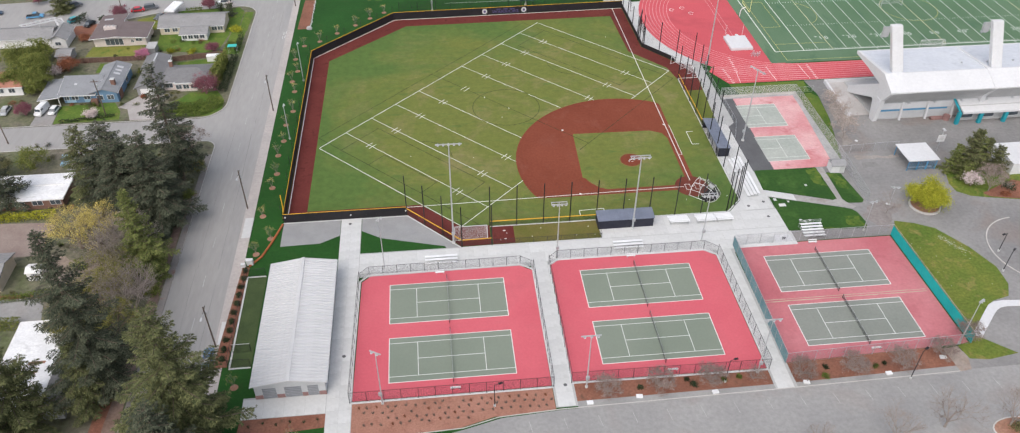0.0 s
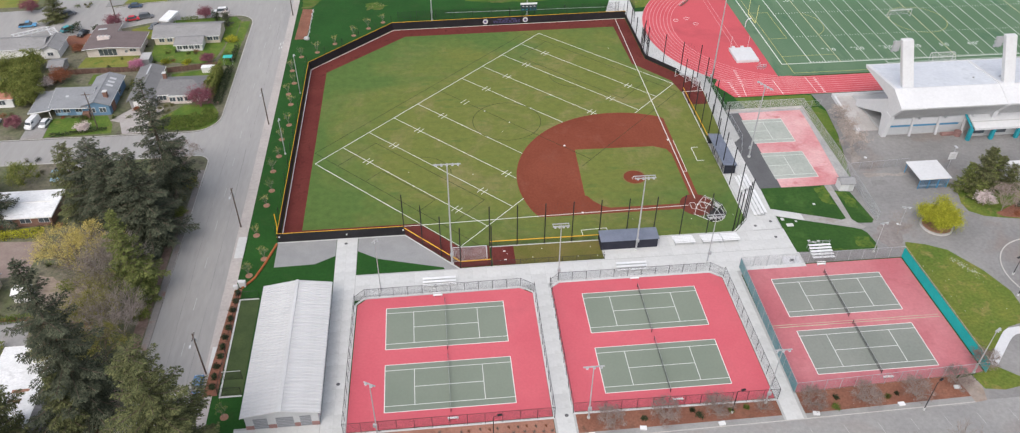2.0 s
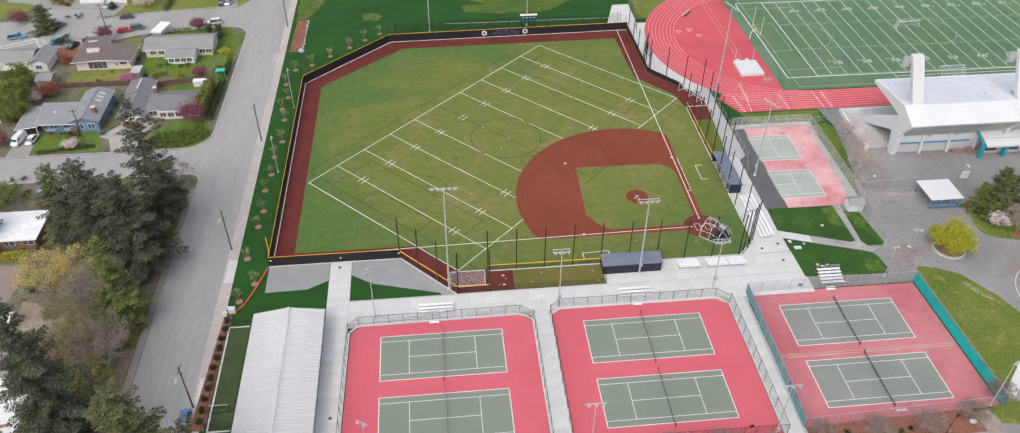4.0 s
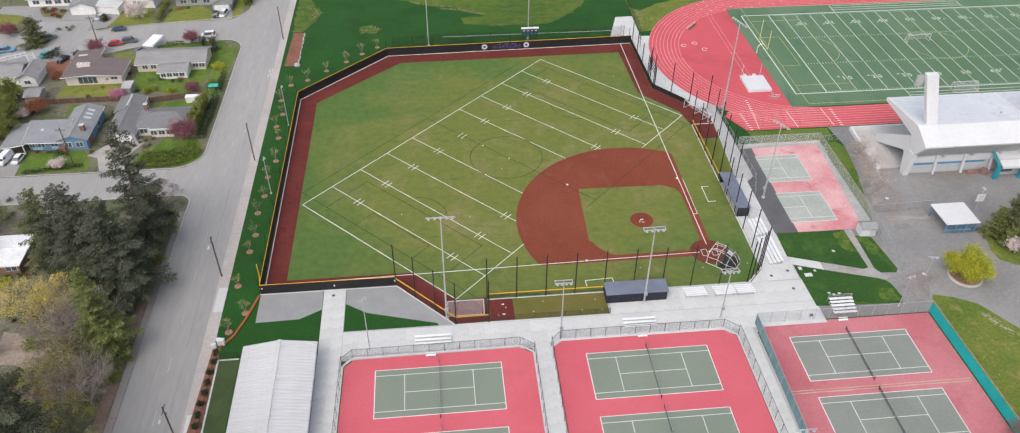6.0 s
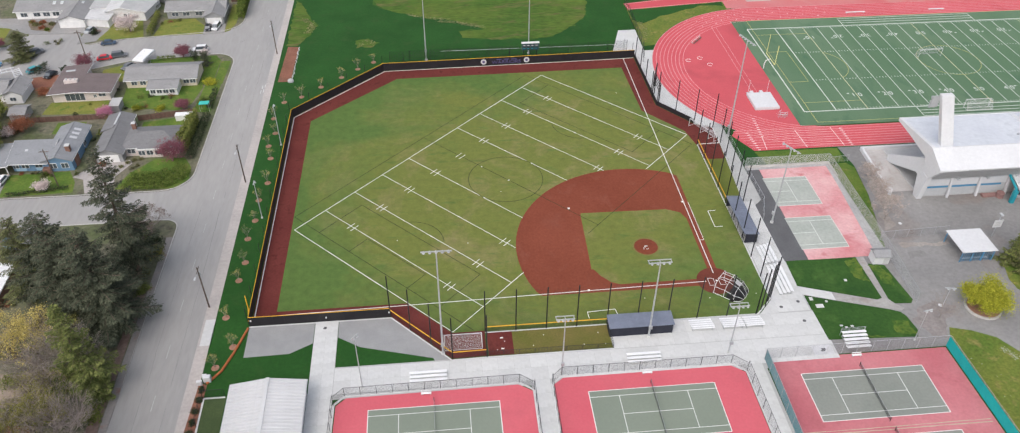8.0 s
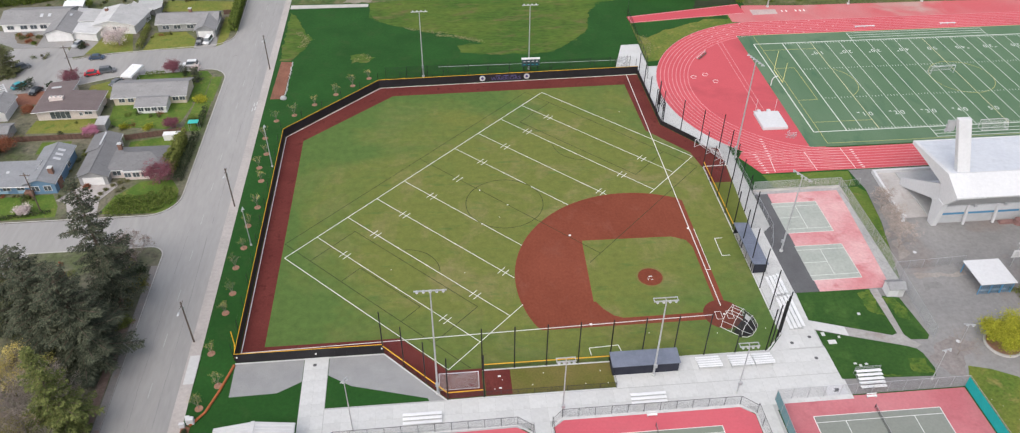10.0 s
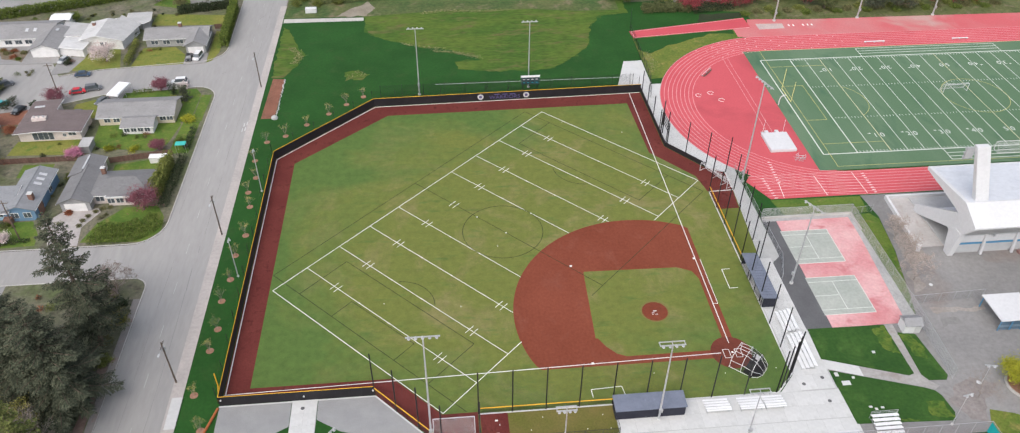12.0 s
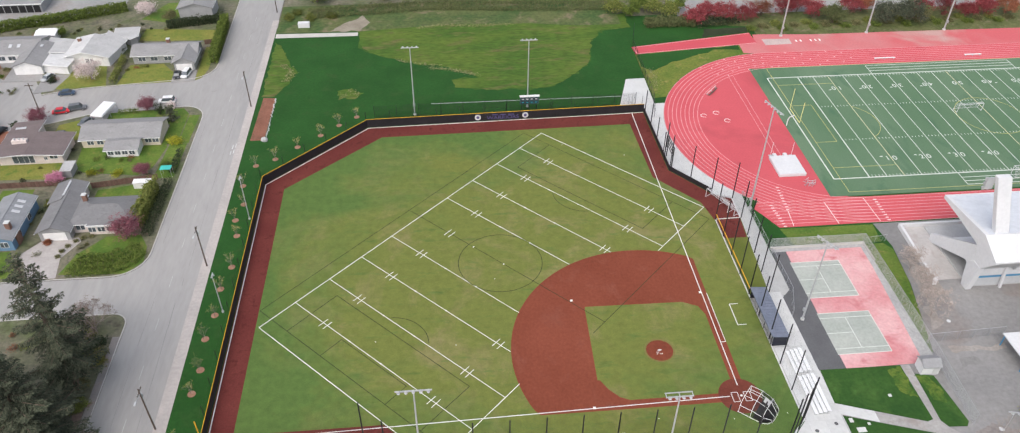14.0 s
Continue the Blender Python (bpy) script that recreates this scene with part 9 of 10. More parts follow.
wing(w4, -70.2, -27.0, -61.3, -6.8, 2.9, 0.0, "x", W_WHITE, R_WHITE, 0.6)
roof_slab(w4, [(-60.6, -28.5, 2.95), (-56.4, -28.5, 2.2), (-56.4, -16.2, 2.2), (-60.6, -16.2, 2.95)], R_DARK, name="lean_to_roof", label="charcoal ribbed lean-to roof")
for k in range(21):
    part("roof_rib", profile(bmesh.new(), [(-0.05, 0.0), (0.05, 0.0), (0.03, 0.09), (-0.03, 0.09)], -2.1, 2.1), R_DARK, w4, at=pose(-58.5, -28.2 + 0.59 * k, 2.79, 0, 10.1, 0))
wall_ring(w4, [(-60.5, -28.0, 2.6), (-56.9, -28.0, 2.1), (-56.9, -16.6, 2.1), (-60.5, -16.6, 2.6)], W_GREY)
for x, y, r in ((-64.2, -17.2, 1.3), (-64.6, -19.2, 1.2)):
    sheet("needle_litter", jag([(x - r, y - 0.35), (x + r, y - 0.25), (x + r, y + 0.35), (x - r, y + 0.3)], 0.3, 0.5, 3), 3.15, M_DIRT, "brown needle litter on a white roof", "litter", 0.03)
w5 = thing("house", "low grey-roofed house among garden trees", "house")
wing(w5, -96.0, 6.0, -79.8, 14.6, 2.8, 1.2, "x", W_CREAM, R_GREY)
gs = thing("garden_shed", "small white garden shed", "shed", pose(-73.8, 10.2, 0))
part("wall", boxed(-1.5, -1.3, 0, 1.5, 1.3, 2.2), W_WHITE, gs)
part("roof", profile(bmesh.new(), [(-1.5, 2.15), (0, 2.7), (1.5, 2.15), (1.5, 2.3), (0, 2.85), (-1.5, 2.3)], -1.7, 1.7), W_WHITE, gs, "white roof")
part("door", boxed(-0.5, -1.36, 0.02, 0.5, -1.3, 1.9), W_GREY, gs)
s2 = thing("garden_shed", "small grey-roofed shed between gardens", "shed", pose(-96.6, 106.6, 0))
part("wall", boxed(-2, -2.4, 0, 2, 2.4, 2.2), W_GREY, s2)
part("roof", profile(bmesh.new(), [(-2.7, 2.1), (0, 2.9), (2.7, 2.1), (2.7, 2.25), (0, 3.05), (-2.7, 2.25)], -2.3, 2.3), R_GREY, s2)
s3 = thing("garden_shed", "grey lean-to shed beside a pink tree", "shed", pose(-72.2, 108.8, 0))
part("wall", boxed(-1.2, -2.0, 0, 1.2, 2.0, 2.0), W_GREY, s3)
part("roof", boxed(-1.4, -2.2, 2.0, 1.4, 2.2, 2.15), R_LIGHT, s3)
wb_ = thing("storage_box", "long white storage box by a fence", "storage box", pose(-52.6, 101.6, 0))
part("body", boxed(-2.2, -0.8, 0, 2.2, 0.8, 1.6), W_WHITE, wb_)
part("lid", boxed(-2.3, -0.9, 1.6, 2.3, 0.9, 1.75), W_WHITE, wb_)
sail = thing("shade_sail", "turquoise canvas shade on poles by a garden", "shade sail", pose(-47.9, 105.6, 0))
part("canvas", boxed(-1.3, -0.9, 2.45, 1.3, 0.9, 2.52), M_TURQ, sail)
for x, y in ((-1.2, -0.8), (1.2, -0.8), (1.2, 0.8), (-1.2, 0.8)):
    part("pole", tube(bmesh.new(), (x, y, 0), (x, y, 2.45), 0.04, seg=6), M_STEEL, sail)


def board_fence(pts, h, label, mat_):
    f = thing("board_fence", label, "fence")
    for p, q in zip(pts, pts[1:]):
        for c in spaced(p, q, 2.4):
            part("post", boxed(c.x - 0.07, c.y - 0.07, 0, c.x + 0.07, c.y + 0.07, h + 0.1), mat_, f)
        cs = spaced(p, q, 0.6)
        for a, b in zip(cs, cs[1:]):
            d = (b - a) * 0.03
            part("board", mesh_strip(tuple(a + d), tuple(b - d), 0.05, h, 0.05), mat_, f)
    return f


M_BOARD = stuff("dark_fence_boards", (0.13, 0.075, 0.06), (0.18, 0.11, 0.085), big=0.6, fine=4, grain=0.3, vary=0.3)
board_fence([(-64.8, 101.8), (-50.0, 104.2)], 1.7, "dark brown board fence between gardens", M_BOARD)
board_fence([(-93.0, 103.4), (-73.0, 103.6)], 1.6, "weathered board fence between gardens", M_BOARD)
board_fence([(-52.0, 174.8), (-47.6, 175.2)], 1.6, "reddish board fence beside a house", M_BOARD)

# gardens
def lawn(poly, label="green garden lawn", m_=None, top=0.02):
    return sheet("garden_lawn", poly, top, m_ or M_LAWN, label, "lawn")


def drive(poly, label="pale concrete drive", m_=None):
    return sheet("driveway", poly, 0.026, m_ or M_CONC, label, "driveway")


lawn([(-72.6, 120.0), (-71.8, 111.0), (-69.1, 108.6), (-55.5, 106.4), (-52.5, 109.5), (-51.0, 118.5), (-51.8, 129.5), (-48.6, 131), (-48.8, 118), (-50.2, 108), (-49.5, 136.6), (-58.5, 138.0), (-58.5, 130), (-72.4, 130)][:6] + [(-51.8, 120.4), (-72.6, 120.4)])
lawn([(-52.6, 119.8), (-48.9, 119.8), (-48.6, 134), (-50.6, 137.2), (-70, 136.4), (-70, 129.4), (-52.6, 129.4)], top=0.024)
lawn([(-51.4, 104.8), (-46.5, 104.8), (-46.2, 119.6), (-50.6, 119.6)], top=0.016)
lawn([(-48.5, 119.8), (-45.9, 119.8), (-45.6, 133.4), (-48.4, 133.6)], top=0.016)
lawn([(-91.8, 107.2), (-91.2, 113.4), (-75.6, 113.4), (-74.6, 106.4)], "yellowish dry garden lawn", M_YELLOWLAWN)
lawn([(-89.6, 70.4), (-90.2, 79.4), (-76.0, 79.8), (-73.4, 75.0), (-72.8, 71.0)])
lawn([(-63.2, 71.2), (-61.4, 77.5), (-56.4, 83.2), (-49.0, 83.4), (-46.6, 79.0), (-46.2, 74.0), (-49, 70.4)])
lawn([(-88.9, 150.4), (-91.2, 156.4), (-86.0, 163.5), (-78.5, 163.8), (-75.4, 151.0)], "dry garden lawn below a blossom tree", M_YELLOWLAWN)
lawn([(-72.6, 151.6), (-71.6, 163.2), (-62.0, 163.2), (-58.0, 158.0), (-57.4, 152.4)], "dry garden lawn before a bungalow", M_YELLOWLAWN)
lawn([(-50.8, 152.8), (-51.4, 173), (-48.2, 173), (-48.0, 158.5), (-49.2, 154)], "garden lawn at a street corner", M_YELLOWLAWN)
lawn([(-73, 178.6), (-72.7, 187), (-50.2, 184.5), (-50.2, 177.5)], "yellowish lawn behind a bungalow", M_YELLOWLAWN)
lawn([(-86, 97.2), (-86, 102.6), (-78.5, 102.6), (-78.5, 97.6)])
lawn([(-63.4, 95.0), (-63.4, 101.0), (-52.5, 103.0), (-52.0, 95.0)])
lawn([(-82, 131.2), (-74.5, 134.6), (-74.0, 123.6), (-82.0, 123.4)], "dry front lawn", M_YELLOWLAWN)
lawn([(-76.0, 194.0), (-70, 206), (-64, 206), (-64, 190)])
lawn([(-240, 146), (-118, 151), (-119, 162), (-240, 165)], "dry garden lawn", M_YELLOWLAWN)
drive([(-69.8, 70.2), (-63.4, 70.2), (-64.4, 76.5), (-61.6, 82.0), (-62.5, 83.4), (-69.8, 83.4), (-74.6, 77.2), (-71.8, 76.0)], "old pinkish concrete drive", stuff("old_drive_concrete", (0.36, 0.33, 0.315), (0.43, 0.40, 0.38), big=0.25, fine=1.5, grain=0.2))
drive([(-57.4, 151.6), (-57.6, 158.6), (-51.4, 158.6), (-50.8, 152.4)], "dark asphalt drive", M_ASPHALT2)
drive([(-94.8, 148.4), (-94.8, 160.0), (-87.4, 158.6), (-89.6, 149.8)], "grey asphalt drive", M_ASPHALT2)
drive([(-128, 168.4), (-105.4, 168.0), (-97.2, 165.0), (-95.0, 157.4), (-95.2, 155.6), (-112, 156.2), (-119.5, 161.0), (-128, 163.0)], "grey asphalt forecourt round a planted bed", M_ASPHALT2)
sheet("mulch_forecourt", jag([(-115.4, 166.0), (-112.4, 159.8), (-105.5, 157.2), (-105.8, 164.0)], 1.0, 0.5, 41), 0.06, stuff("bed_earth", (0.15, 0.12, 0.085), (0.21, 0.165, 0.12), big=0.3, fine=1.5, grain=0.45, c=(0.09, 0.10, 0.035), mid=0.4), "planted bed of earth and low green growth", "bed", 0.1)
for k, (x, y) in enumerate(((-113.6, 164.8), (-111.8, 162.4), (-109.0, 160.4), (-107.0, 158.8), (-106.8, 162.6), (-110.0, 164.2))):
    shrub(x, y, 0.9 + 0.2 * (k % 3), 0.9, 242 + k % 3, (M_HEDGE, M_BRUSH, M_RUST)[k % 3], "low shrub in a planted bed", leaf=0.13)
drive([(-95.4, 70.0), (-95.4, 79.6), (-90.4, 79.6), (-89.8, 70.0)], "grey asphalt drive", M_ASPHALT2)
drive([(-74.5, 128.9), (-74.3, 137.0), (-70.2, 137.4), (-70.2, 128.6)], "grey asphalt drive", M_ASPHALT2)
drive([(-101.0, 122), (-101, 128), (-92.4, 129.6), (-92.4, 122)], "reddish paved yard", M_MULCH)
drive([(-90.0, 16.4), (-76.0, 17.0), (-75.5, 28.0), (-90.0, 29.0)], "brown bare garden ground", stuff("brown_ground", (0.25, 0.19, 0.17), (0.30, 0.24, 0.21), big=0.3, grain=0.25))
drive([(-96.0, -2.4), (-77.0, -2.6), (-69.0, -3.4), (-70.6, 3.4), (-79.0, 3.8), (-96.0, 3.8)], "grey asphalt yard by a house", M_ASPHALT2)
drive([(-79.5, 48.6), (-74.2, 48.6), (-74.2, 58.2), (-79.5, 58.2)], "grey asphalt drive", M_ASPHALT2)
sheet("ground_garden", jag([(-72.5, 9.0), (-66, 7.0), (-57.5, 7.6), (-55.6, 12.6), (-60, 15.4), (-67, 14.6), (-73, 17.4)], 1.5, 0.8, 71), 0.028, stuff("bare_garden_earth", (0.26, 0.205, 0.165), (0.34, 0.275, 0.225), big=0.25, fine=1.2, grain=0.45, c=(0.20, 0.18, 0.10), mid=0.3), "bare pinkish-brown garden earth below trees", "earth")
solid("fallen_branch", tubes([[(-66.8, 12.8, 0.2), (-65.0, 13.4, 0.25), (-62.8, 13.2, 0.22), (-60.6, 14.0, 0.2)], [(-65.0, 13.4, 0.25), (-64.2, 12.4, 0.2)]], 0.16, 6), M_TRUNK, "fallen bare branch on garden earth", "branch")
sheet("mulch_garden", [(-66, -5), (-58, -5), (-58, 2), (-68, 3)], 0.03, M_MULCH, "reddish bark in a garden", "bark bed")
sheet("mulch_street", [(-52.5, -60), (-49.8, -60), (-49.7, -22), (-52.0, -22)], 0.03, M_MULCH, "reddish bark beside the footpath", "bark bed")
sheet("mulch_drive", [(-86, 3.9), (-71, 3.5), (-71, 4.6), (-86, 5.2)], 0.03, M_MULCH, "reddish bark along a drive", "bark bed")
hedge([(-84, -4.6), (-72.6, -4.2)], 2.6, 1.3, 168, M_LEAFY, "yellow-green garden hedge beside a drive", 0.4, 0.16, 26)
hedge([(-61.5, 71.4), (-52.4, 71.4), (-48.8, 73.4), (-46.8, 77.4)], 2.3, 1.0, 170, M_HEDGE, "rounded rows of clipped green shrubs at a street corner", 0.4, 0.14, 40)
hedge([(-61.0, 73.6), (-52.8, 73.6), (-50.2, 75.4), (-48.8, 79.5)], 2.1, 1.0, 171, M_HEDGE, "rounded rows of clipped green shrubs at a street corner", 0.4, 0.14, 40)
hedge([(-60.4, 75.7), (-53.6, 75.8), (-51.6, 77.4)], 2.0, 0.9, 172, M_HEDGE, "rounded rows of clipped green shrubs at a street corner", 0.4, 0.14, 40)
for bx, by in ((-64.6, 78.8), (-63.8, 80.4), (-62.6, 82.0), (-61.2, 83.0), (-59.6, 83.4), (-64.9, 77.0)):
    shrub(bx, by, 0.8, 0.8, 380, M_BRUSH, "brown shrub in a curved garden bed", leaf=0.1, count=300, group="garden border shrubs")
hedge([(-49.8, 86.0), (-49.2, 99.5)], 2.4, 4.0, 173, M_LEAFY, "tall grown-out hedge beside a bungalow", 0.3, 0.17, 26)
hedge([(-47.4, 82.0), (-47.0, 103.0)], 1.8, 1.6, 174, M_DARKHEDGE, "dark low hedge along the footpath", 0.4, 0.15, 26)
hedge([(-46.9, 106), (-46.9, 116)], 1.4, 1.4, 175, M_DARKHEDGE, "dark low hedge along the footpath", 0.4, 0.15, 22)
hedge([(-128, 186.6), (-118, 188.7), (-100, 194.5), (-82.0, 201.0)], 2.6, 3.0, 176, M_HEDGE, "long tall clipped hedge behind gardens", 0.15, 0.2, 20)
hedge([(-46.9, 161.8), (-47.8, 188.8)], 2.4, 3.6, 177, M_HEDGE, "tall clipped hedge along the street", 0.2, 0.2, 22)
hedge([(-66.0, 186.8), (-48.4, 190.4)], 2.0, 2.6, 178, M_DARKHEDGE, "dark clipped hedge behind a lawn", 0.3, 0.18, 24)
hedge([(-73.7, 151.7), (-74.0, 166.5)], 1.3, 2.0, 179, M_LEAFY, "clipped hedge between two front gardens", 0.3, 0.17, 26)
hedge([(-92.0, 29.8), (-76.5, 30.4)], 2.2, 1.3, 180, M_YELLOWLEAF, "bright yellow-green hedge below a white roof", 0.3, 0.16, 30)
hedge([(-88.0, 70.6), (-74.2, 72.6)], 1.0, 0.8, 181, M_DARKHEDGE, "low dark hedge along a side street", 0.4, 0.13, 34)
hedge([(-92.8, 130.2), (-88.0, 124.6)], 1.8, 2.2, 182, M_DARKHEDGE, "dark clipped hedge beside parked cars", 0.2, 0.17, 30)
hedge([(-86, 2.5), (-66, 4.5)], 1.6, 1.2, 183, M_HEDGE, "low green hedge in a garden", 0.3, 0.15, 26)
for x, y, r, h, m_, sd, lb in ((-51.8, 82.2, 4.4, 6.2, M_PLUM, 190, "round plum-red tree before a bungalow"), (-74.0, 104.6, 2.2, 3.6, M_PINK, 191, "small pink blossom tree in a garden"),
                               (-80.4, 155.6, 4.7, 6.8, M_PALEPINK, 192, "spreading pale pink blossom tree on a lawn"), (-93.6, 99.0, 4.2, 4.6, M_RUST, 193, "rust-red spreading tree in a garden"),
                               (-98.6, 88.5, 4.0, 9.5, M_LEAFY, 194, "large green broadleaf tree in a garden"), (-101.0, 94.5, 4.6, 10.0, M_LEAFY, 195, "green broadleaf tree beside a red roof"),
                               (-107.5, 101.0, 5.4, 9.5, M_LEAFY, 196, "large green broadleaf tree in a garden"), (-87.2, 132.4, 3.5, 5.0, M_PLUM, 197, "plum-pink tree before a house"),
                               (-60.4, 137.0, 2.9, 4.2, M_PLUM, 198, "plum-pink tree at a front garden"), (-54.0, 106.6, 2.4, 3.4, M_PLUM, 199, "dark plum tree by a fence"),
                               (-80.0, 72.6, 2.2, 2.6, M_PALEPINK, 200, "whitish flowering shrub on a lawn"),
                               (-49.2, 109.5, 2.0, 2.6, M_HEDGE, 202, "green garden shrub by the street"), (-74.9, 197.2, 3.8, 5.4, M_PALEPINK, 203, "white blossom tree behind a hedge"),
                               (-65.8, 191.6, 2.5, 4.4, M_BRUSH, 204, "olive shrub tree behind a lawn"), (-98.0, 184.0, 2.2, 3.2, M_HEDGE, 205, "rounded green shrub by a hedge"),
                               (-87.5, 50.0, 4.2, 6.5, M_LEAFY, 206, "green broadleaf tree at a side street"), (-93.5, 47.0, 3.8, 5.6, M_BRUSH, 207, "brownish bushy tree at a side street"),
                               (-98.0, 75.2, 2.2, 4.4, M_PLUM, 208, "narrow dark plum tree by parked cars"), (-72.4, 96.2, 1.7, 2.2, M_LEAFY, 209, "rounded green shrub in a garden"),
                               (-96.8, 97.0, 2.8, 3.0, M_PALEPINK, 210, "whitish flowering shrub in a garden"), (-66.6, 107.6, 1.5, 1.6, M_YELLOWLEAF, 211, "low yellow-green garden shrub in a bed"),
                               (-60.5, 107.2, 1.6, 1.3, M_YELLOWLEAF, 212, "low yellow-green garden shrub in a bed"), (-56.2, 134.5, 1.5, 4.6, M_DARKHEDGE, 213, "narrow dark evergreen by a house"),
                               (-68.8, 82.0, 0.9, 0.9, M_RUST, 214, "small brown shrub in a garden"), (-54, 137.4, 1.8, 3.0, M_PALEPINK, 215, "pale leafing tree at a street corner"),
                               (-118.0, 147.0, 3.2, 4.6, M_PLUM, 216, "plum tree at the turning place"), (-91.0, 154.0, 1.2, 2.6, M_DARKHEDGE, 217, "dark upright shrub by a drive"),
                               (-94.6, 118.0, 2.4, 2.0, M_RUST, 218, "rust-red shrubs beside a house"), (-76.5, 172.0, 1.6, 3.2, M_DARKHEDGE, 219, "dark shrub behind a house")):
    if r >= 2.1:
        broadleaf("garden_tree", x, y, h, r, sd, m_, lb, 0.12, int(1600 + 800 * r) if h < 7 else int(5000 + 2200 * r), trunk=0.14 if h < 7 else 0.05)
    else:
        shrub(x, y, r, h, sd, m_, lb, name="garden_shrub", leaf=0.13, count=900)
conifer("fir_tree", -107.6, 140.2, 9.0, 3.4, 220, M_FIR2, "small bushy dark green cypress at the turning place", bare=0.02, dense=2.0, power=0.5)
conifer("fir_tree", -52.6, 131.6, 4.6, 1.6, 221, M_FIR, "small dark cypress in a front garden", bare=0.02, dense=1.6, power=0.5)
for k, (x, y, r, h) in enumerate(((-101.6, 97.0, 4.4, 7.4), (-103.8, 106.4, 4.2, 7.0), (-98.6, 87.6, 3.4, 5.4), (-104.4, 90.6, 4.6, 8.0))):
    broadleaf("deciduous_tree", x, y, h, r, 222 + k, M_LEAFY, "rounded bushy green tree in a back garden", 0.2, 5200, trunk=0.05)
shrub(-49.4, 120.0, 2.2, 2.2, 226, M_YELLOWLEAF, "yellow-green rounded shrub in a front garden", leaf=0.15, count=1300)
hedge([(-67.6, 135.4), (-62.4, 136.0)], 1.4, 1.2, 227, M_HEDGE, "green hedge along a front garden", 0.3, 0.14, 26)
hedge([(-100.6, 128.8), (-98.6, 133.8)], 1.8, 2.0, 228, M_DARKHEDGE, "tall dark clipped hedge beside a teal car", 0.25, 0.16, 26)
rngg = random.Random(77)
for k in range(175):
    x, y = rngg.choice(((-108, 186), (-98, 186), (-88, 188), (-80, 186), (-78, 190), (-112, 180), (-90, 176), (-85, 78.6), (-78, 78.8), (-73.6, 88), (-73.4, 94), (-95.5, 92), (-88, 92), (-84, 105), (-70, 104), (-56, 105), (-52, 120), (-73.5, 118), (-70, 114), (-92.6, 118), (-80, 112.4), (-66, 130.2), (-58, 130), (-80, 137.5), (-90, 131), (-71, 161), (-64, 162.6), (-72, 176), (-92, 157), (-106, 162), (-112, 164), (-109, 166), (-95, 176), (-84, 178), (-64, 174), (-58, 173), (-90, 60), (-101, 82), (-112, 82), (-100, 108), (-118, 110), (-110, 126), (-104, 54), (-92, 54), (-84, 54), (-72, 46), (-66, 50), (-58, 52), (-78, 4), (-90, 18), (-84, 31), (-95, 31),(-77, 104.6), (-91, 104.8), (-62, 113.6), (-66, 109.6), (-50.6, 96), (-72, 79), (-64, 79.5), (-70, 186), (-86, 183), (-97, 188), (-78, 52), (-70, 54), (-100, 150), (-71, 20), (-76, 33), (-96, 100)))
    shrub(x + rngg.uniform(-4, 4), y + rngg.uniform(-1.2, 1.2), rngg.choice((0.5, 0.7, 0.9, 1.2)), rngg.choice((0.6, 0.8, 1.1, 1.6)), 230 + k % 5, (M_DARKHEDGE, M_BRUSH, M_HEDGE, M_RUST, M_BRUSH, M_LEAFY)[k % 6], "low shrub in a garden border", name="garden_shrub", leaf=0.1, count=260, group="garden border shrubs")

# ---- cars ----
CAR_PAINT = {}


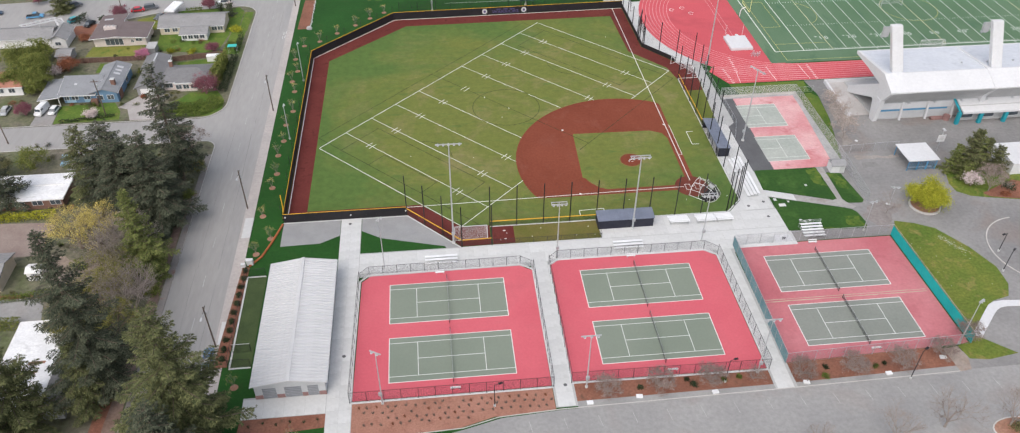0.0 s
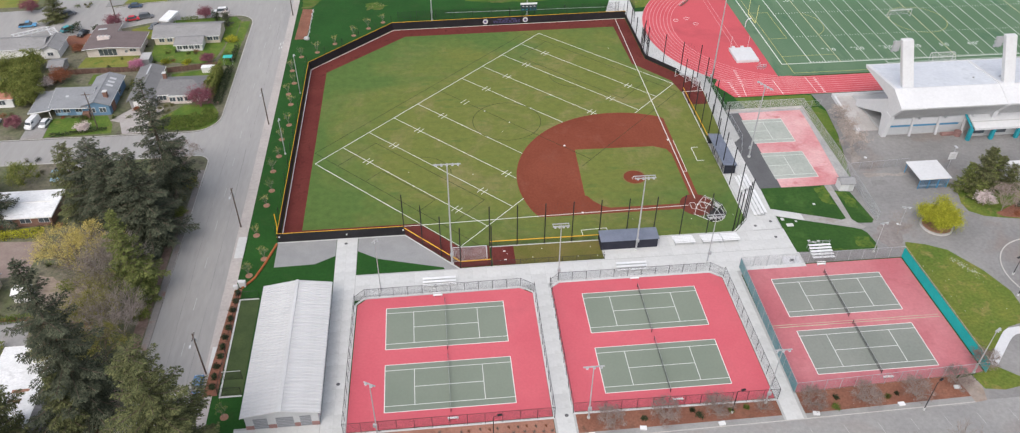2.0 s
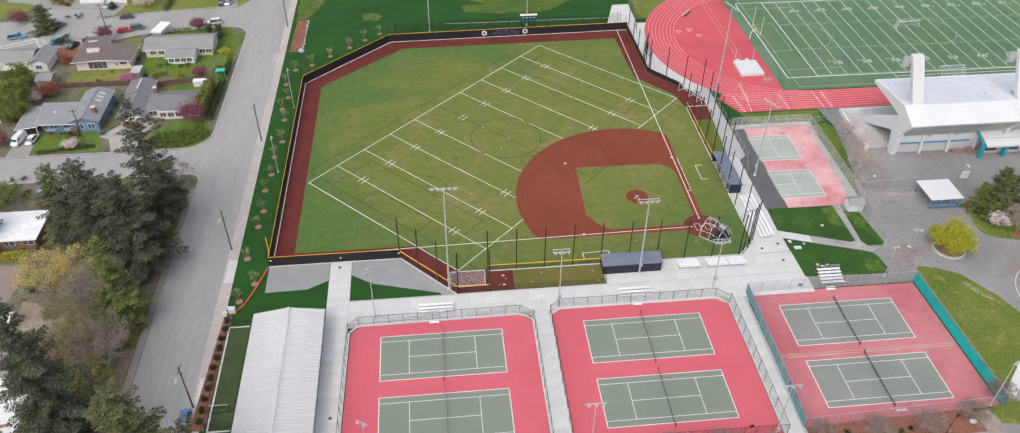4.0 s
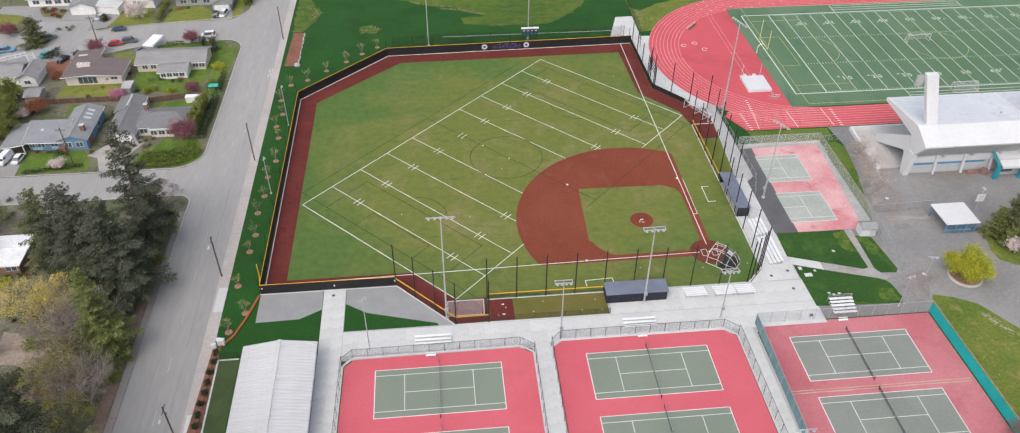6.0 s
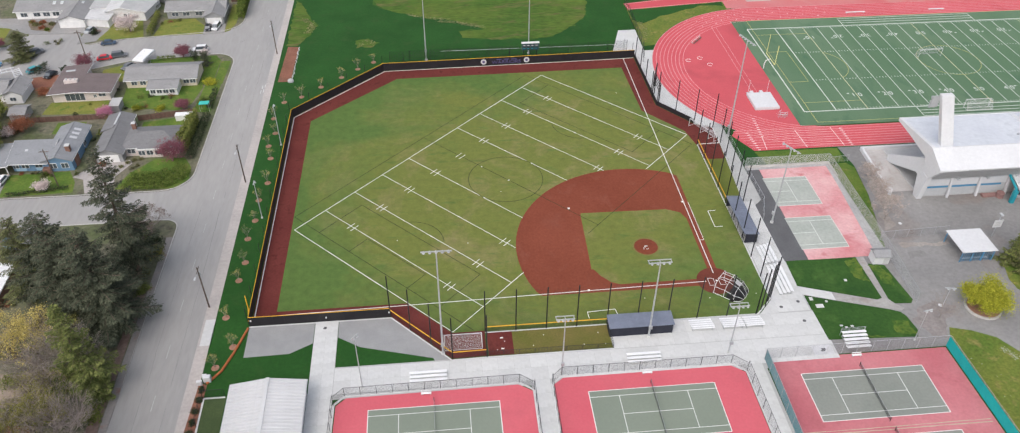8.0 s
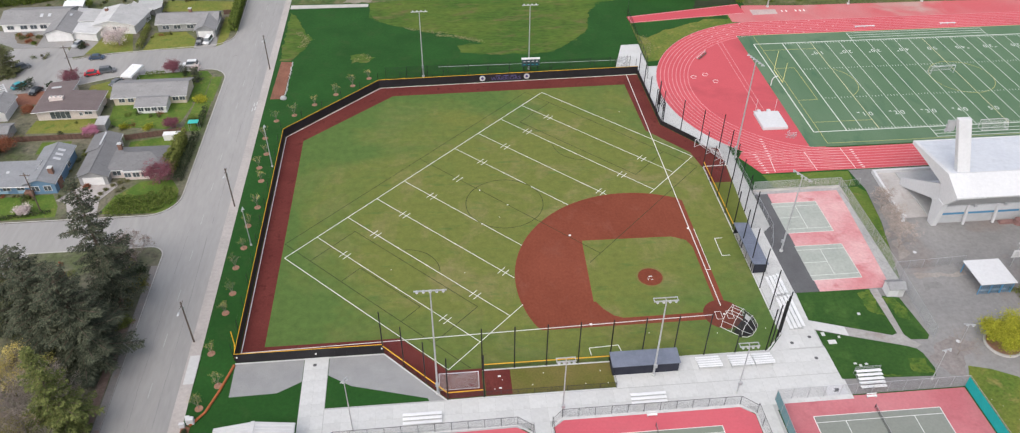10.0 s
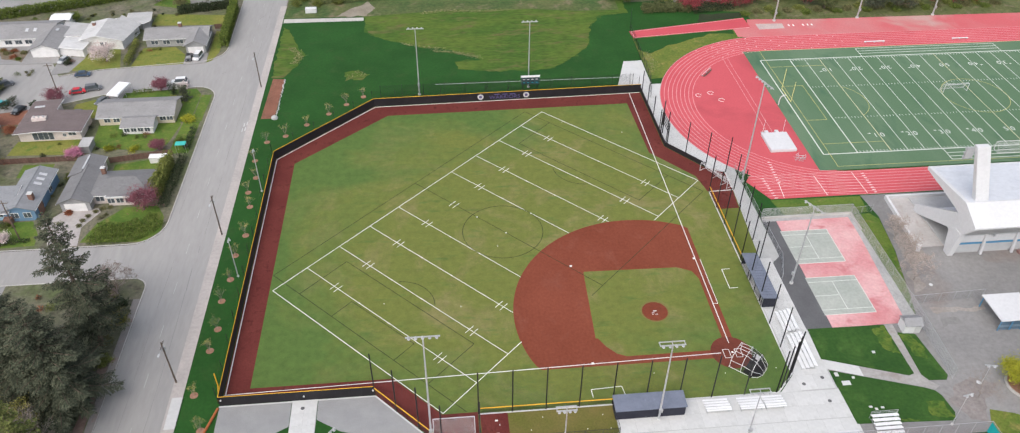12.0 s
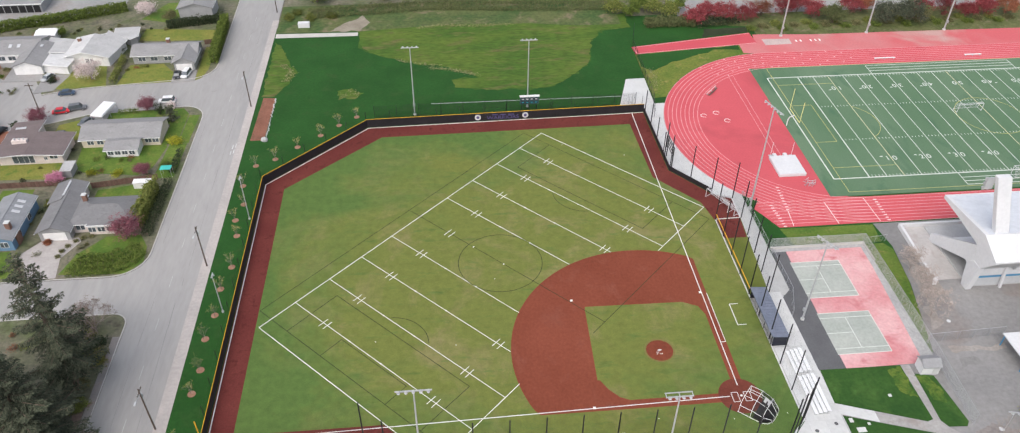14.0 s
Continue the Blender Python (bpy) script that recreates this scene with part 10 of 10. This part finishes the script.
def car(x, y, turn, colour, label, kind="car", z=-0.11):
    """A body with rounded edges, a glazed cabin, wheels and lights; it faces +x."""
    if colour not in CAR_PAINT:
        CAR_PAINT[colour] = paint("car_paint_%d" % len(CAR_PAINT), colour, 0.3)
    mat_ = CAR_PAINT[colour]
    L, W, H, cab = {"car": (4.5, 1.8, 1.45, (-1.7, -1.05, 0.75, 1.35)), "van": (5.2, 2.0, 2.2, (-2.5, -2.4, 1.35, 2.0)), "pickup": (5.4, 1.95, 1.75, (-0.7, -0.45, 0.75, 1.35)), "suv": (4.7, 1.9, 1.75, (-2.15, -1.85, 0.85, 1.35))}[kind]
    c = thing(kind if kind != "car" else "car", label, kind, pose(x, y, z, 0, 0, turn), group="parked vehicles")
    low = 0.92 if kind != "van" else 1.1
    b = boxed(-L / 2, -W / 2, 0.28, L / 2, W / 2, low)
    for v in b.verts:
        if v.co.z > 0.5 and abs(v.co.x) > 1:
            v.co.z -= 0.12 if kind != "van" else 0.05
            v.co.x *= 0.97
    bmesh.ops.bevel(b, geom=list(b.edges), offset=0.12, segments=2, affect="EDGES")
    part("body", b, mat_, c)
    x0, x1, x2, x3 = cab
    g_ = bmesh.new()
    lo = [(x0, -W / 2 + 0.08), (x3, -W / 2 + 0.08), (x3, W / 2 - 0.08), (x0, W / 2 - 0.08)]
    hi = [(x1, -W / 2 + 0.25), (x2, -W / 2 + 0.25), (x2, W / 2 - 0.25), (x1, W / 2 - 0.25)]
    a = [g_.verts.new((*p, low - 0.1)) for p in lo]
    d = [g_.verts.new((*p, H - 0.04)) for p in hi]
    g_.faces.new(d), g_.faces.new(a[::-1])
    for k in range(4):
        g_.faces.new((a[k], a[(k + 1) % 4], d[(k + 1) % 4], d[k]))
    cabn = part("cabin", g_, M_GLASS if kind != "van" else mat_, c, "dark glazed cabin" if kind != "van" else "")
    part("roof", prism(bmesh.new(), [(x1 + 0.02, -W / 2 + 0.24), (x2 - 0.02, -W / 2 + 0.24), (x2 - 0.02, W / 2 - 0.24), (x1 + 0.02, W / 2 - 0.24)], H - 0.05, H), mat_, cabn)
    if kind == "van":
        part("windscreen", boxed(1.72, -W / 2 + 0.3, 1.25, 1.86, W / 2 - 0.3, 1.95), M_GLASS, cabn, "dark windscreen")
        for s in (-1, 1):
            part("side_window", boxed(0.5, s * (W / 2 - 0.17) - 0.03, 1.3, 1.5, s * (W / 2 - 0.17) + 0.03, 1.85), M_GLASS, cabn)
    if kind == "pickup":
        part("load_bed", boxed(-L / 2 + 0.15, -W / 2 + 0.15, low - 0.05, -0.85, W / 2 - 0.15, low - 0.02), M_RUBBER, c, "dark load bed")
    for sx in (-1, 1):
        for sy in (-1, 1):
            wx, wy = sx * L * 0.31, sy * (W / 2 - 0.08)
            w_ = part("wheel", tube(bmesh.new(), (wx, wy - 0.11, 0.33), (wx, wy + 0.11, 0.33), 0.33, seg=14), M_RUBBER, c)
            part("rim", tube(bmesh.new(), (wx, wy - 0.12, 0.33), (wx, wy + 0.12, 0.33), 0.19, seg=10), M_STEEL, w_)
    for s in (-1, 1):
        part("headlight", boxed(L / 2 - 0.12, s * (W / 2 - 0.35) - 0.18, 0.6, L / 2 + 0.0, s * (W / 2 - 0.35) + 0.18, 0.75), M_LAMPGLASS, c)
        part("taillight", boxed(-L / 2 - 0.0, s * (W / 2 - 0.3) - 0.14, 0.62, -L / 2 + 0.12, s * (W / 2 - 0.3) + 0.14, 0.78), M_REDPALE, c)
    return c


WHITE_, SILVER, BLACK_, BLUE_, RED_, TEAL_, GREYC = (0.72, 0.72, 0.72), (0.45, 0.46, 0.47), (0.02, 0.022, 0.025), (0.03, 0.06, 0.11), (0.55, 0.02, 0.03), (0.05, 0.32, 0.36), (0.12, 0.125, 0.135)
car(-94.1, 76.6, 258, WHITE_, "white van parked on a drive", "van", 0.03)
car(-91.0, 76.6, 262, WHITE_, "white car parked on a drive", "car", 0.03)
car(-104.0, 77.6, 268, SILVER, "silver car parked by a plum tree", "car", 0.01)
car(-80.6, 52.6, 275, (0.20, 0.34, 0.46), "light blue pickup parked on a drive", "pickup", 0.03)
car(-34.2, -16.5, 92, (0.10, 0.20, 0.36), "blue car parked at the kerb", "car")
car(-53.7, 155.6, 260, WHITE_, "white van-like car parked on a drive", "suv", 0.03)
car(-56.2, 155.2, 275, BLACK_, "black car parked on a drive", "car", 0.03)
car(-93.0, 156.6, 248, SILVER, "silver car parked on a drive", "car", 0.03)
car(-85.0, 147.6, 5, BLUE_, "dark blue car parked at the kerb", "car")
car(-56.0, 141.0, 182, WHITE_, "white estate car at the kerb", "suv")
car(-83.4, 137.6, 12, RED_, "bright red car parked at the kerb", "car", 0.0)
car(-79.6, 139.2, 10, GREYC, "dark grey car parked at the kerb", "suv")
car(-75.0, 131.6, 240, GREYC, "dark grey car parked beside a house", "car", 0.03)
car(-79.4, 125.6, 3, GREYC, "dark car parked behind a house", "car", 0.03)
car(-102.0, 132.0, 50, TEAL_, "teal car parked beside a hedge", "car", 0.03)
car(-96.2, 128.6, 250, BLACK_, "dark car parked beside a hedge", "car", 0.03)
car(-105.0, 143.2, 40, GREYC, "dark car parked at the turning place", "suv")
car(-115.4, 136.2, 8, (0.10, 0.30, 0.50), "bright blue pickup parked at the turning place", "pickup")
car(-129.0, 139.6, 10, BLUE_, "dark blue car parked at the turning place", "car")
tent = thing("canopy_tent", "white fabric canopy tent over a driveway", "canopy tent", pose(-70.8, 134.4, 0.02, 0, 0, -14))
part("canopy", profile(bmesh.new(), [(-3.6, 2.3), (3.6, 2.3), (3.6, 2.5), (0, 2.6), (-3.6, 2.5)], -1.7, 1.7), R_WHITE, tent, "white canopy")
part("ridge_sheet", prism(bmesh.new(), rect(-1.6, -3.4, 1.6, 3.4), 2.6, 2.75), R_WHITE, tent)
for x in (-1.65, 1.65):
    for y in (-3.5, 0, 3.5):
        part("pole", tube(bmesh.new(), (x, y, 0), (x, y, 2.4), 0.05, seg=6), M_STEEL, tent)
car(138.0, 186.0, 4, WHITE_, "white car beyond a red hedge", "car", -0.05)
sheet("road_far", [(100, 182.5), (260, 183.5), (260, 205), (100, 205)], -0.02, M_ASPHALT2, "pale road beyond a red hedge", "road")

# ---- street furniture ----
def utility_pole(x, y, h=11.0, turn=0, lamp=False):
    p = thing("utility_pole", "dark weathered wooden utility pole with crossarm", "utility pole", pose(x, y, -0.05, 0, 0, turn), group="utility poles")
    part("pole", tube(bmesh.new(), (0, 0, 0), (0, 0, h), 0.17, 0.11, 10), M_POLEWOOD, p)
    part("crossarm", boxed(-1.1, -0.07, h - 0.75, 1.1, 0.07, h - 0.6), M_POLEWOOD, p)
    for s in (-0.95, -0.5, 0.5, 0.95):
        part("insulator", tube(bmesh.new(), (s, 0, h - 0.6), (s, 0, h - 0.42), 0.05, seg=6), M_STEEL, p)
    part("transformer", tube(bmesh.new(), (0.32, 0, h - 2.4), (0.32, 0, h - 1.5), 0.2, seg=10), M_STEEL, p, "grey transformer can")
    if lamp:
        part("lamp_arm", tube(bmesh.new(), (0, 0, h - 1.2), (-2.2, 0, h - 0.7), 0.05, seg=6), M_STEEL, p)
        part("lamp_head", boxed(-2.9, -0.17, h - 0.76, -2.1, 0.17, h - 0.6), M_LAMPGLASS, p)


for x, y in ((-33.3, -13.6), (-33.2, 29.1), (-32.2, 71.5), (-32.4, 136.7), (-32.6, 196)):
    utility_pole(x, y, 11.0, 90, lamp=True)
utility_pole(-76.8, 73.6, 11.0, 0)
utility_pole(-87.0, 134.0, 11.5, 0)
utility_pole(-98.0, 62.0, 10.0, 0)

# ---- paving slabs, piece by piece ----
slabs(-11.2, -36.9, -6.7, 9.0, 2, 16)
slabs(-11.2, 9.0, -6.7, 22.6, 2, 5)
slabs(-6.6, 4.2, 30.4, 10.3, 12, 2)
slabs(30.4, -34.3, 33.6, 4.2, 1, 12)
slabs(30.4, 4.2, 90, 10.3, 19, 2)
slabs(71.3, -34.3, 74.5, 4.2, 1, 12)
slabs(47.1, 10.4, 89.6, 16.7, 14, 2)
slabs(82.4, 17.0, 89.0, 38.0, 2, 6)
slabs(85.4, 38.0, 89.0, 53.0, 1, 4)
slabs(-26.1, -31.5, -11.3, -27.2, 4, 1)
